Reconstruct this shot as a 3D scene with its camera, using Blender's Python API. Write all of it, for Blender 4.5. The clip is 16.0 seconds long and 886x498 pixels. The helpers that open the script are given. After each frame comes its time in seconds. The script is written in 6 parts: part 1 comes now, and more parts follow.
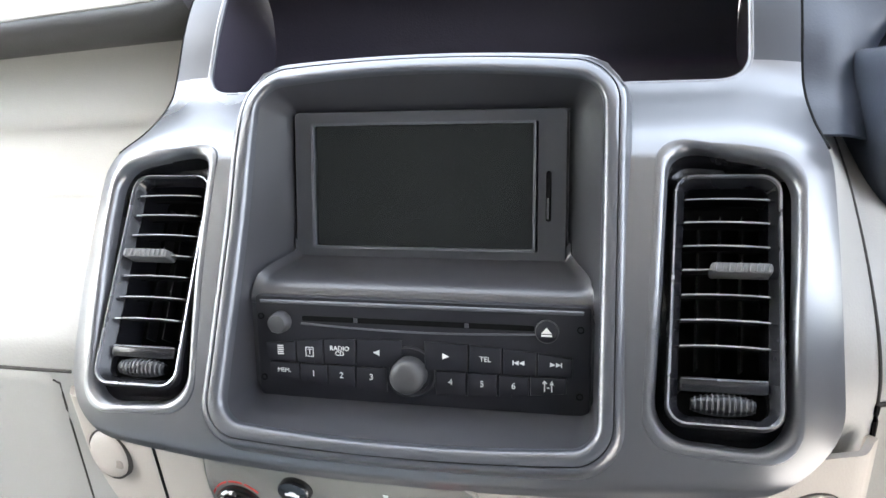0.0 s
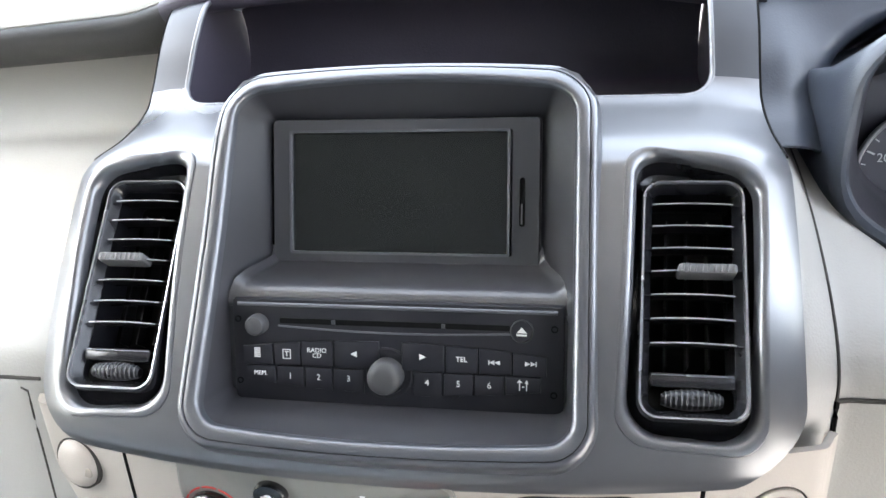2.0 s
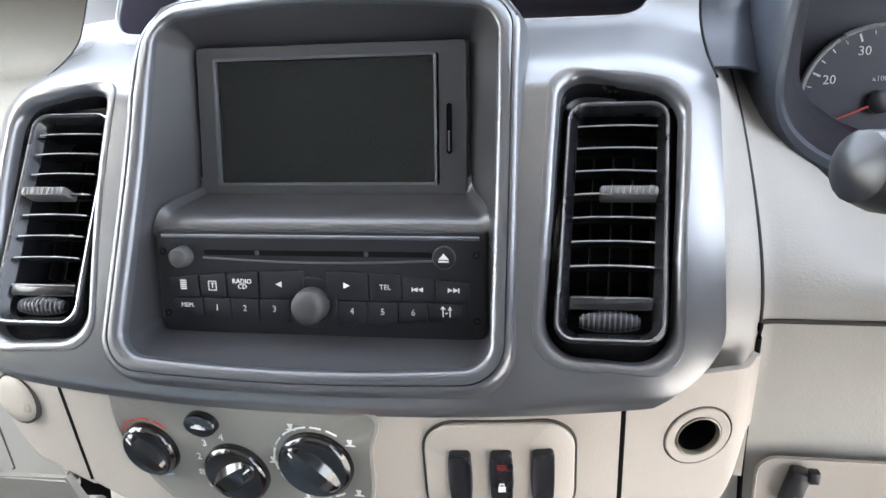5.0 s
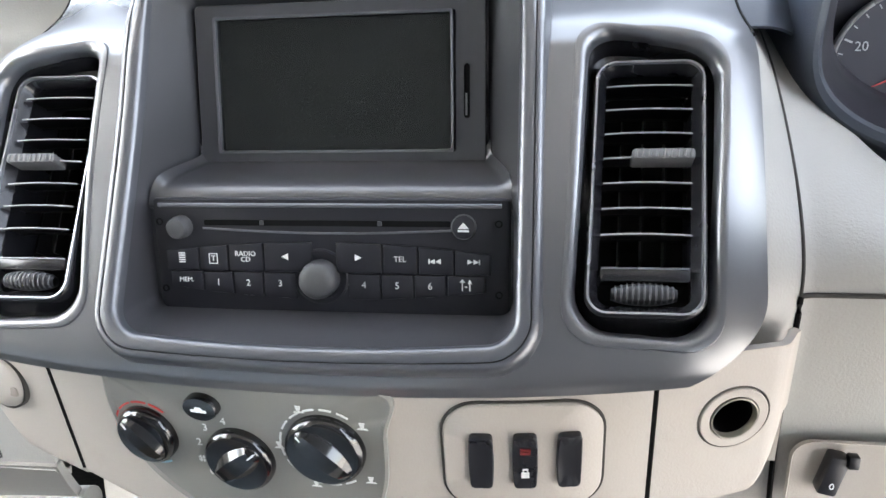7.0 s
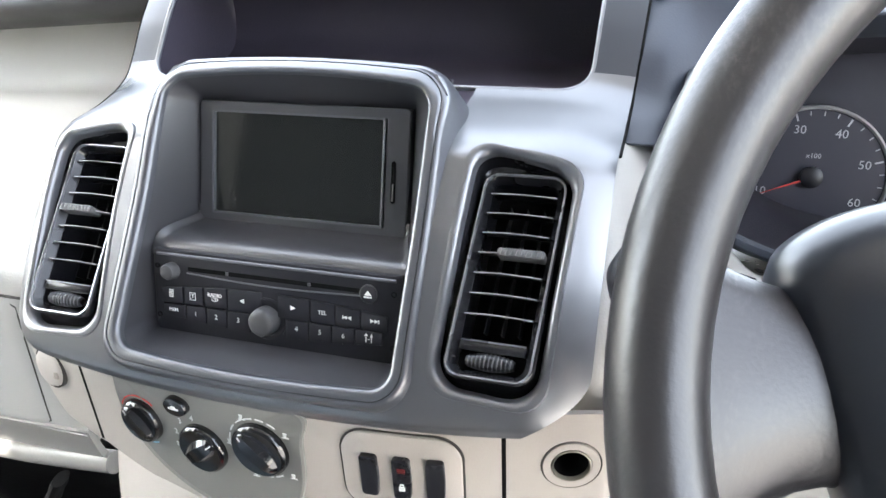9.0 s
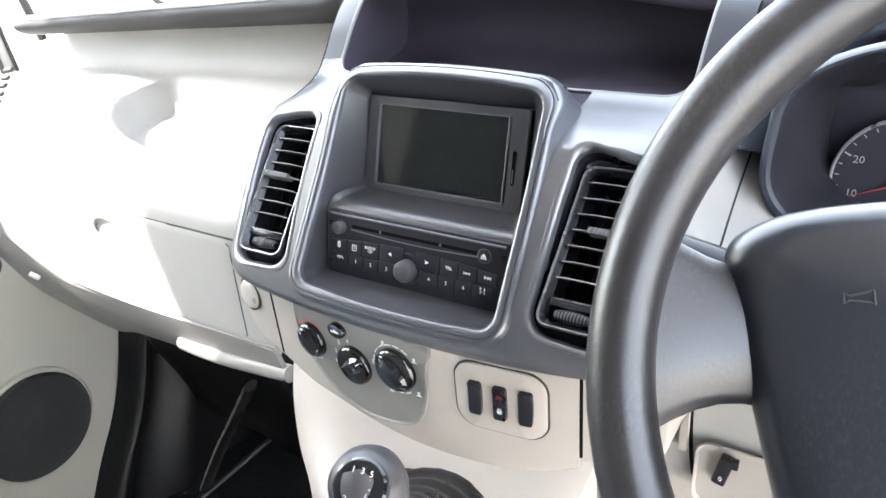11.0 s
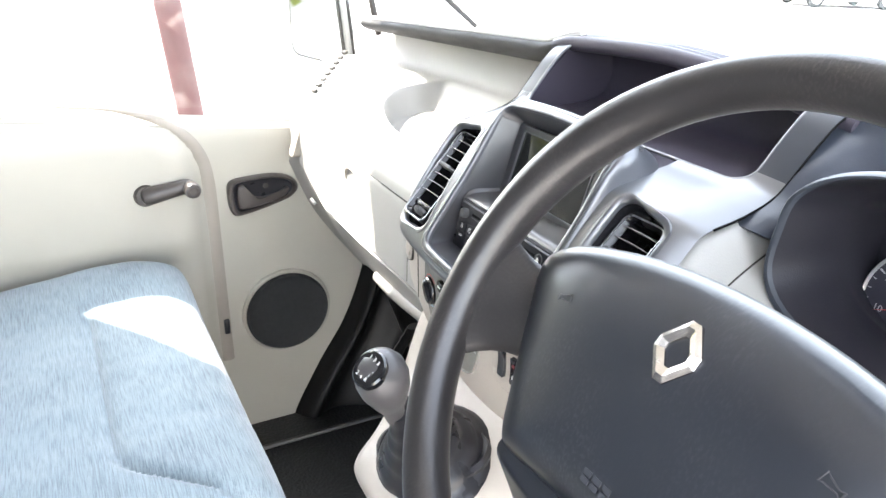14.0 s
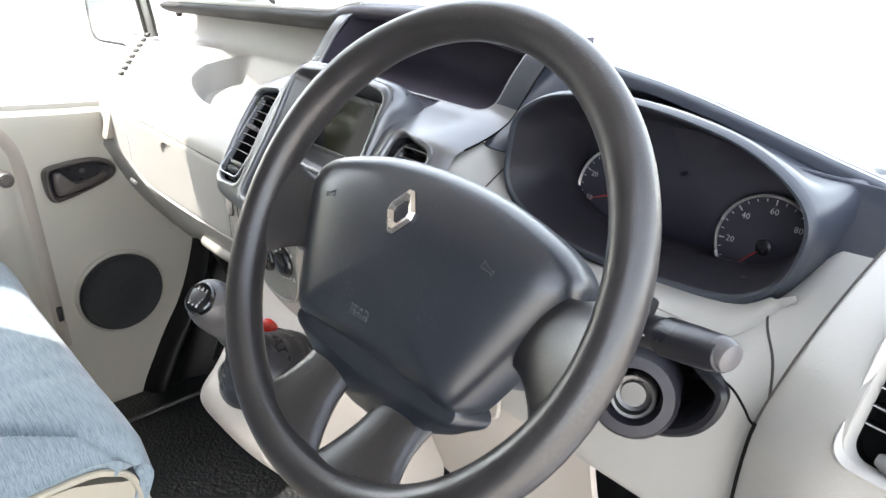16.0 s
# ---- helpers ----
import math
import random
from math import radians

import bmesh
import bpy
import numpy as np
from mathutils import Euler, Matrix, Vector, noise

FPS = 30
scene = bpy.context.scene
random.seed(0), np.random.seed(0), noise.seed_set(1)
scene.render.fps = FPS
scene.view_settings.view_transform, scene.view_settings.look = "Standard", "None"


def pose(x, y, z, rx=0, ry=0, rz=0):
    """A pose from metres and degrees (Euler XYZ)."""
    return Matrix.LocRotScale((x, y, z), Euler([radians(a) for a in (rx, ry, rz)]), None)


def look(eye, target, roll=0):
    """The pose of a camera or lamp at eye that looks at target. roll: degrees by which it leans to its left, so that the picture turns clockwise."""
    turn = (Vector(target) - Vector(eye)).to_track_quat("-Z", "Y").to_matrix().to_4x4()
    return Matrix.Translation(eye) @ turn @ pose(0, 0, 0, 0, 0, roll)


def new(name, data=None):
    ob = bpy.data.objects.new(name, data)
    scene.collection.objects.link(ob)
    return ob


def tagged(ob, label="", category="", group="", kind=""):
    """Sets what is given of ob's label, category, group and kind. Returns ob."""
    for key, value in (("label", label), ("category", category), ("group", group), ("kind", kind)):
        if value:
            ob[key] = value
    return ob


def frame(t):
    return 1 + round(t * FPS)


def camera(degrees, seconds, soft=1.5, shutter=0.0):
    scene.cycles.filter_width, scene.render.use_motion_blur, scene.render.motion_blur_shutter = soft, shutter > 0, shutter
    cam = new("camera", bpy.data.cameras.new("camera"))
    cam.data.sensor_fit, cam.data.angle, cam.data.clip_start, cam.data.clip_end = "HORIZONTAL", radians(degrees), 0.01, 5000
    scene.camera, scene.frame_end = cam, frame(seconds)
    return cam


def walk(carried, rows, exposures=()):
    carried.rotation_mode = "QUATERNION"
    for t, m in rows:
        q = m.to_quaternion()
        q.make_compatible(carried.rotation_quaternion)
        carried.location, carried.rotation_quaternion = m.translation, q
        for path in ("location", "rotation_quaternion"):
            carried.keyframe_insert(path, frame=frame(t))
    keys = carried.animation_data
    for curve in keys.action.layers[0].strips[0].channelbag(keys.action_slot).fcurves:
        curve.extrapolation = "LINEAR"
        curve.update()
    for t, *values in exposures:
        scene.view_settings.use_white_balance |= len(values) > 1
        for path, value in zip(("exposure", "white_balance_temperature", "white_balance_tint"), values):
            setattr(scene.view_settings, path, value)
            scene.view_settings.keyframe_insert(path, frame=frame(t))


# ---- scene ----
cam = camera(63.0, 16.0)
PATH = [
    (0, (0.102, -0.347, 0.972), (-0.336, 1.462, 0.239), -3.8),
    (0.5, (0.098, -0.331, 0.968), (-0.239, 1.493, 0.219), -3.7),
    (1, (0.095, -0.344, 0.961), (-0.282, 1.497, 0.277), -2.8),
    (1.5, (0.102, -0.351, 0.964), (-0.244, 1.519, 0.345), -2.4),
    (2, (0.097, -0.362, 0.961), (-0.245, 1.495, 0.302), -2.5),
    (2.5, (0.1, -0.376, 0.968), (-0.264, 1.472, 0.295), -4.5),
    (3, (0.119, -0.404, 0.977), (-0.272, 1.433, 0.288), -5.4),
    (3.5, (0.145, -0.422, 0.988), (-0.253, 1.413, 0.301), -4.8),
    (4, (0.173, -0.432, 1.0), (-0.258, 1.399, 0.323), -4.4),
    (4.5, (0.165, -0.397, 0.982), (-0.254, 1.408, 0.23), -5.1),
    (5, (0.137, -0.355, 0.947), (-0.197, 1.45, 0.152), -3.5),
    (5.2, (0.129, -0.348, 0.939), (-0.204, 1.451, 0.131), -3.5),
    (7.5, (0.119, -0.338, 0.925), (-0.19, 1.465, 0.116), -3.2),
    (8, (0.148, -0.355, 0.949), (-0.199, 1.456, 0.175), -4.1),
    (8.2, (0.171, -0.361, 0.967), (-0.188, 1.444, 0.185), -3.3),
    (10.3, (0.31, -0.46, 1.035), (-0.625, 1.089, 0.183), -2.8),
    (10.5, (0.31, -0.472, 1.044), (-0.632, 1.076, 0.198), -2.6),
    (11, (0.337, -0.468, 1.052), (-0.657, 1.036, 0.187), -3.8),
    (11.5, (0.359, -0.47, 1.063), (-0.763, 0.944, 0.201), -3.7),
    (12, (0.343, -0.471, 1.077), (-0.942, 0.795, 0.212), -0.7),
    (12.5, (0.361, -0.469, 1.081), (-1.077, 0.589, 0.18), 1.1),
    (13, (0.429, -0.462, 1.109), (-1.075, 0.549, 0.263), 1.6),
    (13.5, (0.552, -0.462, 1.122), (-1.051, 0.396, 0.29), 2.5),
    (14, (0.629, -0.439, 1.102), (-0.964, 0.464, 0.297), 2.9),
    (14.5, (0.656, -0.427, 1.078), (-0.842, 0.618, 0.265), 3.9),
    (15, (0.682, -0.42, 1.092), (-0.743, 0.758, 0.327), 2.3),
    (15.5, (0.728, -0.425, 1.094), (-0.611, 0.826, 0.293), 2.6),
    (16, (0.793, -0.492, 1.113), (-0.534, 0.746, 0.272), 1.6),
]
EXPOSURE = [(0.0, 4.13, 6550, 10), (2.5, 4.18, 6500, 10), (3.5, 4.28, 6500, 10), (4.0, 4.28, 6500, 10), (5.0, 4.12, 6550, 10), (8.0, 4.07, 6500, 10), (11.0, 4.20, 6450, 10), (13.5, 4.15, 6550, 10), (14.5, 4.12, 6650, 10), (15.0, 4.05, 6650, 10), (15.5, 3.84, 6650, 10), (16.0, 3.46, 6650, 10)]
walk(cam, [(t, look(eye, target, roll)) for t, eye, target, roll in PATH], EXPOSURE)

# ---- world, sun and exposure ----
SUN_AZ, SUN_EL = math.atan2(-0.58, -0.81), radians(49)
SUN_DIR = Vector((math.cos(SUN_EL) * math.cos(SUN_AZ), math.cos(SUN_EL) * math.sin(SUN_AZ), math.sin(SUN_EL)))
world = bpy.data.worlds.new("sky")
scene.world = world
world.use_nodes = True
sky = world.node_tree.nodes.new("ShaderNodeTexSky")
sky.sky_type, sky.sun_disc = "NISHITA", False
sky.sun_elevation, sky.sun_rotation = SUN_EL, math.pi / 2 - SUN_AZ
haze = world.node_tree.nodes.new("ShaderNodeHueSaturation")
haze.inputs["Saturation"].default_value = 0.40
world.node_tree.links.new(sky.outputs[0], haze.inputs["Color"])
world.node_tree.links.new(haze.outputs[0], world.node_tree.nodes["Background"].inputs[0])
world.node_tree.nodes["Background"].inputs[1].default_value = 0.145
sun = new("sun", bpy.data.lights.new("sun", "SUN"))
sky.dust_density, sky.air_density, sky.ozone_density = 1.5, 1.0, 1.0
sun.data.energy, sun.data.angle, sun.data.color = 1.3, radians(0.6), (1.0, 0.95, 0.88)
sun.matrix_world = look(SUN_DIR * 10, (0, 0, 0))

# ---- materials ----
def material(name, color, rough=0.5, metal=0.0, grain=0.0, grain_size=0.002, blotch=0.12, blotch_size=0.08, coat=0.0, wear=None, rough_var=0.08, spec=0.5):
    """A surface with colour, grain and blotches at real-world size."""
    m = bpy.data.materials.new(name)
    m.use_nodes = True
    nt = m.node_tree
    bsdf = nt.nodes["Principled BSDF"]
    geo = nt.nodes.new("ShaderNodeTexCoord")
    big = nt.nodes.new("ShaderNodeTexNoise")
    big.inputs["Scale"].default_value, big.inputs["Detail"].default_value = 1 / blotch_size, 5
    nt.links.new(geo.outputs["Object"], big.inputs["Vector"])
    fine = nt.nodes.new("ShaderNodeTexNoise")
    fine.inputs["Scale"].default_value, fine.inputs["Detail"].default_value = 1 / grain_size, 3
    nt.links.new(geo.outputs["Object"], fine.inputs["Vector"])
    both = nt.nodes.new("ShaderNodeMath")
    both.operation = "MULTIPLY_ADD"
    nt.links.new(fine.outputs["Fac"], both.inputs[0])
    both.inputs[1].default_value = 0.35
    nt.links.new(big.outputs["Fac"], both.inputs[2])
    ramp = nt.nodes.new("ShaderNodeMapRange")
    ramp.inputs["From Min"].default_value, ramp.inputs["From Max"].default_value = 0.35, 1.0
    ramp.inputs["To Min"].default_value, ramp.inputs["To Max"].default_value = 1 - blotch, 1 + blotch
    nt.links.new(both.outputs[0], ramp.inputs["Value"])
    mul = nt.nodes.new("ShaderNodeVectorMath")
    mul.operation = "SCALE"
    mul.inputs[0].default_value = color
    nt.links.new(ramp.outputs[0], mul.inputs["Scale"])
    out = mul.outputs[0]
    if wear:
        patch = nt.nodes.new("ShaderNodeTexNoise")
        patch.inputs["Scale"].default_value, patch.inputs["Detail"].default_value, patch.inputs["Roughness"].default_value = 1 / wear[1], 4, 0.6
        nt.links.new(geo.outputs["Object"], patch.inputs["Vector"])
        lim = nt.nodes.new("ShaderNodeMapRange")
        lim.inputs["From Min"].default_value, lim.inputs["From Max"].default_value = wear[2] - 0.05, wear[2] + 0.25
        lim.inputs["To Max"].default_value = wear[3]
        nt.links.new(patch.outputs["Fac"], lim.inputs["Value"])
        mix = nt.nodes.new("ShaderNodeMix")
        mix.data_type = "RGBA"
        nt.links.new(lim.outputs[0], mix.inputs["Factor"])
        nt.links.new(out, mix.inputs["A"])
        mix.inputs["B"].default_value = (*wear[0], 1)
        out = mix.outputs["Result"]
    nt.links.new(out, bsdf.inputs["Base Color"])
    rr = nt.nodes.new("ShaderNodeMapRange")
    rr.inputs["From Min"].default_value, rr.inputs["From Max"].default_value = 0.3, 0.7
    rr.inputs["To Min"].default_value, rr.inputs["To Max"].default_value = max(0.02, rough - rough_var), min(1, rough + rough_var)
    nt.links.new(big.outputs["Fac"], rr.inputs["Value"])
    nt.links.new(rr.outputs[0], bsdf.inputs["Roughness"])
    bsdf.inputs["Metallic"].default_value = metal
    bsdf.inputs["Specular IOR Level"].default_value = spec
    bsdf.inputs["Coat Weight"].default_value = coat
    bsdf.inputs["Coat Roughness"].default_value = 0.08
    if grain:
        bump = nt.nodes.new("ShaderNodeBump")
        bump.inputs["Strength"].default_value, bump.inputs["Distance"].default_value = grain, grain_size * 0.4
        nt.links.new(fine.outputs["Fac"], bump.inputs["Height"])
        nt.links.new(bump.outputs[0], bsdf.inputs["Normal"])
    return m


def scuffed(m, color, patch, grain, amount):
    """Adds patches of fine pale scratches to a material."""
    nt = m.node_tree
    bsdf = nt.nodes["Principled BSDF"]
    geo = nt.nodes.new("ShaderNodeTexCoord")
    limits = []
    for size, lo, hi, stretch in ((patch, 0.42, 0.78, (1, 1, 1)), (grain, 0.42, 0.80, (1.0, 0.22, 0.6))):
        mp = nt.nodes.new("ShaderNodeMapping")
        mp.inputs["Scale"].default_value = stretch
        mp.inputs["Rotation"].default_value = (0.3, 0.5, 0.7)
        n = nt.nodes.new("ShaderNodeTexNoise")
        n.inputs["Scale"].default_value, n.inputs["Detail"].default_value = 1 / size, 3
        lim = nt.nodes.new("ShaderNodeMapRange")
        lim.interpolation_type = "SMOOTHSTEP"
        lim.inputs["From Min"].default_value, lim.inputs["From Max"].default_value = lo, hi
        nt.links.new(geo.outputs["Object"], mp.inputs["Vector"])
        nt.links.new(mp.outputs[0], n.inputs["Vector"])
        nt.links.new(n.outputs["Fac"], lim.inputs["Value"])
        limits.append(lim)
    limits[1].inputs["To Max"].default_value = amount
    both = nt.nodes.new("ShaderNodeMath")
    both.operation = "MULTIPLY"
    nt.links.new(limits[0].outputs[0], both.inputs[0])
    nt.links.new(limits[1].outputs[0], both.inputs[1])
    mix = nt.nodes.new("ShaderNodeMix")
    mix.data_type = "RGBA"
    nt.links.new(both.outputs[0], mix.inputs["Factor"])
    nt.links.new(bsdf.inputs["Base Color"].links[0].from_socket, mix.inputs["A"])
    mix.inputs["B"].default_value = (*color, 1)
    nt.links.new(mix.outputs["Result"], bsdf.inputs["Base Color"])
    return m


def leather(name, color, rough, cell, strength):
    """Pebbled or creased hide: cells of a Voronoi field as relief."""
    m = material(name, color, rough, blotch=0.25, blotch_size=0.03, wear=((color[0] * 2.4, color[1] * 2.2, color[2] * 2.1), 0.06, 0.56, 0.35))
    nt = m.node_tree
    geo = nt.nodes.new("ShaderNodeTexCoord")
    warp = nt.nodes.new("ShaderNodeTexNoise")
    warp.inputs["Scale"].default_value = 0.4 / cell
    nt.links.new(geo.outputs["Object"], warp.inputs["Vector"])
    add = nt.nodes.new("ShaderNodeVectorMath")
    add.operation = "MULTIPLY_ADD"
    nt.links.new(warp.outputs["Color"], add.inputs[0])
    add.inputs[1].default_value = (cell, cell, cell)
    nt.links.new(geo.outputs["Object"], add.inputs[2])
    v = nt.nodes.new("ShaderNodeTexVoronoi")
    v.inputs["Scale"].default_value = 1 / cell
    nt.links.new(add.outputs[0], v.inputs["Vector"])
    bump = nt.nodes.new("ShaderNodeBump")
    bump.inputs["Strength"].default_value, bump.inputs["Distance"].default_value = strength, cell * 0.3
    nt.links.new(v.outputs["Distance"], bump.inputs["Height"])
    nt.links.new(bump.outputs[0], nt.nodes["Principled BSDF"].inputs["Normal"])
    return m


def denim(name, dark, light):
    """Woven blue cloth: streaked threads across a fine weave."""
    m = bpy.data.materials.new(name)
    m.use_nodes = True
    nt = m.node_tree
    bsdf = nt.nodes["Principled BSDF"]
    geo = nt.nodes.new("ShaderNodeTexCoord")
    streak, weave, soft = [nt.nodes.new("ShaderNodeTexNoise") for _ in range(3)]
    for node, scale, vec in ((streak, 1.0, (34, 700, 120)), (weave, 1.0, (900, 700, 900)), (soft, 9.0, (1, 1, 1))):
        mp = nt.nodes.new("ShaderNodeMapping")
        mp.inputs["Scale"].default_value = vec
        nt.links.new(geo.outputs["Object"], mp.inputs["Vector"])
        nt.links.new(mp.outputs[0], node.inputs["Vector"])
        node.inputs["Scale"].default_value, node.inputs["Detail"].default_value = scale, 4
    a = nt.nodes.new("ShaderNodeMath")
    a.operation = "MULTIPLY_ADD"
    nt.links.new(weave.outputs["Fac"], a.inputs[0])
    a.inputs[1].default_value = 0.4
    nt.links.new(streak.outputs["Fac"], a.inputs[2])
    b = nt.nodes.new("ShaderNodeMath")
    b.operation = "MULTIPLY_ADD"
    nt.links.new(soft.outputs["Fac"], b.inputs[0])
    b.inputs[1].default_value = 0.35
    nt.links.new(a.outputs[0], b.inputs[2])
    ramp = nt.nodes.new("ShaderNodeValToRGB")
    ramp.color_ramp.elements[0].position, ramp.color_ramp.elements[0].color = 0.62, (*dark, 1)
    ramp.color_ramp.elements[1].position, ramp.color_ramp.elements[1].color = 1.0, (*light, 1)
    nt.links.new(b.outputs[0], ramp.inputs["Fac"])
    nt.links.new(ramp.outputs[0], bsdf.inputs["Base Color"])
    bsdf.inputs["Roughness"].default_value = 0.85
    bsdf.inputs["Sheen Weight"].default_value = 0.3
    bump = nt.nodes.new("ShaderNodeBump")
    bump.inputs["Strength"].default_value, bump.inputs["Distance"].default_value = 0.5, 0.0008
    nt.links.new(a.outputs[0], bump.inputs["Height"])
    nt.links.new(bump.outputs[0], bsdf.inputs["Normal"])
    return m


def pane_glass(name):
    m = bpy.data.materials.new(name)
    m.use_nodes = True
    nt = m.node_tree
    nt.nodes.remove(nt.nodes["Principled BSDF"])
    clear, gloss, mix = [nt.nodes.new(k) for k in ("ShaderNodeBsdfTransparent", "ShaderNodeBsdfGlossy", "ShaderNodeMixShader")]
    clear.inputs[0].default_value = (0.97, 0.985, 0.98, 1)
    gloss.inputs["Roughness"].default_value = 0.02
    mix.inputs[0].default_value = 0.03
    nt.links.new(clear.outputs[0], mix.inputs[1])
    nt.links.new(gloss.outputs[0], mix.inputs[2])
    nt.links.new(mix.outputs[0], nt.nodes["Material Output"].inputs[0])
    return m


SILVER = material("satin_grey_fascia", (0.072, 0.074, 0.082), 0.30, 0.15, 0.06, 0.0012, 0.05, 0.12, rough_var=0.03, spec=1.0)
BEZEL = material("dark_satin_bezel", (0.11, 0.112, 0.122), 0.36, 0.3, 0.1, 0.001, 0.08, 0.1)
RECESS = material("charcoal_plastic", (0.035, 0.035, 0.039), 0.31, 0.0, 0.08, 0.0012, 0.1, 0.05, rough_var=0.01, spec=0.9)
RADIO = material("black_radio_plastic", (0.017, 0.017, 0.021), 0.38, 0.0, 0.15, 0.001, 0.15, 0.03, wear=((0.05, 0.05, 0.05), 0.012, 0.68, 0.3), spec=0.3)
BUTTON = material("button_plastic", (0.016, 0.016, 0.020), 0.36, 0.0, 0.1, 0.001, 0.12, 0.02, spec=0.3)
KNOB = material("soft_grey_knob", (0.048, 0.048, 0.050), 0.5, 0.0, 0.2, 0.001, 0.15, 0.006)
PRINT = material("pale_print", (0.75, 0.75, 0.73), 0.6, blotch=0.05)
DIAL_PRINT = material("dim_dial_print", (0.45, 0.45, 0.46), 0.6, blotch=0.05)
DIM_RED = material("dim_red_lens", (0.16, 0.02, 0.02), 0.4, blotch=0.05)
RED_PRINT = material("red_print", (0.55, 0.05, 0.04), 0.6, blotch=0.05)
BLUE_PRINT = material("pale_blue_print", (0.30, 0.52, 0.62), 0.6, blotch=0.05)
BLACK = material("black_plastic", (0.013, 0.013, 0.016), 0.32, 0.0, 0.1, 0.001, 0.15, 0.04, spec=0.4)
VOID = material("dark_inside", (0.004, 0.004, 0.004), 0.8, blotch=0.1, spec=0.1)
GLOSS = material("gloss_black", (0.006, 0.006, 0.007), 0.12, 0.0, blotch=0.1, coat=0.6, rough_var=0.03)
SCREEN = material("lcd_glass", (0.009, 0.010, 0.009), 0.07, 0.0, blotch=0.05, blotch_size=0.05, rough_var=0.0)
SLAT = material("black_slat", (0.008, 0.008, 0.009), 0.4, 0.0, blotch=0.1, spec=0.2)
SLAT_EDGE = material("pale_slat_edge", (0.33, 0.33, 0.33), 0.4, 0.1, blotch=0.15)
# Bright colour paints the highlight along the black vent frame and sill.
VENT_GLINT = material("vent_frame_glint", (0.27, 0.275, 0.295), 0.27, 0.7, blotch=0.08)
POCKET = material("pocket_gloss_black", (0.012, 0.012, 0.014), 0.24, 0.0, blotch=0.08)
RIB = material("dark_rubber_rib", (0.085, 0.085, 0.088), 0.5, 0.0, 0.2, 0.001, 0.2, 0.004)
TAB = material("ribbed_grey_tab", (0.13, 0.13, 0.13), 0.5, 0.0, 0.2, 0.001, 0.2, 0.004)
CREAM = material("cream_dash_plastic", (0.340, 0.332, 0.310), 0.48, 0.0, 0.35, 0.0016, 0.04, 0.2, wear=((0.31, 0.29, 0.25), 0.05, 0.7, 0.4))
BEIGE = material("warm_beige_plastic", (0.385, 0.35, 0.31), 0.45, 0.0, 0.25, 0.0014, 0.05, 0.1, wear=((0.26, 0.225, 0.19), 0.03, 0.68, 0.35))
HEATER = material("grey_beige_plate", (0.20, 0.195, 0.178), 0.45, 0.0, 0.2, 0.0012, 0.05, 0.08)
RAIL = material("grey_rail_plastic", (0.25, 0.24, 0.222), 0.36, 0.0, 0.15, 0.0014, 0.06, 0.1)
DARKTOP = material("dark_dash_top", (0.050, 0.044, 0.060), 0.5, 0.0, 0.4, 0.0018, 0.1, 0.1, spec=0.3)
BROW = material("grey_brow_pad", (0.036, 0.036, 0.036), 0.6, 0.0, 0.35, 0.0018, 0.08, 0.1, spec=0.15)
HOOD = material("cluster_hood_plastic", (0.040, 0.046, 0.058), 0.45, 0.0, 0.25, 0.0016, 0.08, 0.08, spec=0.4)
COWL = material("dark_cowl_plastic", (0.036, 0.042, 0.056), 0.40, 0.0, 0.2, 0.0016, 0.08, 0.08, spec=0.35)
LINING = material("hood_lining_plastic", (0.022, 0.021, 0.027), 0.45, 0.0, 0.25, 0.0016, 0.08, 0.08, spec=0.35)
DIAL = material("dial_face", (0.026, 0.025, 0.036), 0.5, blotch=0.08)
RING = material("dial_ring", (0.55, 0.54, 0.53), 0.3, 0.6, blotch=0.05)
NEEDLE = material("red_needle", (0.60, 0.05, 0.045), 0.45, blotch=0.05)
WHEEL = scuffed(material("wheel_leather", (0.0165, 0.0150, 0.0155), 0.34, 0.0, 0.16, 0.0020, 0.10, 0.03, rough_var=0.06, spec=0.65), (0.115, 0.100, 0.092), 0.07, 0.0015, 0.38)
PAD = scuffed(material("airbag_pad", (0.0120, 0.0145, 0.0205), 0.32, 0.0, 0.05, 0.0012, 0.08, 0.08, rough_var=0.04, spec=0.72), (0.110, 0.110, 0.117), 0.09, 0.0015, 0.38)
CHROME = material("worn_chrome", (0.62, 0.58, 0.54), 0.2, 1.0, blotch=0.12, blotch_size=0.01)
GEAR = material("grey_gear_knob", (0.065, 0.062, 0.064), 0.4, 0.2, 0.3, 0.0012, 0.12, 0.02)
RUBBER = leather("pebbled_black_mat", (0.011, 0.012, 0.013), 0.46, 0.0075, 0.55)
FOOTWELL = leather("black_carpet_moulding", (0.006, 0.006, 0.0065), 0.36, 0.003, 0.25)
FOOTWELL.node_tree.nodes["Principled BSDF"].inputs["Specular IOR Level"].default_value = 0.3
DENIM = denim("blue_denim_cloth", (0.088, 0.116, 0.142), (0.200, 0.250, 0.282))
PIPING = material("beige_seat_side", (0.33, 0.30, 0.24), 0.7, 0.0, 0.4, 0.001, 0.08, 0.05)
DOORSKIN = material("beige_door_plastic", (0.355, 0.335, 0.285), 0.5, 0.0, 0.35, 0.0016, 0.05, 0.15)
GROOVE = material("taupe_groove", (0.27, 0.24, 0.205), 0.6, 0.0, 0.3, 0.0016, 0.06, 0.05)
BEZEL_FACE = material("satin_bezel", (0.050, 0.053, 0.062), 0.30, 0.10, 0.06, 0.0012, 0.05, 0.12, rough_var=0.03, spec=1.0)
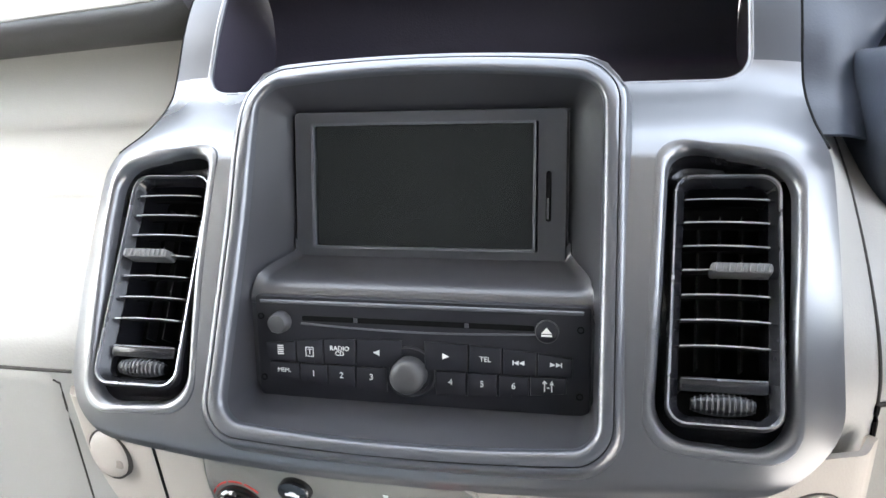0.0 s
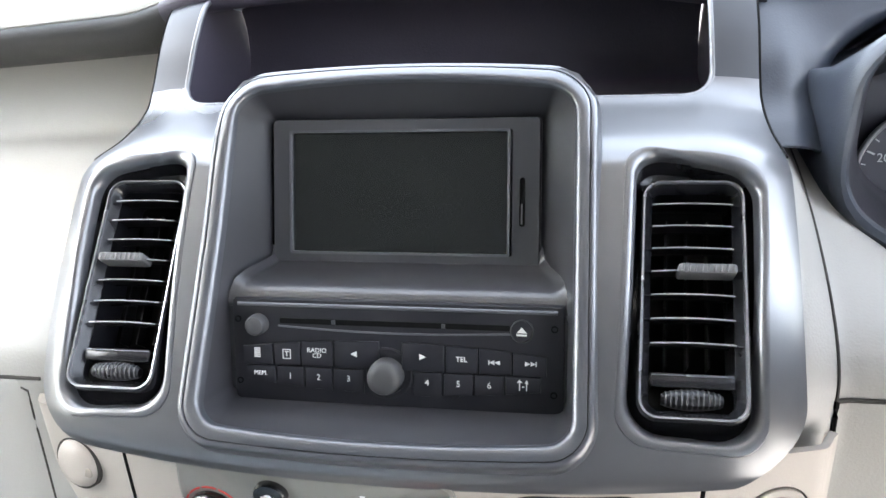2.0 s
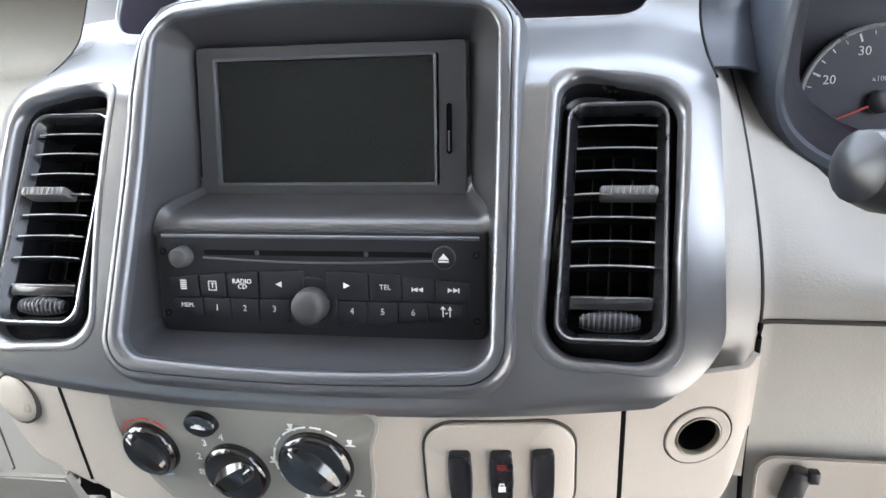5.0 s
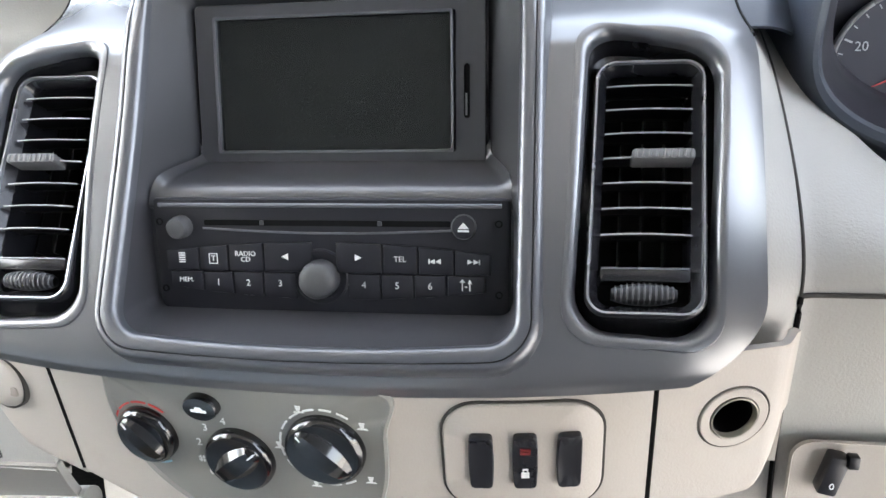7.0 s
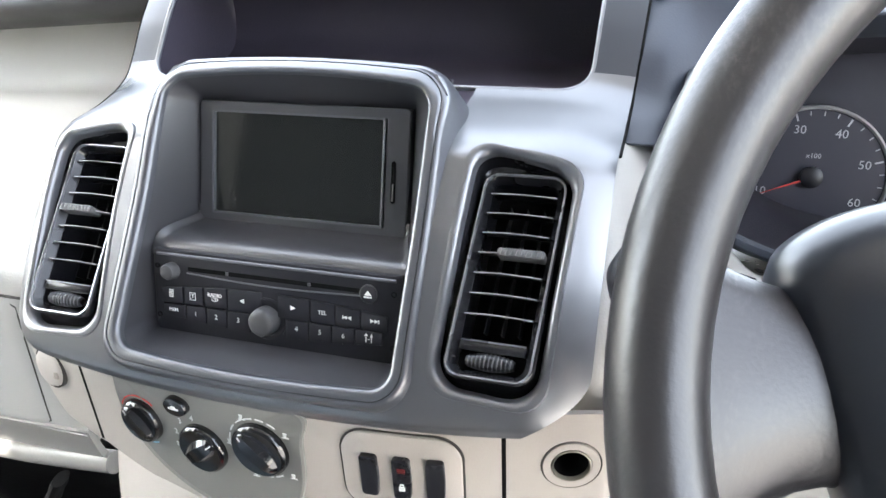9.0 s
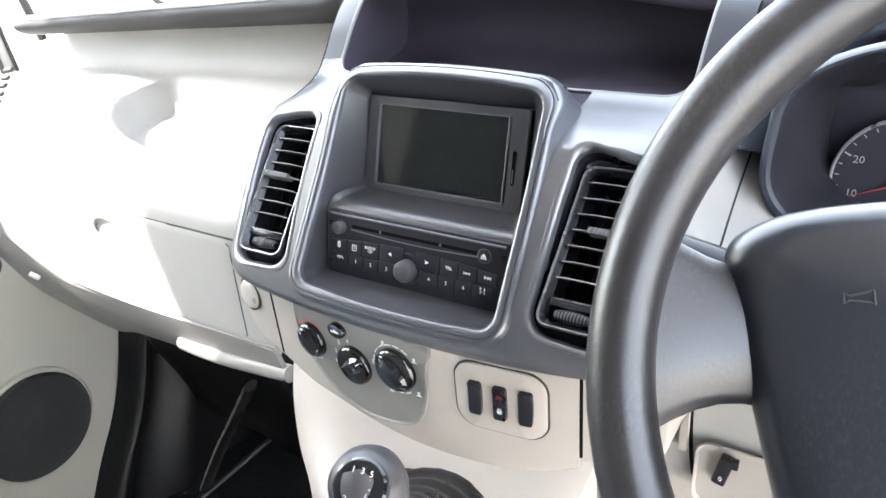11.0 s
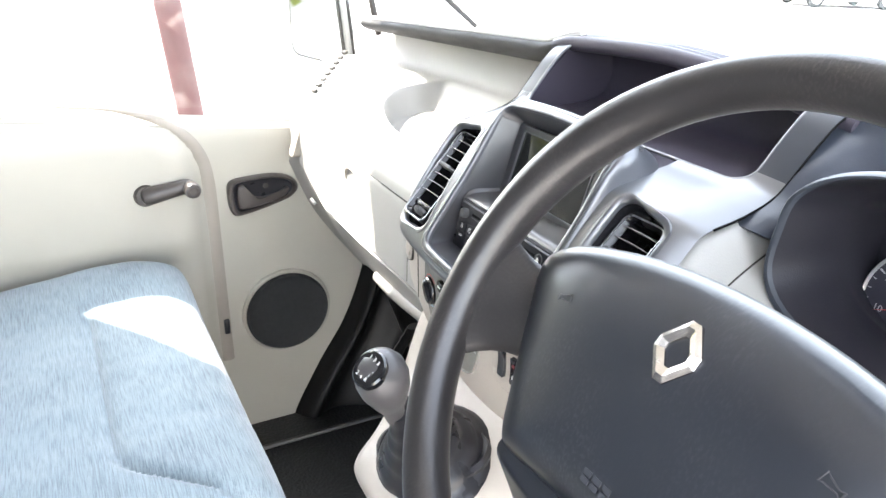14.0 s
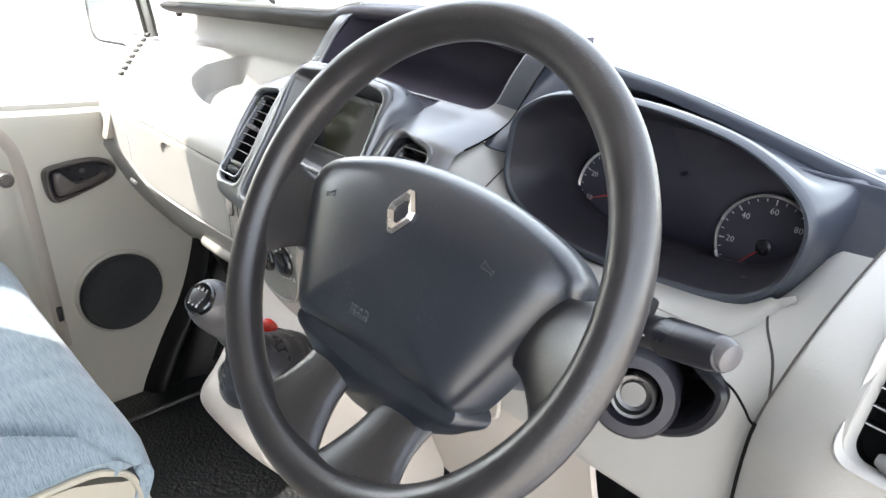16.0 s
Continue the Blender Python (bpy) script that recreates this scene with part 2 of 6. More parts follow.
for lacquer, index in ((SILVER, 1.75), (BEZEL_FACE, 1.62)):
    lacquer.node_tree.nodes["Principled BSDF"].inputs["IOR"].default_value = index
# Darker copy of the fascia colour, standing in for shade on the struts.
STRUT_SHADE = material("shaded_satin_strut", (0.032, 0.035, 0.042), 0.36, 0.0, 0.06, 0.0012, 0.05, 0.12, rough_var=0.03, spec=0.4)
SEAM = material("dark_seam", (0.05, 0.046, 0.042), 0.7, blotch=0.1, spec=0.2)
GRILLE = material("black_speaker_cloth", (0.014, 0.015, 0.016), 0.7, 0.0, 0.6, 0.0018, 0.2, 0.01)
HANDLE = material("brown_black_handle", (0.052, 0.044, 0.040), 0.36, 0.0, 0.1, 0.001, 0.12, 0.03)
RED = material("red_plastic", (0.62, 0.035, 0.025), 0.3, blotch=0.06)
GLASS = pane_glass("window_glass")
SCREW = material("pale_screw", (0.7, 0.69, 0.66), 0.4, 0.3)
GROUND = material("pale_concrete", (0.52, 0.49, 0.45), 0.9, 0.0, 0.3, 0.01, 0.15, 1.2, wear=((0.36, 0.31, 0.26), 0.8, 0.6, 0.6))
POLE = material("red_oxide_post", (0.065, 0.026, 0.025), 0.7, blotch=0.2)
PAINT = material("pale_car_paint", (0.55, 0.55, 0.54), 0.3, 0.1, blotch=0.04)
TYRE = material("tyre_rubber", (0.025, 0.025, 0.025), 0.8, blotch=0.2)
LEAF = material("hedge_leaves", (0.15, 0.16, 0.02), 0.6, blotch=0.5, blotch_size=0.1)
ROOFLINER = material("grey_headliner", (0.44, 0.43, 0.41), 0.9, 0.0, 0.4, 0.002, 0.05, 0.3)

# ---- mesh tools ----
def emptything(name, label, category, at=(0, 0, 0), group="", kind=""):
    ob = new(name)
    ob.location = at
    ob.empty_display_size = 0.05
    return tagged(ob, label, category, group, kind)


def part(name, bm, mat, parent=None, label="", smooth=True, angle=40):
    """Links a bmesh, in world coordinates, as one mesh object under its parent."""
    me = bpy.data.meshes.new(name)
    bmesh.ops.recalc_face_normals(bm, faces=bm.faces)
    for f in bm.faces:
        f.smooth = smooth
    for e in bm.edges:
        if len(e.link_faces) == 2 and e.calc_face_angle(0) > radians(angle):
            e.smooth = False
    bm.to_mesh(me)
    bm.free()
    me.materials.append(mat)
    ob = new(name, me)
    if parent is not None:
        ob.parent = parent
        if parent.data is None:
            ob.matrix_parent_inverse = parent.matrix_basis.inverted()
    return tagged(ob, label) if label else ob


def frame_of(origin, right, up):
    """A matrix with x along right, y along up and z towards the viewer."""
    r = Vector(right).normalized()
    u = (Vector(up) - r * r.dot(Vector(up))).normalized()
    n = r.cross(u)
    m = Matrix((r, u, n)).transposed().to_4x4()
    m.translation = Vector(origin)
    return m


def loft(loops, closed=True, cap0=False, cap1=False):
    """Skins a row of loops of equal length."""
    bm = bmesh.new()
    rows = [[bm.verts.new(p) for p in loop] for loop in loops]
    n = len(rows[0])
    for a, b in zip(rows, rows[1:]):
        for i in range(n if closed else n - 1):
            j = (i + 1) % n
            try:
                bm.faces.new((a[i], a[j], b[j], b[i]))
            except ValueError:
                pass
    if cap0:
        bm.faces.new(rows[0])
    if cap1:
        bm.faces.new(rows[-1][::-1])
    return bm


def merge(*bms):
    """Joins bmeshes into the first."""
    first = bms[0]
    for bm in bms[1:]:
        me = bpy.data.meshes.new("tmp")
        bm.to_mesh(me)
        bm.free()
        first.from_mesh(me)
        bpy.data.meshes.remove(me)
    return first


def rrect(u0, u1, v0, v1, r, n=6, side=1, arch=(0, 0)):
    """A rounded rectangle, counter-clockwise from the lower right corner; arch bows the bottom and the top outwards."""
    pts = []
    rs = r if isinstance(r, (tuple, list)) else (r, r, r, r)
    corners = ((u1 - rs[0], v0 + rs[0], -90, rs[0]), (u1 - rs[1], v1 - rs[1], 0, rs[1]), (u0 + rs[2], v1 - rs[2], 90, rs[2]), (u0 + rs[3], v0 + rs[3], 180, rs[3]))
    for cu, cv, a0, q in corners:
        for i in range(n + 1):
            a = radians(a0 + 90 * i / n)
            pts.append((cu + q * math.cos(a), cv + q * math.sin(a)))
    if side > 1:
        full = []
        for i, p in enumerate(pts):
            full.append(p)
            if i % (n + 1) == n:
                q = pts[(i + 1) % len(pts)]
                full += [(p[0] + (q[0] - p[0]) * k / side, p[1] + (q[1] - p[1]) * k / side) for k in range(1, side)]
        pts = full
    um, hw, vm = (u0 + u1) / 2, (u1 - u0) / 2, (v0 + v1) / 2
    return [(u, v + (arch[1] if v > vm else -arch[0]) * (1 - ((u - um) / hw) ** 2) * min(1, abs(v - vm) / ((v1 - v0) / 2)) ** 3) for u, v in pts]


def smooth_loop(points, n=64):
    """A closed Catmull-Rom curve through points, sampled n times evenly by parameter."""
    pts = [Vector(p) for p in points]
    k, out = len(pts), []
    for i in range(n):
        t = i * k / n
        j = int(t)
        f = t - j
        p0, p1, p2, p3 = pts[(j - 1) % k], pts[j % k], pts[(j + 1) % k], pts[(j + 2) % k]
        out.append(0.5 * ((2 * p1) + (p2 - p0) * f + (2 * p0 - 5 * p1 + 4 * p2 - p3) * f * f + (3 * p1 - p0 - 3 * p2 + p3) * f ** 3))
    return out


def curve_at(points, t):
    """An open Catmull-Rom curve at t from 0 to 1."""
    pts = [Vector(p) for p in points]
    k = len(pts) - 1
    s = min(max(t, 0), 1) * k
    j = min(int(s), k - 1)
    f = s - j
    p1, p2 = pts[j], pts[j + 1]
    p0, p3 = pts[max(j - 1, 0)], pts[min(j + 2, k)]
    return 0.5 * ((2 * p1) + (p2 - p0) * f + (2 * p0 - 5 * p1 + 4 * p2 - p3) * f * f + (3 * p1 - p0 - 3 * p2 + p3) * f ** 3)


def sheet(fn, nu, nv, thick=0.004):
    """A shell over fn(a, b), a and b from 0 to 1, with a back side and closed rims."""
    front = [[Vector(fn(i / nu, j / nv)) for j in range(nv + 1)] for i in range(nu + 1)]
    back = []
    for i in range(nu + 1):
        row = []
        for j in range(nv + 1):
            du = front[min(i + 1, nu)][j] - front[max(i - 1, 0)][j]
            dv = front[i][min(j + 1, nv)] - front[i][max(j - 1, 0)]
            n = du.cross(dv)
            n = n.normalized() if n.length > 1e-12 else Vector((0, 0, 1))
            row.append(front[i][j] - n * thick)
        back.append(row)
    bm = bmesh.new()
    f = [[bm.verts.new(p) for p in row] for row in front]
    b = [[bm.verts.new(p) for p in row] for row in back]
    for i in range(nu):
        for j in range(nv):
            bm.faces.new((f[i][j], f[i + 1][j], f[i + 1][j + 1], f[i][j + 1]))
            bm.faces.new((b[i][j], b[i][j + 1], b[i + 1][j + 1], b[i + 1][j]))
    for i in range(nu):
        bm.faces.new((f[i][0], b[i][0], b[i + 1][0], f[i + 1][0]))
        bm.faces.new((f[i][nv], f[i + 1][nv], b[i + 1][nv], b[i][nv]))
    for j in range(nv):
        bm.faces.new((f[0][j], f[0][j + 1], b[0][j + 1], b[0][j]))
        bm.faces.new((f[nu][j], b[nu][j], b[nu][j + 1], f[nu][j + 1]))
    return bm


def prism(outline, z0, z1, m=None, bevel=0.0, steps=2):
    """An outline (u, v) raised from z0 to z1 with a rounded front edge, laid by m."""
    m = m or Matrix.Identity(4)
    cu = sum(p[0] for p in outline) / len(outline)
    cv = sum(p[1] for p in outline) / len(outline)
    def ring(inset, z):
        out = []
        for u, v in outline:
            d = math.hypot(u - cu, v - cv) or 1
            k = max(0.0, 1 - inset / d)
            out.append(m @ Vector((cu + (u - cu) * k, cv + (v - cv) * k, z)))
        return out
    loops = [ring(0, z0)]
    if bevel:
        for i in range(steps + 1):
            a = math.pi / 2 * i / steps
            loops.append(ring(bevel * (1 - math.cos(a)), z1 - bevel + bevel * math.sin(a)))
    else:
        loops.append(ring(0, z1))
    return loft(loops, True, True, True)


def box(c, s, m=None, bevel=0.0):
    """A box with its centre and sizes; bevelled if asked."""
    bm = bmesh.new()
    bmesh.ops.create_cube(bm, size=1)
    bmesh.ops.scale(bm, vec=s, verts=bm.verts)
    bmesh.ops.translate(bm, vec=c, verts=bm.verts)
    if bevel:
        bmesh.ops.bevel(bm, geom=list(bm.edges), offset=bevel, segments=2, profile=0.5, affect="EDGES")
    if m is not None:
        bmesh.ops.transform(bm, matrix=m, verts=bm.verts)
    return bm


def lathe(profile, m, n=40, squash=1.0):
    """Turns (radius, height) about the local z of m."""
    loops = [[m @ Vector((r * math.cos(2 * math.pi * i / n), squash * r * math.sin(2 * math.pi * i / n), h)) for i in range(n)] for r, h in profile]
    return loft(loops, True, profile[0][0] < 0.001, profile[-1][0] < 0.001)


def tube(points, radius, n=12, caps=True, flat=1.0, up=(0, 0, 1)):
    """A round or flattened bar along points; radius may be a list."""
    pts = [Vector(p) for p in points]
    loops = []
    for i, p in enumerate(pts):
        d = (pts[min(i + 1, len(pts) - 1)] - pts[max(i - 1, 0)]).normalized()
        side = d.cross(Vector(up))
        side = side.normalized() if side.length > 1e-6 else Vector((1, 0, 0))
        top = side.cross(d)
        r = radius[i] if isinstance(radius, (list, tuple)) else radius
        loops.append([p + side * (r * math.cos(2 * math.pi * k / n)) + top * (r * flat * math.sin(2 * math.pi * k / n)) for k in range(n)])
    return loft(loops, True, caps, caps)


def cut(ob, *cutters):
    """Cuts bmeshes out of a mesh object for good."""
    for bm in cutters:
        bmesh.ops.recalc_face_normals(bm, faces=bm.faces)
        me = bpy.data.meshes.new("cutter")
        bm.to_mesh(me)
        bm.free()
        tool = new("cutter", me)
        mod = ob.modifiers.new("cut", "BOOLEAN")
        mod.operation, mod.solver, mod.object = "DIFFERENCE", "EXACT", tool
        bpy.context.view_layer.update()
        made = bpy.data.meshes.new_from_object(ob.evaluated_get(bpy.context.evaluated_depsgraph_get()))
        ob.modifiers.clear()
        old = ob.data
        ob.data = made
        bpy.data.meshes.remove(old)
        bpy.data.objects.remove(tool)
        bpy.data.meshes.remove(me)
    b2 = bmesh.new()
    b2.from_mesh(ob.data)
    bmesh.ops.dissolve_degenerate(b2, dist=1e-6, edges=b2.edges)
    for e in b2.edges:
        e.smooth = not (len(e.link_faces) == 2 and e.calc_face_angle(0) > radians(35))
    b2.to_mesh(ob.data)
    b2.free()
    return ob


def letters(text, size, m, parent, mat=None, depth=0.00015, name="print"):
    """Raised print in the built-in font, centred on m."""
    cu = bpy.data.curves.new(name, "FONT")
    cu.body, cu.size, cu.align_x, cu.align_y, cu.extrude = text, size, "CENTER", "CENTER", depth
    cu.resolution_u, cu.space_line = 2, 0.8
    tmp = new(name + "_tmp", cu)
    bpy.context.view_layer.update()
    me = bpy.data.meshes.new_from_object(tmp.evaluated_get(bpy.context.evaluated_depsgraph_get()))
    bpy.data.objects.remove(tmp)
    bpy.data.curves.remove(cu)
    bm = bmesh.new()
    bm.from_mesh(me)
    bpy.data.meshes.remove(me)
    bmesh.ops.transform(bm, matrix=m, verts=bm.verts)
    return part(name, bm, mat or PRINT, parent, smooth=False)


def flat_poly(polys, m, z0=0.0, z1=0.0003):
    """Thin raised marks from convex outlines."""
    return merge(*[prism(p, z0, z1, m) for p in polys])


def smoothstep(a, b, x):
    t = min(1, max(0, (x - a) / (b - a)))
    return t * t * (3 - 2 * t)

# ---- the cabin shell ----
TH = radians(33.9)
STACK = frame_of((0, 0.0065, 0.8265), (1, 0, 0), (0, math.sin(TH), math.cos(TH)))


def st(u, v, n=0.0):
    return STACK @ Vector((u, v, n))


def brow_z(x):
    w = smoothstep(-0.195, -0.28, x)
    if x > 0.05:
        return 0.985 - 0.105 * (abs(x + 0.02) / 0.9) ** 1.4 - 0.007 * smoothstep(0.05, 0.25, x) - 0.018 * smoothstep(0.35, 0.65, x)
    return (0.985 - 0.105 * (abs(x + 0.02) / 0.9) ** 1.4) * (1 - w) + (0.9595 - 0.0645 * (-x - 0.2)) * w


def brow_y(x):
    return 0.222 - 0.012 * (x / 0.9) ** 2


ground = tagged(part("ground", box((0, 0, -0.70), (400, 400, 0.1)), GROUND, smooth=False), "sunlit pale concrete yard around the van", "ground", kind="structure")

# Invented wall out of view, set far off so low sky lights the cab.
tagged(part("wall_yard", box((11.0, -1.0, 0.3), (0.2, 40, 1.9)), material("pale_render_wall", (0.68, 0.65, 0.60), 0.9, 0.0, 0.3, 0.01, 0.1, 0.8), smooth=False), "unseen plain pale wall added far beside the van", "wall", kind="structure")
floor = part("floor", sheet(lambda a, b: (-0.80 + 1.62 * a, -1.25 + 1.66 * b, 0.012), 60, 60, 0.04), RUBBER)
tagged(floor, "pebbled black rubber mat on the cab floor", "floor", kind="structure")
floor_strip = part("sill_strip", tube([(-0.690, -0.6, 0.020), (-0.690, 0.40, 0.020)], 0.007, 10, flat=0.6), material("grey_strip", (0.06, 0.06, 0.06), 0.5))
tagged(floor_strip, "thin grey trim strip along the floor mat's edge", "trim", kind="structure")


def bulkhead(a, b):
    x = -0.88 + 1.70 * a
    y0 = curve_at([(0.36, 0, 0), (0.355, 0.10, 0), (0.30, 0.26, 0), (0.24, 0.42, 0), (0.22, 0.62, 0)], b)
    hump = 0.07 * math.exp(-((x + 0.42) / 0.10) ** 2) * smoothstep(0.05, 0.35, b) + 0.10 * math.exp(-((x + 0.72) / 0.09) ** 2) * smoothstep(0.0, 0.4, b)
    return (x, y0.x - hump + 0.012 * math.sin(x * 23), y0.y)


tagged(part("wall_front", sheet(bulkhead, 70, 30, 0.03), FOOTWELL), "glossy black moulded footwell bulkhead under the dashboard", "bulkhead", kind="structure")
def kick_fn(a, b):
    """Black moulding ahead of the door: a forwards, b upwards."""
    z = 0.60 * b
    y0 = curve_at([(-0.03, 0, 0), (0.03, 0, 0), (0.105, 0, 0), (0.150, 0, 0), (0.175, 0, 0), (0.185, 0, 0)], b).x
    roll = 0.030 * math.exp(-((a - 0.10) / 0.07) ** 2) + 0.022 * math.exp(-((a - 0.45) / 0.12) ** 2)
    return (-0.802 + 0.012 * smoothstep(0, 0.05, a) + roll + 0.05 * a, y0 + (0.42 - y0) * a, z)


kick = sheet(kick_fn, 50, 30, 0.02)
tagged(part("wall_kick", kick, FOOTWELL), "black moulded kick panel ahead of the passenger door", "kick panel", kind="structure")
# Unseen added wall, kept dark and close to darken the fascia's reflections.
tagged(part("wall_rear", box((-0.02, -1.14, 0.90), (1.86, 0.06, 1.9)), material("dark_grey_rear_wall", (0.075, 0.077, 0.082), 0.8, 0.0, 0.3, 0.003, 0.1, 0.3)), "unseen plain dark grey wall added behind the seats", "wall", kind="structure")


def roof_fn(a, b):
    x, y = -0.92 + 1.80 * a, -1.30 + 1.44 * b
    return (x, y, 1.88 - 0.10 * (abs(x + 0.02) / 0.9) ** 4)


tagged(part("ceiling", sheet(roof_fn, 20, 12, -0.04), ROOFLINER), "plain pale grey headliner over the cab", "ceiling", kind="structure")


# dash top, from the brow to the windscreen's foot
def top_fn(a, b):
    x = -0.93 + 1.83 * a
    y = brow_y(x) + 0.012 + (0.43 - 0.16 * (x / 0.9) ** 2) * b
    return (x, y, brow_z(x) + 0.004 - 0.05 * b)


# Pale blue-grey paints sky glare onto a dark grey top.
tagged(part("dash_top", sheet(top_fn, 60, 10, 0.012), material("glare_pale_dash_top", (0.42, 0.46, 0.50), 0.36, 0.0, 0.25, 0.002, 0.08, 0.2)), "dash top running to the windscreen, glare painted pale blue-grey", "dash top", kind="structure")


def screen_fn(a, b):
    x = -0.90 + 1.77 * a
    y = brow_y(x) + 0.52 - 0.16 * (x / 0.9) ** 2
    return (x * (1 - 0.08 * b), y + (0.14 - y) * b, brow_z(x) - 0.05 + (1.80 - brow_z(x) + 0.05) * b)


windscreen = tagged(part("window_1", sheet(screen_fn, 24, 10, 0.004), GLASS), "clear sloping windscreen above the dash", "windscreen", kind="structure")
windscreen.visible_shadow = False
tagged(part("trim_windscreen", tube([(-0.875, 0.47, 0.903), (-0.858, 0.40, 0.950), (-0.845, 0.33, 1.0), (-0.81, 0.05, 1.40)], 0.006, 8), SEAM), "dark rubber windscreen seal beside the pillar", "trim", kind="structure")
PILLAR = material("grey_pillar_trim", (0.36, 0.345, 0.32), 0.6, 0.0, 0.3, 0.002, 0.06, 0.1)
tagged(part("a_pillar_left", tube([(-0.945, 0.46, 0.86), (-0.92, 0.30, 1.10), (-0.86, -0.14, 1.80)], [0.034, 0.032, 0.032], 12), PILLAR), "grey trimmed windscreen pillar on the passenger side", "pillar", kind="structure")
tagged(part("a_pillar_right", tube([(0.90, 0.46, 0.86), (0.875, 0.30, 1.10), (0.82, -0.14, 1.80)], [0.034, 0.032, 0.032], 12), PILLAR), "grey trimmed windscreen pillar on the driver side", "pillar", kind="structure")
ap = [(0.15, 1.04), (-0.12, 1.43), (-0.30, 1.80), (-0.10, 1.80), (0.12, 1.43), (0.34, 1.04)]
tagged(part("a_pillar_panel", loft([[Vector((x, y, z)) for y, z in ap] for x in (-0.925, -0.885)], True, True, True), PILLAR, smooth=False), "grey trimmed panel between windscreen and passenger door", "pillar", kind="structure")
tagged(part("roof_rail", tube([(-0.90, -0.14, 1.80), (-0.90, -1.3, 1.80)], 0.045, 12), PILLAR), "grey roof rail over the passenger door", "roof rail", kind="structure")
# Out of view; upper edge leans forward only to shade the dash.
bp = [(-1.30, 0.2), (-0.70, 0.2), (-0.70, 0.9), (-0.696, 1.28), (-0.62, 1.39), (-0.43, 1.45), (-0.395, 1.58), (-0.37, 1.80), (-1.30, 1.80)]
tagged(part("b_pillar_left", loft([[Vector((x, y, z)) for y, z in bp] for x in (-0.95, -0.84)], True, True, True), PILLAR, smooth=False), "grey pillar behind the passenger door, upper edge shaped for shade", "pillar", kind="structure")

# ---- passenger side of the dashboard ----
dashboard = emptything("dashboard", "cream moulded van dashboard with an open shelf and a dark brow", "dashboard", (0, 0.1, 0.55), kind="structure")
PROFILE = [(0.008, 0.598), (0.002, 0.600), (-0.002, 0.607), (-0.003, 0.67), (-0.002, 0.742), (0.009, 0.768), (0.035, 0.788), (0.082, 0.812), (0.134, 0.826), (0.180, 0.834), (0.222, 0.843), (0.266, 0.864), (0.290, 0.945)]


def dash_point(x, s, lift=0.0):
    """A place on the passenger face: x across, s along the profile (0 to 1), lift outwards."""
    p = curve_at([(y, z, 0) for y, z in PROFILE], s)
    q = curve_at([(y, z, 0) for y, z in PROFILE], min(1, s + 0.01)) - curve_at([(y, z, 0) for y, z in PROFILE], max(0, s - 0.01))
    q.normalize()
    y, z = p.x, p.y
    k = len(PROFILE) - 1
    t = s * k
    # tray sunk into the top, round at the door end and open to the back wall
    r = math.hypot(min(0, x + 0.38) / 0.228, max(0, 0.165 - y) / 0.110)
    bowl = (1 - smoothstep(0.88, 1.0, r)) * (1 - smoothstep(0.205, 0.255, y)) * smoothstep(5.5, 6.2, t)
    y, z = y - lift * q.y, z + lift * q.x - 0.050 * bowl
    low = 1 - smoothstep(0.56, 0.70, p.y)
    z += low * 0.075 * smoothstep(-0.58, -0.80, x) ** 1.0 if x < -0.58 else 0
    if s > 0.75:
        z += (brow_z(x) - brow_z(-0.235)) * 0.75 * smoothstep(0.75, 1.0, s)
    return Vector((x, y, z))


def left_end(s):
    return 0.57 + 0.12 * smoothstep(0.33, 0.72, s)


def panel_fn(a, b):
    x = -0.207 - (left_end(b) + 0.03) * a
    return dash_point(x, b)


part("passenger_panel", sheet(panel_fn, 150, 170, -0.012), CREAM, dashboard)


def lid_fn(a, b):
    t = -0.246 - 0.418 * a
    s = 0.175 + (0.331 - 0.175) * b
    e = min(a, 1 - a) * 0.418
    corner = 0.022
    if e < corner:
        k = (1 - math.sqrt(max(0, 1 - (1 - e / corner) ** 2))) * 0.10
        s = s + (0.248 - s) * k * 1.6
    edge = min(e, 0.15 * min(b, 1 - b) * 1.2)
    return dash_point(t, s, 0.0020 * smoothstep(0, 0.006, edge))


lid = part("glovebox_lid", sheet(lid_fn, 60, 24, -0.003), CREAM, dashboard, "cream glovebox lid with a notched pull")
# Tan crescent paints the shaded upper left edge of the finger notch.
pull = [Vector((-0.463 + 0.021 * math.cos(a), -0.0066, 0.7135 + 0.016 * math.sin(a))) for a in [radians(40 + 170 * i / 24) for i in range(25)]]
part("lid_pull_shade", tube(pull, [0.0006 + 0.0026 * math.sin(math.pi * i / 24) for i in range(25)], 8, flat=0.5), GROOVE, lid, "tan crescent painting the finger notch's shaded edge")
gap = [lid_fn(i / 20, 0) for i in range(21)] + [lid_fn(1, i / 12) for i in range(1, 13)] + [lid_fn(1 - i / 20, 1) for i in range(1, 21)] + [lid_fn(0, 1 - i / 12) for i in range(1, 13)]
part("lid_gap", tube([p + Vector((0, 0.0004, 0)) for p in gap], 0.0010, 6), SEAM, lid)
seam = [dash_point(-0.235 - 0.11 * i / 12, 0.331, 0.0004) for i in range(13)]
part("panel_seam", tube(seam, 0.0012, 6), SEAM, dashboard)
# rail along the foot of the dash, facing down and rising at the door end
RTOP = [(-0.205, -0.002, 0.613), (-0.30, -0.003, 0.611), (-0.41, -0.004, 0.609), (-0.50, -0.004, 0.610), (-0.58, -0.004, 0.615), (-0.64, -0.003, 0.630), (-0.68, -0.002, 0.652), (-0.712, 0.000, 0.682), (-0.745, 0.002, 0.730)]
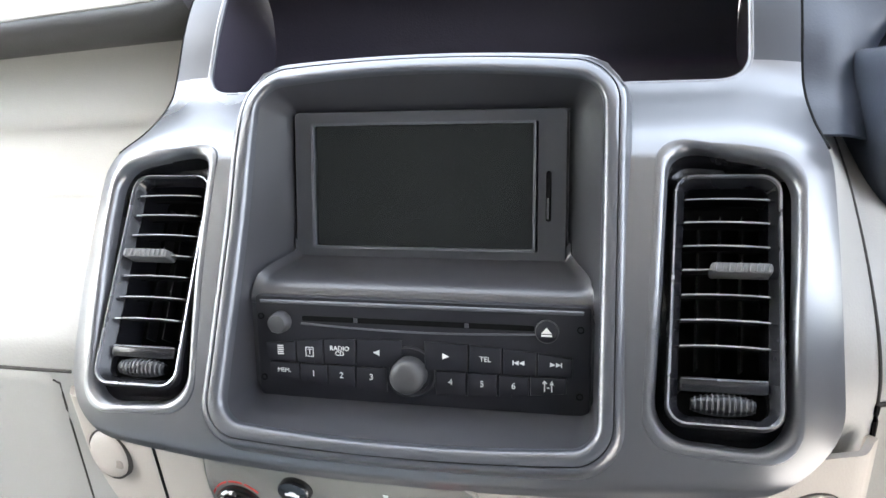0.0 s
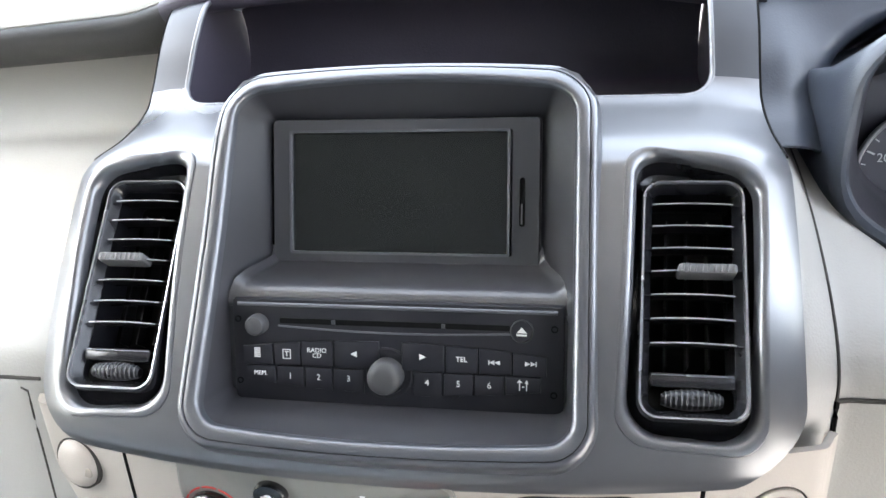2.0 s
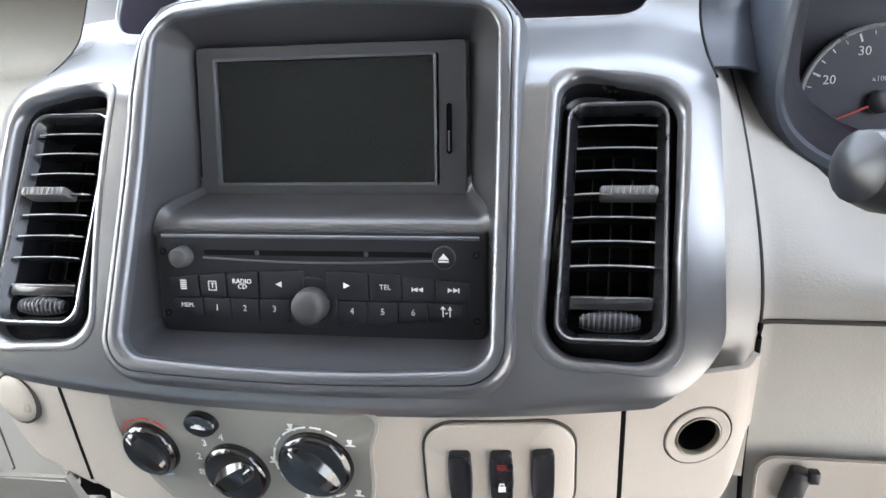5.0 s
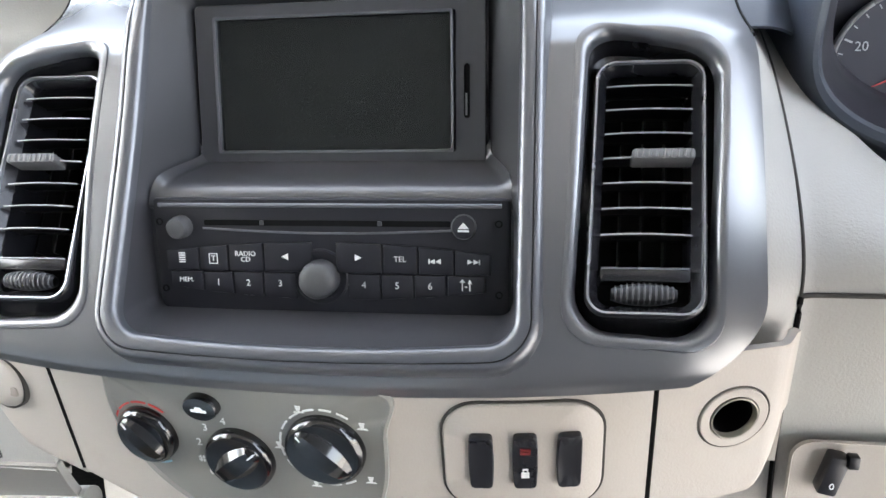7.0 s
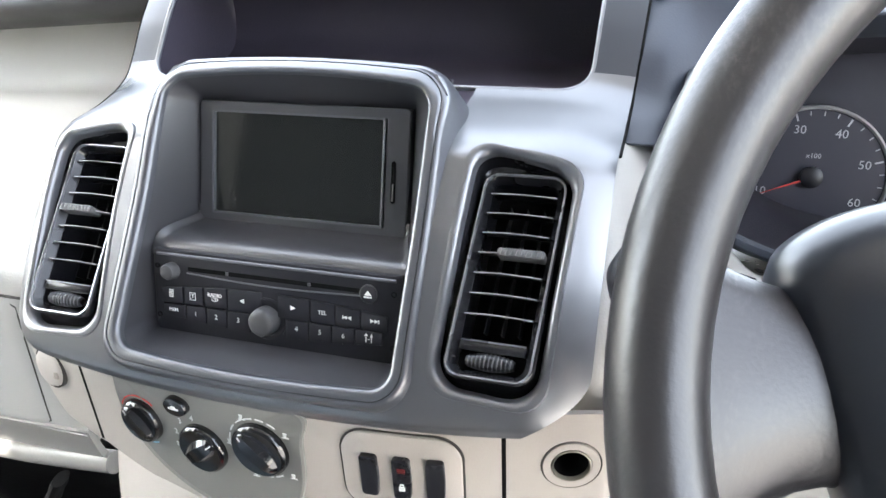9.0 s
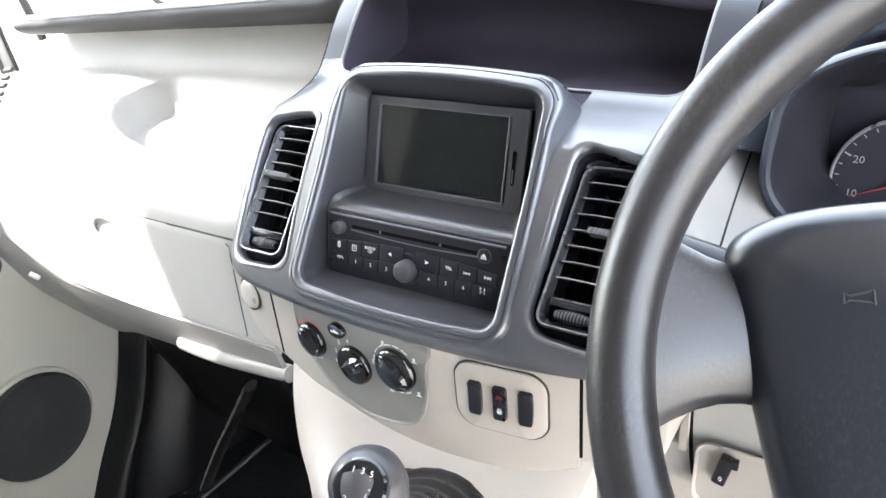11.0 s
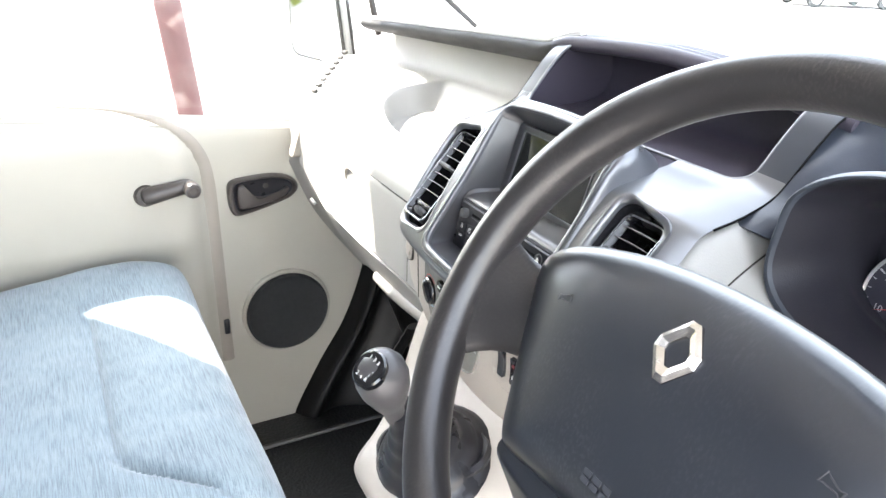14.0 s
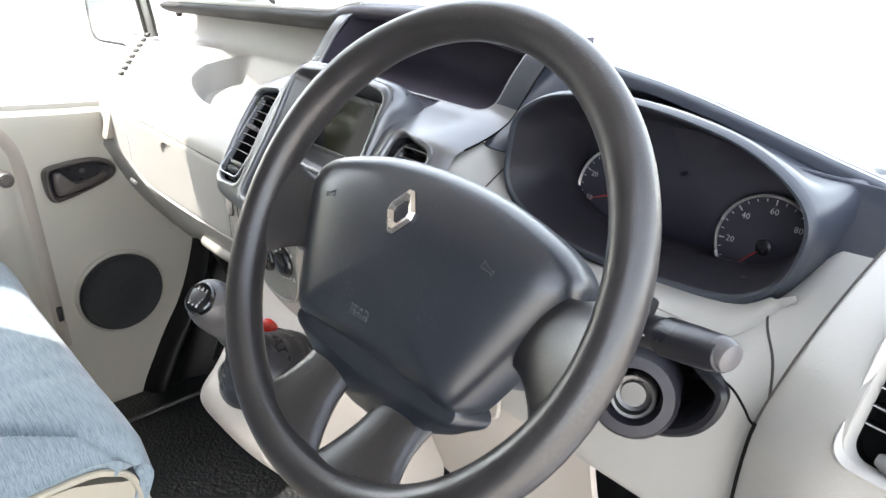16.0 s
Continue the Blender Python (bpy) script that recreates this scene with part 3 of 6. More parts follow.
RBOT = [(-0.205, 0.034, 0.545), (-0.30, 0.044, 0.533), (-0.41, 0.064, 0.508), (-0.52, 0.099, 0.466), (-0.66, 0.116, 0.443), (-0.785, 0.150, 0.395), (-0.790, 0.090, 0.470), (-0.792, 0.037, 0.548), (-0.795, -0.008, 0.650)]


def rail_fn(a, b):
    """The underside: a along the dash towards the door, b from the dash foot down and forwards."""
    p = curve_at(RTOP, a).lerp(curve_at(RBOT, a), b)
    out = Vector((0, -0.807, -0.591))
    return p + out * (0.006 * math.sin(math.pi * b) - 0.004 * (1 - b))


part("rail", sheet(rail_fn, 90, 40, -0.006), RAIL, dashboard, "grey rail under the dash, rising at the door")
lip_bar = [curve_at([(-0.414, 0.022, 0.5485), (-0.36, 0.017, 0.5525), (-0.30, 0.013, 0.5590), (-0.20, 0.010, 0.5720)], i / 24) for i in range(25)]
part("rail_lip", tube(lip_bar, [0.0105 * min(1, math.sqrt((i + 0.4) / 2.4)) for i in range(25)], 16), RAIL, dashboard, "rounded bar along the foot of the dash")
for c in ((-0.7296, 0.0155, 0.576), (-0.6008, 0.0945, 0.470)):
    part("screw_cap", lathe([(0.0085, -0.004), (0.0085, 0.001), (0.007, 0.003), (0.0001, 0.004)], frame_of(c, (1, 0, 0), (0, -0.59, 0.81)), 16), SCREW, dashboard)
# end tab against the door; its darker tan stands in for shade
tab = loft([[Vector((-0.757 + k * u, -0.010 + dy + 0.30 * (k * w), 0.700 + k * w)) for u, w in rrect(-0.0155, 0.0155, -0.031, 0.031, 0.009, 6)] for k, dy in ((1.0, 0.030), (1.0, 0.002), (0.94, -0.001), (0.5, -0.0015))], True, False, True)
part("end_tab", tab, GROOVE, dashboard, "end cover beside the door, shade put in its tan")
# side demister slots
for i in range(8):
    f = i / 7
    c = Vector((-0.776 - 0.079 * f, 0.040 + 0.096 * f, 0.797 + 0.060 * f))
    m = frame_of(c, (1, 0.15, 0.1), (0.2, 0.82, 0.5))
    part("demister_slot", prism(rrect(-0.0085, 0.0085, -0.0042, 0.0042, 0.0015, 3), -0.004, 0.0006, m), SEAM, dashboard)


# brow pad over the shelf
def brow_fn(a, b):
    x = -0.206 - 0.72 * a
    sec = curve_at([(0.320, -0.034, 0), (0.260, -0.033, 0), (0.232, -0.029, 0), (0.214, -0.018, 0), (0.209, -0.006, 0), (0.218, 0.002, 0), (0.245, 0.004, 0)], b)
    zb = brow_z(x)
    return (x, sec.x - 0.222 + brow_y(x) + 0.006, zb + sec.y * (1 - 0.25 * a))


part("brow", sheet(brow_fn, 50, 20, -0.004), BROW, dashboard, "grey overhanging brow above the shelf")
part("brow_strip", tube([(x, brow_y(x) + 0.012, brow_z(x) + 0.004) for x in [-0.93 + 0.74 * i / 40 for i in range(41)]], 0.006, 8), CREAM, dashboard, "cream edging strip under the windscreen")

ridge = [curve_at([(-0.478, 0.045, 0.245), (-0.430, 0.050, 0.33), (-0.385, 0.053, 0.40), (-0.340, 0.06, 0.475)], i / 20) for i in range(21)]
tagged(part("footwell_ridge", tube(ridge, [0.013 + 0.0015 * (i % 2) for i in range(21)], 12, flat=0.5), FOOTWELL), "shiny ribbed black edge in the passenger footwell", "trim", kind="structure")

# ---- centre of the dashboard ----
def outline_hw(v):
    """Half width of the fascia at a height, narrowing at its foot and widening into the struts."""
    return 0.2185 * (1 - 0.17 * max(0, (-0.083 - v) / 0.0415) ** 2.4) + 0.005 * smoothstep(0.09, 0.24, v)


STACK_PROFILE = [(-0.1245, -0.0165), (-0.1205, -0.0085), (-0.110, -0.0035), (-0.090, -0.0003), (-0.055, 0.002), (0.0, 0.003), (0.045, 0.0), (0.060, -0.004), (0.0742, -0.0150), (0.1000, -0.0430), (0.1225, -0.0655), (0.1430, -0.0765), (0.1883, -0.0805), (0.2240, -0.0885), (0.2460, -0.1080)]


def side_roll(u, v):
    """How far the face falls away towards its outer edge."""
    return 0.020 * max(0, (abs(u) - 0.165) / 0.052) ** 2.2 * (1 - 0.7 * smoothstep(0.08, 0.15, v))


def fascia_fn(a, b):
    s = 2 * a - 1
    p = curve_at([(v, n, 0) for v, n in STACK_PROFILE], b)
    u = s * outline_hw(p.x)
    v, n = p.x, p.y
    low = 1 - smoothstep(-0.11, 0.0, v)
    v += low * (0.014 * (abs(u) / 0.2) ** 2.2)
    return st(u, v, n - side_roll(u, p.x))


STACK_CURVE = [tuple(curve_at([(v, n, 0) for v, n in STACK_PROFILE], i / 160).xy) for i in range(161)]


def face_n(u, v):
    """The fascia's height over its middle plane."""
    n = STACK_CURVE[0][1]
    for (v0, n0), (v1, n1) in zip(STACK_CURVE, STACK_CURVE[1:]):
        if v0 <= v <= v1:
            n = n0 + (n1 - n0) * (v - v0) / (v1 - v0)
    return n - side_roll(u, v)


fascia = emptything("centre_fascia", "satin grey centre fascia around screen, radio and two air vents", "fascia", (0, 0, 0.73))
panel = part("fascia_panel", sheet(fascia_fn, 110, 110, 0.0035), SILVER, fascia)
VENT_U = 0.161
VENT_RIM = {}
hole = rrect(-0.108, 0.107, -0.105, 0.20, 0.020, 8)
cut(panel, loft([[st(u, v, n) for u, v in hole] for n in (-0.10, 0.05)], True, True, True))
# opening of the cubby between the two struts, with round lower corners
mouth_hole = rrect(-0.190, 0.190, 0.1275, 0.33, (0.024, 0.002, 0.002, 0.024), 10)
cut(panel, loft([[st(u * (1 + 0.10 * (v - 0.1275)), v, n) for u, v in mouth_hole] for n in (-0.30, 0.05)], True, True, True))
lip_path = [(0.190, 0.2300 - 0.0056 * i) for i in range(14)] + [(0.166 + 0.024 * math.cos(radians(9 * i)), 0.1515 - 0.024 * math.sin(radians(9 * i))) for i in range(1, 11)]
lip_path += [(0.166 - 0.332 * i / 40, 0.1275) for i in range(1, 40)] + [(-u, v) for u, v in lip_path[::-1]]
part("cubby_lip", tube([st(u * (1 + 0.10 * (v - 0.1275)), v, face_n(u, v) - 0.0020) for u, v in lip_path], 0.0022, 10), SILVER, fascia, "rounded satin edge of the cubby opening")
for sgn in (-1, 1):
    vh = rrect(-0.0335, 0.0335, -0.093, 0.058, (0.018, 0.014, 0.016, 0.018), 6, 6)
    vh = [(sgn * (VENT_U + u + 0.004 * (v + 0.02) / 0.08), v - 0.0065 * (u / 0.0335) * (1 if v > 0 else 0.25)) for u, v in vh]
    if sgn < 0:
        vh = vh[::-1]
    cut(panel, loft([[st(u, v, n) for u, v in vh] for n in (-0.10, 0.05)], True, True, True))
    rim = [[st(u + du * (1 if u > sgn * VENT_U else -1), v + du * (1 if v > -0.02 else -1), n + face_n(u, v)) for u, v in vh] for du, n in ((0.0042, -0.003), (0.0036, 0.0002), (0.0020, 0.0007), (0.0002, 0.0004), (-0.0012, -0.0008), (-0.0022, -0.0032), (-0.0028, -0.007), (-0.0034, -0.045))]
    part("vent_surround", loft(rim[:7]), SILVER, fascia)
    VENT_RIM[sgn] = rim[6]

# even shading over the cut panel
inv = STACK.inverted()
normals = []
for vert in panel.data.vertices:
    q = inv @ vert.co
    shift = (1 - smoothstep(-0.11, 0.0, q.y)) * 0.014 * (abs(q.x) / 0.2) ** 2.2
    vv = q.y - shift
    du = (face_n(q.x + 0.003, vv) - face_n(q.x - 0.003, vv)) / 0.006
    dv = (face_n(q.x, vv + 0.003) - face_n(q.x, vv - 0.003)) / 0.006
    nn = (STACK.to_3x3() @ Vector((-du, -dv, 1))).normalized()
    normals.append(nn if q.z > face_n(q.x, vv) - 0.002 else -nn)
# Faces above the cubby lip take the darker copy, painting the struts' shade.
panel.data.materials.append(STRUT_SHADE)
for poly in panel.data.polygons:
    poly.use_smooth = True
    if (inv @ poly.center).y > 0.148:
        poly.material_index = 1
panel.data.normals_split_custom_set_from_vertices(normals)

# bezel round the screen and radio
BW = dict(n=8, side=10)
outer = rrect(-0.1125, 0.1110, -0.1075, 0.1108, (0.022, 0.026, 0.026, 0.022), arch=(0.004, 0.006), **BW)
inner = rrect(-0.1005, 0.0995, -0.0960, 0.0948, (0.012, 0.014, 0.014, 0.012), arch=(0.005, 0.0075), **BW)


def lerp_loop(k, n):
    """A ring of the bezel: k from its outer to its inner edge, leaning back along the top."""
    out = []
    for (u0, v0), (u1, v1) in zip(outer, inner):
        lean = 0.0100 * (1 - k) * smoothstep(0.060, 0.108, v0)
        out.append(st(u0 + (u1 - u0) * k, v0 + (v1 - v0) * k, n - lean + (0.006 + 0.006 * smoothstep(0.0, 0.11, v0))))
    return out


bezel_loops = [lerp_loop(k, n) for k, n in ((-0.34, -0.050), (-0.32, -0.0125), (-0.22, -0.0075), (-0.12, -0.0035), (-0.03, -0.0012), (0.06, -0.0002), (0.16, 0.0002), (0.245, 0.0001), (0.262, -0.0012), (0.292, -0.0012), (0.310, 0.0001), (0.45, 0.0004), (0.66, 0.0004), (0.80, -0.0002), (0.90, -0.0013), (0.96, -0.0032), (1.0, -0.0065))]
part("bezel", loft(bezel_loops), BEZEL_FACE, fascia, "raised grey bezel with rounded corners", angle=60)
gl_ = lerp_loop(0.277, -0.0012)
part("bezel_gap_line", tube(gl_ + gl_[:1], 0.0005, 6), VOID, fascia)

SCR = radians(15.8)
SCREEN_M = frame_of((0, 0.069, 0.8825), (1, 0, 0), (0, math.sin(SCR), math.cos(SCR)))
RAD = radians(12.2)
RADIO_M = frame_of((0, -0.002, 0.802), (1, 0, 0), (0, math.sin(RAD), math.cos(RAD)))
back = rrect(-0.0985, 0.0972, -0.0860, 0.0910, 0.006, **BW)
HOUSE = (-0.0876, 0.0811)


def back_point(u, v):
    """The foot of the recess wall: beside the screen's housing above the ledge, beside the radio below."""
    p = st(u, v, -0.02)
    if p.z > 0.803:
        y = 0.0715 + (p.z - 0.8825) * math.tan(SCR)
        return Vector((min(max(u, HOUSE[0]), HOUSE[1]), y, min(p.z, 0.8935)))
    return Vector((u, 0.004 + (p.z - 0.802) * math.tan(RAD), p.z))


first_in = lerp_loop(1.0, -0.0065)
rec = loft([first_in, [a.lerp(back_point(*b), 0.08) for a, b in zip(first_in, back)], [a.lerp(back_point(*b), 0.5) for a, b in zip(first_in, back)], [back_point(u, v) for u, v in back]], True, False, False)
part("recess_wall", rec, RECESS, fascia, "charcoal recess walls", angle=25)
part("recess_back", sheet(lambda a, b: SCREEN_M @ Vector((-0.105 + 0.21 * a, -0.105 + 0.135 * b, -0.004)), 4, 4, 0.004), RECESS, fascia)
part("recess_foot", sheet(lambda a, b: RADIO_M @ Vector((-0.106 + 0.212 * a, -0.085 + 0.085 * b, -0.0035)), 4, 4, 0.004), RECESS, fascia)


def ledge_fn(a, b):
    s = 2 * a - 1
    sec = curve_at([(0.0478, 0.8130, 0.0855), (0.0462, 0.8075, 0.0860), (0.0425, 0.8056, 0.0868), (0.030, 0.8056, 0.0900), (0.019, 0.8056, 0.0940), (0.0095, 0.8046, 0.0965), (0.0038, 0.8024, 0.0975), (0.0008, 0.7990, 0.0977), (0.0015, 0.7968, 0.0977), (0.02, 0.7965, 0.0977)], b)
    k = max(0, (abs(s) - 0.93) / 0.07)
    up = 0.005 * k ** 2.5 * (1 - smoothstep(0.55, 0.75, b))
    return (s * sec.z - (0.003 if b < 0.5 else 0.0) * (1 - b * 2), sec.x, sec.y + up)


part("ledge", sheet(ledge_fn, 60, 40, 0.002), RECESS, fascia, "rounded charcoal ledge between screen and radio", angle=60)
# hood above the bezel, back to the dark cubby
def hood_top(a, b):
    s = 2 * a - 1
    u = s * (0.1125 - 0.004 * b)
    base = st(u * 0.98, 0.1080 + 0.006 * (1 - s * s) - 0.10 * max(0, abs(s) - 0.9) * 1.5, 0.004)
    return (base.x, base.y + 0.045 * b, base.z - 0.045 * b * b - 0.01 * b - 0.03 * smoothstep(0.86, 1.0, abs(s)) * b)


part("bezel_hood", sheet(hood_top, 24, 10, 0.004), BEZEL, fascia)

# dark cubby behind the bezel, between two struts
def cubby_back(a, b):
    x = -0.203 + 0.406 * a
    sec = curve_at([(0.118, 0.8700, 0), (0.140, 0.8760, 0), (0.200, 0.880, 0), (0.285, 0.888, 0), (0.305, 0.925, 0), (0.290, 0.962, 0), (brow_y(x) + 0.012, brow_z(x) - 0.012, 0), (brow_y(x) + 0.002, brow_z(x), 0), (brow_y(x) + 0.025, brow_z(x) + 0.006, 0)], b)
    return (x, sec.x, sec.y)


part("brow_lip", tube([(x, brow_y(x) + 0.002, brow_z(x) - 0.0075) for x in [-0.236 + 0.470 * i / 40 for i in range(41)]], 0.0105, 14), DARKTOP, dashboard, "dark rounded lip over the cubby")
part("cubby", sheet(cubby_back, 30, 40, 0.006), DARKTOP, dashboard, "dark open cubby behind the screen")
for sgn in (-1, 1):
    part("cubby_side", sheet(lambda a, b: (sgn * (0.205 - 0.009 * (1 - a) ** 2 + 0.006 * b), 0.124 + 0.105 * b + (0.186 - 0.105 * b) * a, 0.872 + 0.100 * b), 10, 10, 0.004 * sgn), DARKTOP, dashboard)
    part("strut_seam", tube([st(sgn * (outline_hw(v) + 0.0008), v, face_n(outline_hw(v), v) - 0.001) for v in [0.070 + 0.160 * i / 30 for i in range(31)]], 0.0012, 6), VOID, fascia)

# ---- driver side of the dashboard ----
def driver_base(a, b):
    x = 0.206 + 0.60 * a
    dip = smoothstep(0.238, 0.318, x) * (1 - smoothstep(0.560, 0.612, x))
    sec = curve_at([(0.055, 0.570, 0), (0.028, 0.60, 0), (0.018, 0.66, 0), (0.014, 0.735, 0), (0.020, 0.765, 0), (0.050, 0.795, 0), (0.105, 0.830, 0), (0.160, 0.855, 0), (0.215, 0.870, 0)], b * (1 - 0.08 * dip * smoothstep(0.40, 1.0, b)))
    strip = curve_at([(0.055, 0.570, 0), (0.028, 0.60, 0), (0.014, 0.66, 0), (-0.002, 0.735, 0), (0.004, 0.770, 0), (0.028, 0.812, 0), (0.056, 0.849, 0), (0.078, 0.860, 0), (0.110, 0.868, 0)], b)
    sec = strip.lerp(sec, smoothstep(0.214, 0.250, x))
    w = smoothstep(0.40, 0.95, b)
    z = sec.y - 0.055 * dip * w - 0.050 * dip * smoothstep(0.80, 1.0, b)
    return (x, sec.x - 0.045 * smoothstep(0.60, 0.80, x) * (1 - 0.4 * b) - 0.032 * dip * w, z)


part("knee_panel", sheet(lambda a, b: (0.100 + 0.335 * a, 0.055 + 0.10 * (1 - b) ** 1.3 + 0.02 * (1 - math.sin(math.pi * min(1, 0.15 + a))), 0.27 + 0.315 * b), 20, 20, 0.01), BEIGE, dashboard, "beige knee panel under the steering column")


def panel_y(x, z):
    a = (x - 0.206) / 0.60
    lo, hi = 0.05, 0.95
    for _ in range(30):
        mid = (lo + hi) / 2
        if driver_base(a, mid)[2] < z:
            lo = mid
        else:
            hi = mid
    return driver_base(a, lo)[1]


bm = sheet(driver_base, 150, 120, 0.012)
bmesh.ops.delete(bm, geom=[f for f in bm.faces if (lambda c: math.hypot((c.x - 0.500) / 0.092, (c.z - 0.757) / (0.0154 if c.z > 0.757 else 0.070)) < 1 and c.y < 0.12)(f.calc_center_median())], context="FACES")
part("driver_panel", bm, CREAM, dashboard, "cream dash panel behind the steering wheel")


def on_panel(x, b):
    return Vector(driver_base((x - 0.206) / 0.60, b)) + Vector((0, -0.0004, 0.0002))


part("panel_seam", tube([on_panel(0.2425, 0.40 + 0.60 * i / 24) for i in range(25)], 0.0009, 6), SEAM, dashboard)
part("panel_seam", tube([on_panel(0.2425 + 0.17 * i / 24, 0.40) for i in range(25)], 0.0014, 6), SEAM, dashboard)
part("panel_seam", tube([on_panel(0.2425 + 0.010 * (1 - i / 24) ** 3, 0.08 + 0.32 * i / 24) for i in range(25)], 0.0017, 6), VOID, dashboard)
# dark well in the panel round the steering column
WELL = [(0.092 * math.cos(a), 0.070 * math.sin(a) * (0.22 if math.sin(a) > 0 else 1)) for a in [2 * math.pi * i / 72 for i in range(72)]]


def well_loop(out, lift, k=1.0):
    """The well's outline, moved outwards and lifted off the panel."""
    pts = []
    for u, w in WELL:
        n = Vector((u / 0.092 ** 2, w / (0.0154 if w > 0 else 0.070) ** 2)).normalized()
        pts.append(Vector((0.500 + u * k + out * n.x, panel_y(0.500 + u, 0.757 + w) + lift, 0.757 + w * k + out * n.y)))
    return pts


part("column_well", loft([well_loop(0.0065, 0.006), well_loop(0.0060, -0.003), well_loop(0.002, -0.0060), well_loop(-0.003, -0.0055), well_loop(-0.006, -0.001), well_loop(-0.009, 0.020), well_loop(-0.012, 0.055), well_loop(-0.014, 0.080), well_loop(0.0, 0.07, 0.05)], True, False, True), BLACK, dashboard, "dark well round the steering column")
def panel_line(points, radius, mat, steps=24):
    """A joint drawn over the panel through (x, z) places."""
    pts = [curve_at([(x, z, 0) for x, z in points], i / steps) for i in range(steps + 1)]
    part("panel_seam", tube([(p.x, panel_y(p.x, p.y) - 0.0004, p.y) for p in pts], radius, 6), mat, dashboard)


panel_line([(0.586, 0.768), (0.598, 0.765), (0.611, 0.757), (0.620, 0.749), (0.630, 0.748)], 0.0011, VOID)
panel_line([(0.540, 0.812), (0.568, 0.812), (0.592, 0.805), (0.612, 0.793), (0.625, 0.773), (0.631, 0.750)], 0.0012, SEAM)
EDGE = [(0.624, 0.010, 0.60), (0.625, 0.0, 0.66), (0.627, -0.006, 0.73), (0.634, -0.012, 0.78), (0.649, -0.001, 0.845), (0.656, 0.058, 0.885), (0.66, 0.12, 0.905), (0.664, 0.20, 0.915)]
part("end_panel_seam", tube([curve_at(EDGE, 0.40 * i / 10) + Vector((0, -0.001, 0)) for i in range(11)], 0.0016, 6), VOID, dashboard)
part("end_panel_seam", tube([curve_at(EDGE, 0.40 + 0.42 * i / 16) + Vector((0, -0.001, 0.0004)) for i in range(17)], 0.0010, 6), SEAM, dashboard)


def pod_fn(a, b):
    """The bulging end of the dash beside the driver's door."""
    p = curve_at(EDGE, b)
    return (p.x + 0.19 * a, p.y - 0.034 * math.sin(math.pi / 2 * min(1, a * 2.6)) - 0.012 * a, p.z + 0.012 * a * smoothstep(0.5, 1.0, b))


pod = part("end_pod", sheet(pod_fn, 30, 40, 0.01), CREAM, dashboard, "cream dash end carrying the outer vent")


cluster = emptything("instrument_cluster", "hooded instrument cluster with two round dials and red needles", "instrument cluster", (0.42, 0.17, 0.80))
RIM = [(0.258, 0.840), (0.257, 0.878), (0.264, 0.912), (0.296, 0.938), (0.348, 0.952), (0.433, 0.9545), (0.520, 0.942), (0.575, 0.917), (0.599, 0.886), (0.594, 0.842), (0.574, 0.816), (0.540, 0.800), (0.47, 0.792), (0.39, 0.789), (0.325, 0.797), (0.280, 0.815)]
base = smooth_loop([(x, z, 0) for x, z in RIM], 96)
cx, cz = 0.423, 0.865


def rim_loop(k, y, drop=0.0, squeeze=0.0, tuck=0.0):
    """The hood's outline scaled and moved; tuck lowers its top."""
    return [Vector((cx + (p.x - cx) * k + squeeze * (max(0, cx - p.x) / 0.18) ** 2, y + 0.10 * (p.y - cz) * 0.6, cz + (p.y - cz) * k - drop * min(1, max(0, (cz - p.y) / 0.05)) - tuck * smoothstep(0.03, 0.075, p.y - cz))) for p in base]


fine_rim = smooth_loop([(x, z, 0) for x, z in RIM], 480)


def rim_ratio(x, z):
    """How far out a place lies, 1 on the hood's rim."""
    a = math.atan2(z - cz, x - cx)
    best = min(fine_rim, key=lambda p: abs(math.remainder(math.atan2(p.y - cz, p.x - cx) - a, 2 * math.pi)))
    return math.hypot(x - cx, z - cz) / math.hypot(best.x - cx, best.y - cz)


def driver_upper(a, b):
    x = 0.2150 + 0.5915 * a
    near = curve_at([(0.106, 0.8660, 0), (0.122, 0.876, 0), (0.148, 0.890, 0), (0.174, 0.918, 0), (brow_y(x) - 0.006, brow_z(x) - 0.012, 0), (brow_y(x) + 0.004, brow_z(x) + 0.002, 0), (brow_y(x) + 0.024, brow_z(x) + 0.003, 0)], b)
    far = curve_at([(0.150, 0.846, 0), (0.175, 0.872, 0), (0.190, 0.890, 0), (0.198, 0.905, 0), (brow_y(x) - 0.004, brow_z(x) - 0.012, 0), (brow_y(x) + 0.004, brow_z(x) + 0.002, 0), (brow_y(x) + 0.024, brow_z(x) + 0.003, 0)], b)
    sec = near.lerp(far, smoothstep(0.232, 0.285, x))
    return (x, sec.x + 0.16 * (1 - smoothstep(0.55, 0.97, rim_ratio(x, sec.y))) * (1 - smoothstep(-0.020, -0.008, sec.y - brow_z(x))), sec.y)


# Added black sheet; keeps outside light from showing under the instrument hood.
part("gap_blocker", sheet(lambda a, b: (0.245 + 0.40 * a, 0.128 + 0.25 * b, 0.742 - 0.01 * b), 10, 8, 0.004), BLACK, dashboard)
part("cluster_backing_panel", sheet(driver_upper, 110, 60, 0.002), COWL, dashboard, "dark blue-grey panel round the instrument hood")
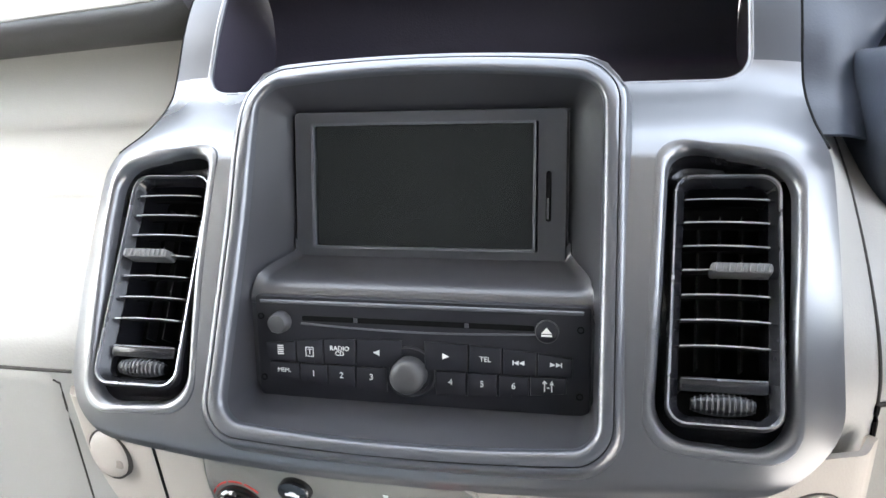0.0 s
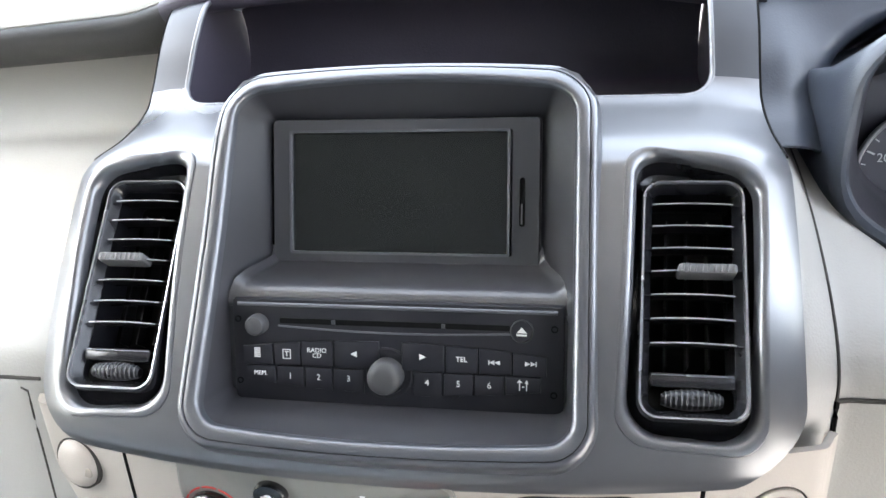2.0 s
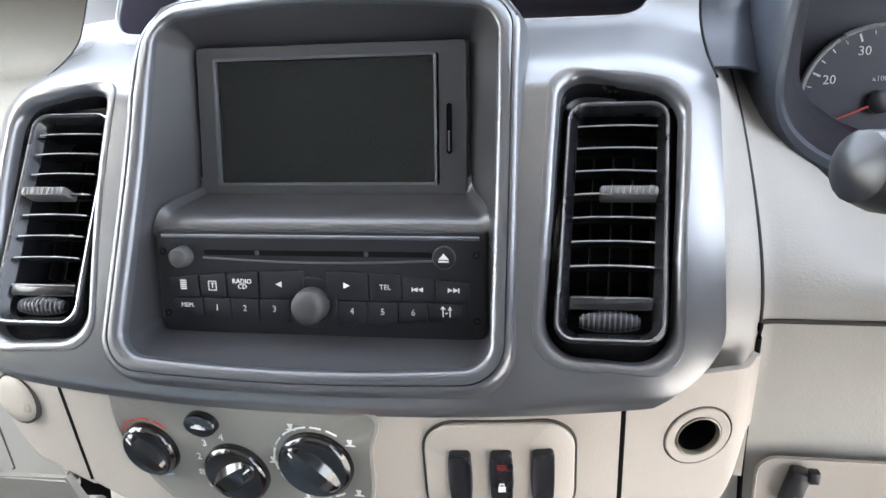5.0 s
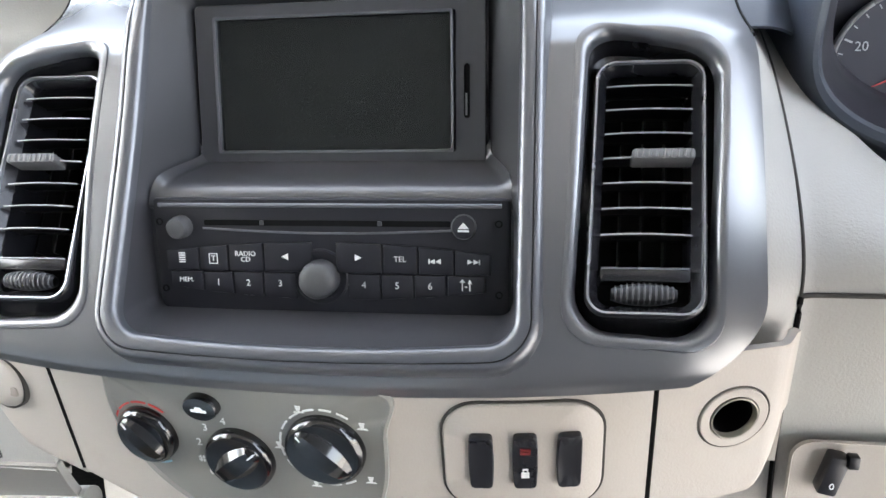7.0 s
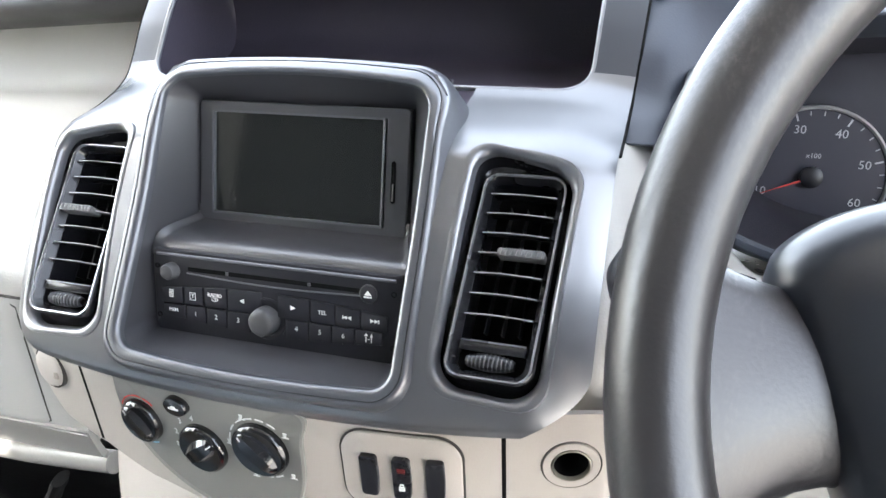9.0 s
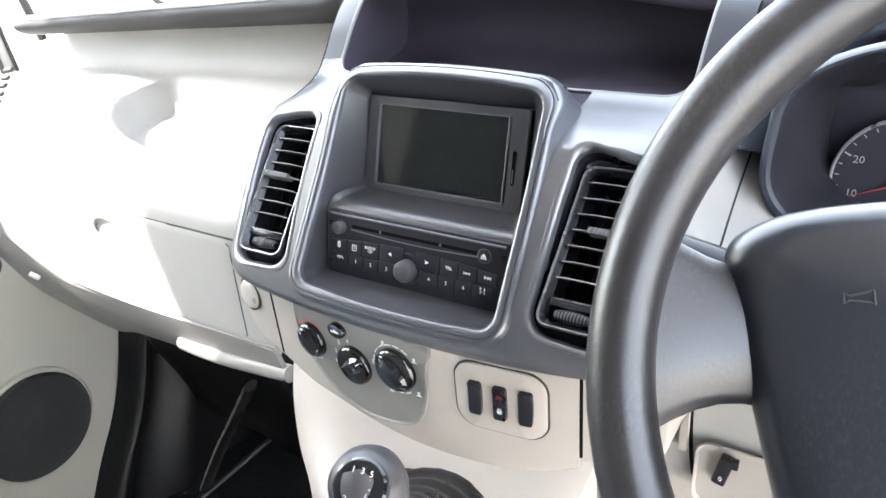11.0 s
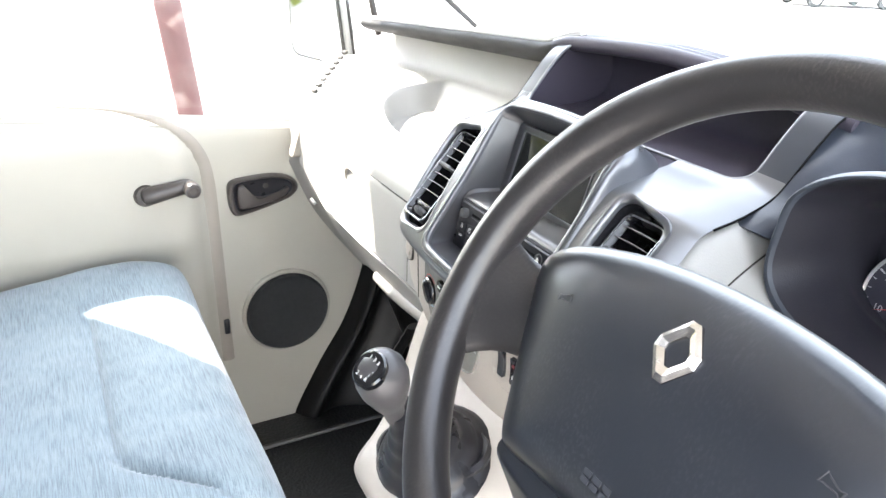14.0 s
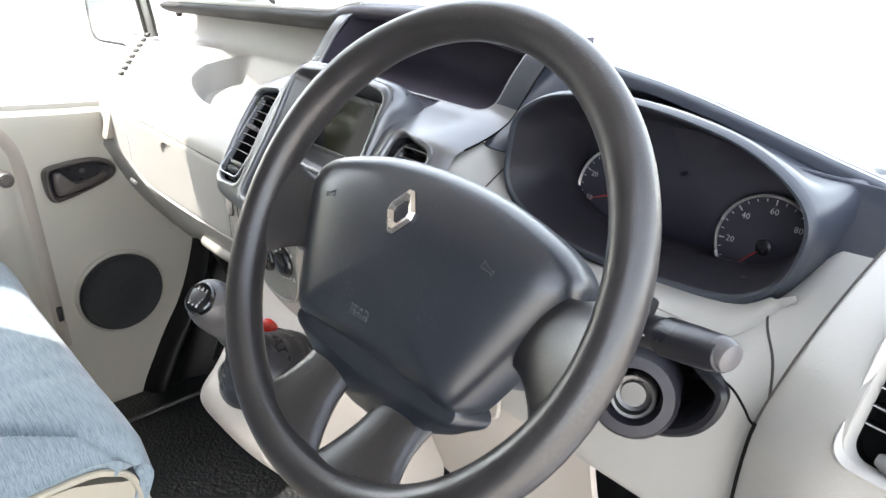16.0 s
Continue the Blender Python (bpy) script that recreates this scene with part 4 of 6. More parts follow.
part("hood_shell", loft([rim_loop(1.03, 0.27, 0.05, 0, 0.04), rim_loop(1.03, 0.20, 0.04, 0, 0.036), rim_loop(1.025, 0.155, 0.022, 0, 0.024), rim_loop(1.018, 0.130, 0.016, 0, 0.008), rim_loop(1.012, 0.118, 0.012, 0, 0.0015), rim_loop(1.006, 0.110, 0.010)]), COWL, cluster, "dark outside of the hood")
part("hood", loft([rim_loop(1.006, 0.110, 0.010), rim_loop(1.001, 0.106, 0.008), rim_loop(0.993, 0.1010, 0.0065), rim_loop(0.985, 0.0995, 0.005), rim_loop(0.968, 0.100, 0.002), rim_loop(0.958, 0.103, 0.001, 0.001)]), HOOD, cluster, "dark hood with a worn satin rim")
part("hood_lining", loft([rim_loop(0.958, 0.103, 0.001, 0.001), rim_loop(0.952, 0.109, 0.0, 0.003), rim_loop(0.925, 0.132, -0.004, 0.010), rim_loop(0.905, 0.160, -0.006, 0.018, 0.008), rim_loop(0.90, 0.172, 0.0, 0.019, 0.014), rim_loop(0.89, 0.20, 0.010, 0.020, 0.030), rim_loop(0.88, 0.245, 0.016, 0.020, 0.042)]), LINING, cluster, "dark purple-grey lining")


def skirt_fn(a, b):
    """Cream panel rising to the lower lip of the hood."""
    x = 0.445 + 0.158 * a
    low = min(fine_rim, key=lambda p: abs(p.x - x) + (9 if p.y > cz else 0))
    top = Vector((x, 0.110, low.y - 0.006))
    foot = Vector(driver_base((x - 0.206) / 0.60, 0.74)) + Vector((0, 0.002, -0.001))
    p = top.lerp(foot, max(b, smoothstep(0.80, 1.0, a)))
    return (x, p.y - 0.006 * math.sin(math.pi * b), p.z + 0.003 * math.sin(math.pi * b))


part("panel_riser", sheet(skirt_fn, 40, 12, 0.003), CREAM, dashboard, "cream panel rising to the instrument hood")
part("backing", loft([rim_loop(0.95, 0.216, 0.030, 0, 0.036), rim_loop(0.5, 0.210, 0.02), rim_loop(0.02, 0.206)], True, False, True), DIAL, cluster)
TILT = radians(9)


def dial(x, y, z, numbers, needle_deg, unit, start=247, span=276):
    m = frame_of((x, y, z), (1, 0, 0), (0, math.sin(TILT), math.cos(TILT))) @ Matrix.Scale(0.945, 4)
    d = part("dial", lathe([(0.0538, -0.004), (0.0538, 0.0), (0.0001, 0.0)], m, 56), DIAL, cluster)
    part("ring", lathe([(0.0560, -0.004), (0.0560, 0.002), (0.0545, 0.003), (0.0530, 0.0015), (0.0530, -0.003)], m, 56), RING, d, "pale silver dial ring")
    marks = []
    n = (len(numbers) - 1) * 4
    for i in range(n + 1):
        ang = radians(start - span * i / n)
        big = i % 4 == 0
        r1, r0, w = 0.0515, 0.0455 if big else 0.0482, 0.0007 if big else 0.0004
        c, s = math.cos(ang), math.sin(ang)
        marks.append([(r0 * c + w * s, r0 * s - w * c), (r1 * c + w * s, r1 * s - w * c), (r1 * c - w * s, r1 * s + w * c), (r0 * c - w * s, r0 * s + w * c)])
    part("scale", flat_poly(marks, m, 0.0002, 0.0007), DIAL_PRINT, d, smooth=False)
    for i, t in enumerate(numbers):
        if t:
            ang = radians(start - span * i / (len(numbers) - 1))
            letters(t, 0.0095, m @ Matrix.Translation((0.0385 * math.cos(ang), 0.0385 * math.sin(ang), 0.0006)), d, DIAL_PRINT)
    if unit:
        letters(unit, 0.0055, m @ Matrix.Translation((0, 0.0165, 0.0006)), d, DIAL_PRINT)
    a = radians(needle_deg)
    c, s = math.cos(a), math.sin(a)
    nd = part("needle", prism([(-0.008 * c + 0.0011 * s, -0.008 * s - 0.0011 * c), (0.043 * c, 0.043 * s), (-0.008 * c - 0.0011 * s, -0.008 * s + 0.0011 * c)], 0.004, 0.0052, m), NEEDLE, d, "thin red needle", smooth=False)
    part("needle_hub", lathe([(0.0085, 0.0005), (0.0085, 0.005), (0.006, 0.0066), (0.0001, 0.0068)], m, 24), BLACK, d)


dial(0.351, 0.191, 0.8235, ["0", "10", "20", "30", "40", "50", "60"], 203, "x100")
dial(0.530, 0.193, 0.8195, ["", "20", "40", "60", "80", "100"], 229, "", 232, 235)

# ---- steering ----
WB, WROLL = radians(31.2), -6.5
WM = frame_of((0.4287, -0.1928, 0.894), (math.cos(radians(1.6)), math.sin(radians(1.6)), 0), (0, math.sin(WB), math.cos(WB))) @ pose(0, 0, 0, 0, 0, WROLL)
wheel = emptything("steering_wheel", "worn black leather four-spoke steering wheel with airbag pad", "steering wheel", WM.translation)
PR = WM @ Matrix.Translation((-0.005, -0.004, 0)) @ pose(0, 0, 0, 0, 0, 5.5)
NR = 96
R0, RT = 0.1756, 0.0147
rim_loops = []
for i in range(NR):
    a = 2 * math.pi * i / NR
    grip = 1 + 0.10 * max(0, math.cos(2 * (a - radians(150)))) ** 4
    rim_loops.append([WM @ Vector(((R0 + RT * grip * math.cos(b)) * math.cos(a), (R0 + RT * grip * math.cos(b)) * math.sin(a), 1.08 * RT * grip * math.sin(b))) for b in [2 * math.pi * k / 20 for k in range(20)]])
rim_loops.append(rim_loops[0])
bm = loft(rim_loops)
bmesh.ops.remove_doubles(bm, verts=bm.verts, dist=1e-6)
part("rim", bm, WHEEL, wheel, "black leather rim, creased and shiny with use")


def spoke(points, widths, thick, name="spoke"):
    secs = []
    n = len(points)
    for i in range(n):
        p = Vector(points[i])
        d = Vector(points[min(i + 1, n - 1)]) - Vector(points[max(i - 1, 0)])
        d.z = 0
        d.normalize()
        side = Vector((-d.y, d.x, 0)).lerp(Vector((-p.y, p.x, 0)).normalized(), (i / (n - 1)) ** 1.5).normalized()
        secs.append([PR @ (p + side * (widths[i] * math.cos(t)) + Vector((0, 0, thick[i] * math.sin(t)))) for t in [2 * math.pi * k / 20 for k in range(20)]])
    part(name, loft(secs, True, True, True), WHEEL, wheel)


for sgn in (-1, 1):
    up = [(sgn * (0.095 + 0.072 * i / 8), -0.004 - 0.012 * (i / 8) ** 2, -0.036 + 0.032 * (i / 8) ** 1.1) for i in range(9)]
    spoke(up, [0.034 - 0.006 * math.sin(math.pi * min(1, i / 7)) + 0.016 * (i / 8) ** 3 for i in range(9)], [0.012 - 0.002 * i / 8 for i in range(9)])
    dn = [(sgn * (0.046 - 0.006 * i / 8), -0.086 - 0.078 * i / 8, -0.052 + 0.047 * (i / 8) ** 0.75) for i in range(9)]
    spoke(dn, [0.027 - 0.002 * math.sin(math.pi * min(1, i / 7)) + 0.024 * (i / 8) ** 3 for i in range(9)], [0.013 - 0.002 * i / 8 for i in range(9)])
PADL = [(0.0, 0.070), (0.057, 0.066), (0.107, 0.054), (0.132, 0.041), (0.1395, 0.026), (0.131, 0.002), (0.119, -0.026), (0.106, -0.056), (0.096, -0.076), (0.085, -0.083), (0.05, -0.0815), (0.0, -0.080)]
PADL += [(-u, v) for u, v in PADL[1:-1][::-1]]
pad_base = smooth_loop([(u, v, 0) for u, v in PADL], 110)
PAD_STEPS = [(1.0, -0.0290), (0.988, -0.0215), (0.955, -0.0145), (0.90, -0.0080), (0.82, -0.0030), (0.70, 0.0018), (0.55, 0.0052), (0.40, 0.0072), (0.20, 0.0086), (0.02, 0.0090)]


def pad_z(u, v):
    """Height of the pad's face over the wheel's plane, in the pad's own frame."""
    a = math.atan2(v, u)
    edge = min(pad_base, key=lambda p: abs(math.remainder(math.atan2(p.y, p.x) - a, 2 * math.pi)))
    k = math.hypot(u, v) / edge.length
    for (k1, z1), (k0, z0) in zip(PAD_STEPS, PAD_STEPS[1:]):
        if k0 <= k <= k1:
            return z0 + (z1 - z0) * (k - k0) / (k1 - k0)
    return PAD_STEPS[-1][1]


part("airbag_pad", loft([[PR @ Vector((p.x * k, p.y * k, z)) for p in pad_base] for k, z in [(0.98, -0.052)] + PAD_STEPS], True, True, True), PAD, wheel, "dark scuffed airbag pad")
LOWL = [(0.0, -0.070), (0.05, -0.070), (0.088, -0.074), (0.095, -0.086), (0.078, -0.099), (0.058, -0.112), (0.022, -0.1235), (0.0, -0.125)]
LOWL += [(-u, v) for u, v in LOWL[1:-1][::-1]]
low_base = smooth_loop([(u, v, 0) for u, v in LOWL], 64)


def low_loop(k, z):
    return [PR @ Vector((p.x * k, -0.095 + (p.y + 0.095) * k, z - 0.020 * max(0, (-p.y - 0.09) / 0.035) * k)) for p in low_base]


part("lower_cover", loft([low_loop(1.0, -0.060), low_loop(1.0, -0.028), low_loop(0.97, -0.0205), low_loop(0.88, -0.0178), low_loop(0.5, -0.0168), low_loop(0.05, -0.0165)], True, True, True), PAD, wheel, "dark lower hub cover")
# plain diamond-shaped emblem
BM = WM @ Matrix.Translation((-0.0100, 0.0235, 0.0068)) @ pose(0, 0, 0, -7, 0, 5.5) @ Matrix.Scale(0.80, 4)


def dia(k, z):
    return [BM @ Vector((u * k, v * k, z)) for u, v in [(0.0035, 0.0215), (-0.0035, 0.0215), (-0.0165, 0.004), (-0.0165, -0.004), (-0.0035, -0.0215), (0.0035, -0.0215), (0.0165, -0.004), (0.0165, 0.004)]]


part("emblem", loft([dia(1.0, -0.003), dia(1.0, 0.002), dia(0.80, 0.0042), dia(0.52, 0.0020), dia(0.46, -0.003)]), CHROME, wheel, "worn chrome diamond-shaped emblem", smooth=False)
PALE_EMBOSS = material("pale_emboss", (0.050, 0.050, 0.054), 0.5)
for sgn in (-1, 1):
    hm = PR @ Matrix.Translation((sgn * 0.085, 0.018, pad_z(sgn * 0.085, 0.018) - 0.0003)) @ pose(0, 0, 0, 0, sgn * 5, sgn * -16) @ Matrix.Scale(0.70, 4)
    horn = [(-0.008, 0.003), (-0.005, 0.0012), (0.004, 0.0028), (0.0065, 0.0042), (0.0065, -0.0042), (0.004, -0.0028), (-0.005, -0.0012), (-0.008, -0.003), (-0.008, 0.003)]
    part("horn_mark", tube([hm @ Vector((-u * sgn, v, 0.0011)) for u, v in horn], 0.0004, 6), PALE_EMBOSS, wheel)
sm = PR @ Matrix.Translation((-0.0040, -0.0500, pad_z(-0.004, -0.050) - 0.0001)) @ pose(0, 0, 0, 6, 0, 0)
part("airbag_mark", flat_poly([[(-0.010 + 0.0071 * i, 0.0035 - 0.0042 * j), (-0.0046 + 0.0071 * i, 0.0035 - 0.0042 * j), (-0.0046 + 0.0071 * i, 0.0065 - 0.0042 * j), (-0.010 + 0.0071 * i, 0.0065 - 0.0042 * j)] for i in range(3) for j in range(3)], sm, 0.0, 0.0007), material("grey_emboss", (0.035, 0.038, 0.046), 0.5), wheel)

column = emptything("steering_column", "dark steering column shroud with ignition lock", "steering column", (0.428, -0.02, 0.78))


def col_loop(w, h0, h1, d, r):
    return [WM @ Vector((u, v, -d)) for u, v in rrect(-w, w, h0, h1, r, 6)]


part("shroud", loft([col_loop(0.060, -0.075, 0.05, 0.045, 0.03), col_loop(0.066, -0.080, 0.055, 0.055, 0.035), col_loop(0.070, -0.080, 0.052, 0.11, 0.05), col_loop(0.070, -0.080, 0.045, 0.16, 0.05), col_loop(0.068, -0.078, 0.035, 0.21, 0.045), col_loop(0.066, -0.075, 0.03, 0.30, 0.045)], True, True, True), HOOD, column, "dark plastic shroud")
im = frame_of((0.524, -0.006, 0.731), (0.90, 0.43, 0.0), (-0.1, 0.30, 0.94))
part("lock_boss", lathe([(0.040, -0.06), (0.040, 0.0), (0.036, 0.006), (0.026, 0.007), (0.024, 0.0), (0.022, -0.01)], im, 32), LINING, column, "dark round lock collar")
part("lock_barrel", lathe([(0.0205, -0.02), (0.0205, 0.004), (0.0190, 0.0065), (0.0165, 0.0060), (0.0155, -0.004), (0.0120, -0.005), (0.0110, -0.002), (0.0001, -0.002)], im, 28), material("dull_steel", (0.10, 0.097, 0.095), 0.32, 0.8), column, "worn metal ignition barrel")


def stalk(name, label, base_p, tip_p, slim):
    ob = emptything(name, label, "stalk", base_p)
    b, t = Vector(base_p), Vector(tip_p)
    pts = [b.lerp(t, k) for k in (0, 0.3, 0.55, 0.60, 0.605, 0.78, 0.92, 0.975, 1.0)]
    rad = [0.0125, 0.0135, 0.0148, 0.0152, 0.0160, 0.0154, 0.0142, 0.0128, 0.008] if slim else [0.009, 0.0105, 0.0122, 0.0125, 0.0135, 0.0155, 0.0160, 0.0140, 0.006]
    part("lever", tube(pts[:4], rad[:4], 18, flat=0.85), BLACK, ob)
    part("tip", tube(pts[4:], rad[4:], 18, flat=0.9), BLACK, ob, "rounded dark grip")
    return ob, b, t


sl, b0, t0 = stalk("light_stalk", "dark light stalk with printed lamp symbols", (0.375, -0.055, 0.825), (0.2315, -0.100, 0.868), False)
d = (t0 - b0).normalized()
for k, sz in ((0.88, 0.0034), (0.74, 0.0034)):
    c = b0.lerp(t0, k)
    m = frame_of(c + Vector((0, -0.0146, 0.004)), (-d.x, -d.y, -d.z), (0, 0.4, 0.9))
    part("lamp_symbol", flat_poly([[(sz * math.cos(a), 0.8 * sz * math.sin(a)) for a in [math.pi * (0.5 + i / 8) for i in range(9)]], [(0.001, 0.003), (0.0045, 0.003), (0.0045, 0.002), (0.001, 0.002)], [(0.001, 0.0005), (0.0045, 0.0005), (0.0045, -0.0005), (0.001, -0.0005)], [(0.001, -0.002), (0.0045, -0.002), (0.0045, -0.003), (0.001, -0.003)]], m @ Matrix.Scale(0.8, 4), -0.002, 0.0012), DIAL_PRINT, sl)
sr, b1, t1 = stalk("wiper_stalk", "dark wiper stalk with a pale push end", (0.50, -0.045, 0.818), (0.632, -0.088, 0.860), True)
d = (t1 - b1).normalized()
part("push_end", lathe([(0.0112, -0.008), (0.0112, 0.0), (0.0098, 0.0035), (0.0060, 0.0052), (0.0001, 0.0056)], frame_of(t1 - d * 0.002, (0, 0, 1), d.cross(Vector((0, 0, 1)))), 24), material("grey_push_end", (0.085, 0.080, 0.082), 0.4), sr, "pale grey push button")
for k, txt in ((0.45, "1"), (0.50, "2")):
    m = frame_of(b1.lerp(t1, k) + Vector((0, -0.0145, 0.005)), d, (0, 0.5, 0.9))
    letters(txt, 0.006, m, sr)

# audio remote behind the wheel
remote = emptything("audio_remote", "small black audio remote with coloured printed symbols", "remote control", (0.52, -0.05, 0.83))
ram = frame_of((0.540, -0.078, 0.855), (1, 0, 0), (0, math.sin(WB), math.cos(WB))) @ Matrix.Scale(0.72, 4)
part("pod", prism(rrect(-0.026, 0.026, -0.026, 0.022, 0.006, 4), -0.030, 0.0, ram, 0.003), BLACK, remote)
part("neck", tube([(0.535, -0.055, 0.845), (0.49, -0.03, 0.82)], 0.012, 12), BLACK, remote)
part("bar_print", flat_poly([[(-0.016 + 0.0032 * i, 0.011 - 0.004 * j), (-0.0136 + 0.0032 * i, 0.011 - 0.004 * j), (-0.0136 + 0.0032 * i, 0.0128 - 0.004 * j), (-0.016 + 0.0032 * i, 0.0128 - 0.004 * j)] for i in range(3) for j in range(2)], ram, 0.0, 0.0004), DIAL_PRINT, remote, smooth=False)
part("green_symbol", flat_poly([[(0.001, 0.006), (0.004, 0.005), (0.006, 0.011), (0.004, 0.013)]], ram, 0.0, 0.0004), material("green_print", (0.05, 0.35, 0.12), 0.6, blotch=0.05), remote, smooth=False)
part("red_symbol", flat_poly([[(0.007, 0.006), (0.013, 0.006), (0.014, 0.011), (0.008, 0.012)]], ram, 0.0, 0.0004), RED_PRINT, remote, smooth=False)
part("window_symbol", flat_poly([[(u, v), (u + w, v), (u + w, v + h), (u, v + h)] for u, v, w, h in ((-0.002, -0.009, 0.001, 0.009), (0.005, -0.009, 0.001, 0.009), (-0.002, 0.0, 0.008, 0.001), (-0.002, -0.010, 0.008, 0.001), (0.0, -0.006, 0.004, 0.003))], ram, 0.0, 0.0004), DIAL_PRINT, remote, smooth=False)

# headlamp level switch in the knee panel
adj = emptything("headlamp_adjuster", "small black thumb wheel in a beige recess", "switch", (0.272, 0.015, 0.64))
am = frame_of((0.272, 0.0150, 0.641), (1, 0, 0), (0, 0.05, 1))
part("plate", loft([[am @ Vector((u, v, 0.004)) for u, v in rrect(-0.022, 0.085, -0.05, 0.014, 0.012)], [am @ Vector((u * 0.96, v * 0.96, 0.006)) for u, v in rrect(-0.022, 0.085, -0.05, 0.014, 0.012)], [am @ Vector((u * 0.88, v * 0.86 - 0.002, 0.002)) for u, v in rrect(-0.022, 0.085, -0.05, 0.014, 0.012)]], True, False, True), BEIGE, adj)
part("thumb_wheel", box((0.002, -0.006, 0.006), (0.011, 0.026, 0.010), am @ pose(0, 0, 0, 0, 0, -12), 0.002), BLACK, adj)
part("pointer", box((0.009, 0.005, 0.010), (0.006, 0.008, 0.006), am, 0.001), BLACK, adj)
letters("0", 0.006, am @ Matrix.Translation((0.000, -0.012, 0.0115)), adj)

# driver's outer air vent
def outer_vent():
    ob = emptything("outer_air_vent", "slatted air vent at the driver's end of the dash", "air vent", (0.735, -0.02, 0.80))
    m = frame_of((0.735, -0.026, 0.852), (1, -0.08, 0), (0, 0.42, 0.9))
    lo = rrect(-0.038, 0.038, -0.06, 0.06, 0.014)
    cut(pod, loft([[m @ Vector((u * 0.93, v * 0.95, z)) for u, v in lo] for z in (-0.05, 0.05)], True, True, True))
    part("frame", loft([[m @ Vector((u * k, v * (1 + (k - 1) * 0.6), z)) for u, v in lo] for k, z in ((1.10, -0.006), (1.08, 0.004), (1.03, 0.006), (0.96, 0.004), (0.90, 0.001), (0.86, -0.012))]), CREAM, ob)
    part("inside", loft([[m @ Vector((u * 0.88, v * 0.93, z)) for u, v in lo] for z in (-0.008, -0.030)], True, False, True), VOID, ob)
    for i in range(7):
        slat_ob = part("slat", box((0, 0.046 - 0.013 * i, -0.0115), (0.064, 0.0016, 0.014), m @ pose(0, 0, 0, 8, 0, 0), 0.0005), SLAT, ob)
        part("slat_edge", tube([m @ pose(0, 0, 0, 8, 0, 0) @ Vector((u, 0.046 - 0.013 * i, -0.0043)) for u in (-0.0315, 0.0315)], 0.0006, 6), SLAT_EDGE, slat_ob)
    part("thumb_wheel", lathe([(0.004, -0.016), (0.0065, -0.010), (0.0070, 0.0), (0.0065, 0.010), (0.004, 0.016)], m @ Matrix.Translation((0.0, -0.0480, -0.0050)) @ pose(0, 0, 0, 0, 90, 0), 24), TAB, ob)


outer_vent()

# ---- screen, radio and vents ----
display = emptything("display_screen", "switched-off navigation screen in a charcoal frame", "screen", (0, 0.06, 0.80))
SM = SCREEN_M
fr_o, fr_i = rrect(-0.0870, 0.0805, -0.0820, 0.0090, 0.003, 4), rrect(-0.0742, 0.0606, -0.0728, 0.0008, 0.0012, 4)


def ring_between(a, b, steps):
    return [[SM @ Vector((p[0] + (q[0] - p[0]) * k, p[1] + (q[1] - p[1]) * k, z)) for p, q in zip(a, b)] for k, z in steps]


part("housing", loft(ring_between(fr_o, fr_i, ((0.0, -0.004), (0.0, 0.003), (0.06, 0.0042), (0.85, 0.0042), (1.0, 0.0015), (1.02, -0.001)))), RECESS, display, "flat charcoal surround")
edge = rrect(-0.0755, 0.0620, -0.0742, 0.0022, 0.0015, 4)
part("screen_edge", loft([[SM @ Vector((u, v, z)) for u, v in lo] for lo, z in ((edge, 0.004), (edge, 0.0052), (fr_i, 0.0048), (fr_i, 0.002))]), BEZEL, display)
part("screen_glass", prism(fr_i, -0.001, 0.0018, SM), SCREEN, display, "dark glossy screen, off", smooth=False)
slot = rrect(0.0680, 0.0712, -0.0560, -0.0270, 0.0014, 4)
part("card_slot", loft([[SM @ Vector((u, v, z)) for u, v in slot] for z in (0.0046, 0.005)] + [[SM @ Vector((0.0696 + (u - 0.0696) * 0.6, v * 0.99, 0.0044)) for u, v in slot]], True, False, True), VOID, display, "narrow dark card slot")
part("card_edge", box((0.0692, -0.0485, 0.0047), (0.0010, 0.012, 0.0006), SM), TAB, display)

radio = emptything("car_radio", "black car radio with printed buttons and two grey knobs", "radio", (0, 0, 0.742))
RM = RADIO_M


def rad_outline():
    return rrect(-0.0938, 0.0962, -0.0605, 0.0, (0.004, 0.002, 0.002, 0.004), 4)


part("faceplate", prism(rad_outline(), -0.03, 0.0025, RM, 0.0018), RADIO, radio, "black faceplate")
part("top_edge", tube([RM @ Vector((u, -0.0035, 0.0028)) for u in (-0.090, 0.0, 0.092)], 0.0012, 8), BEZEL, radio)
part("disc_slot", prism(rrect(-0.0650, 0.0665, -0.0142, -0.0112, 0.001, 3), 0.0, 0.0029, RM), VOID, radio)
for u in (-0.033, 0.030):
    part("slot_tab", box((u, -0.0127, 0.0029), (0.0022, 0.0024, 0.0008), RM), RECESS, radio)
smile = [RM @ Vector((-0.066 + 0.137 * i / 24, -0.0158 - 0.0022 * math.sin(math.pi * i / 24), 0.0024)) for i in range(25)]
part("smile_line", tube(smile, 0.0007, 6), BEZEL, radio)
for u in (-0.0903, 0.0905):
    part("removal_hole", lathe([(0.0019, -0.002), (0.0019, 0.0031), (0.0013, 0.0031), (0.0012, -0.002)], RM @ Matrix.Translation((u, -0.0125, 0)), 14), VOID, radio)
    part("removal_hole", lathe([(0.0019, -0.002), (0.0019, 0.0031), (0.0013, 0.0031), (0.0012, -0.002)], RM @ Matrix.Translation((u, -0.049, 0)), 14), VOID, radio)


def w_top(u):
    return -0.0222 - 0.0056 * (u / 0.088) ** 2


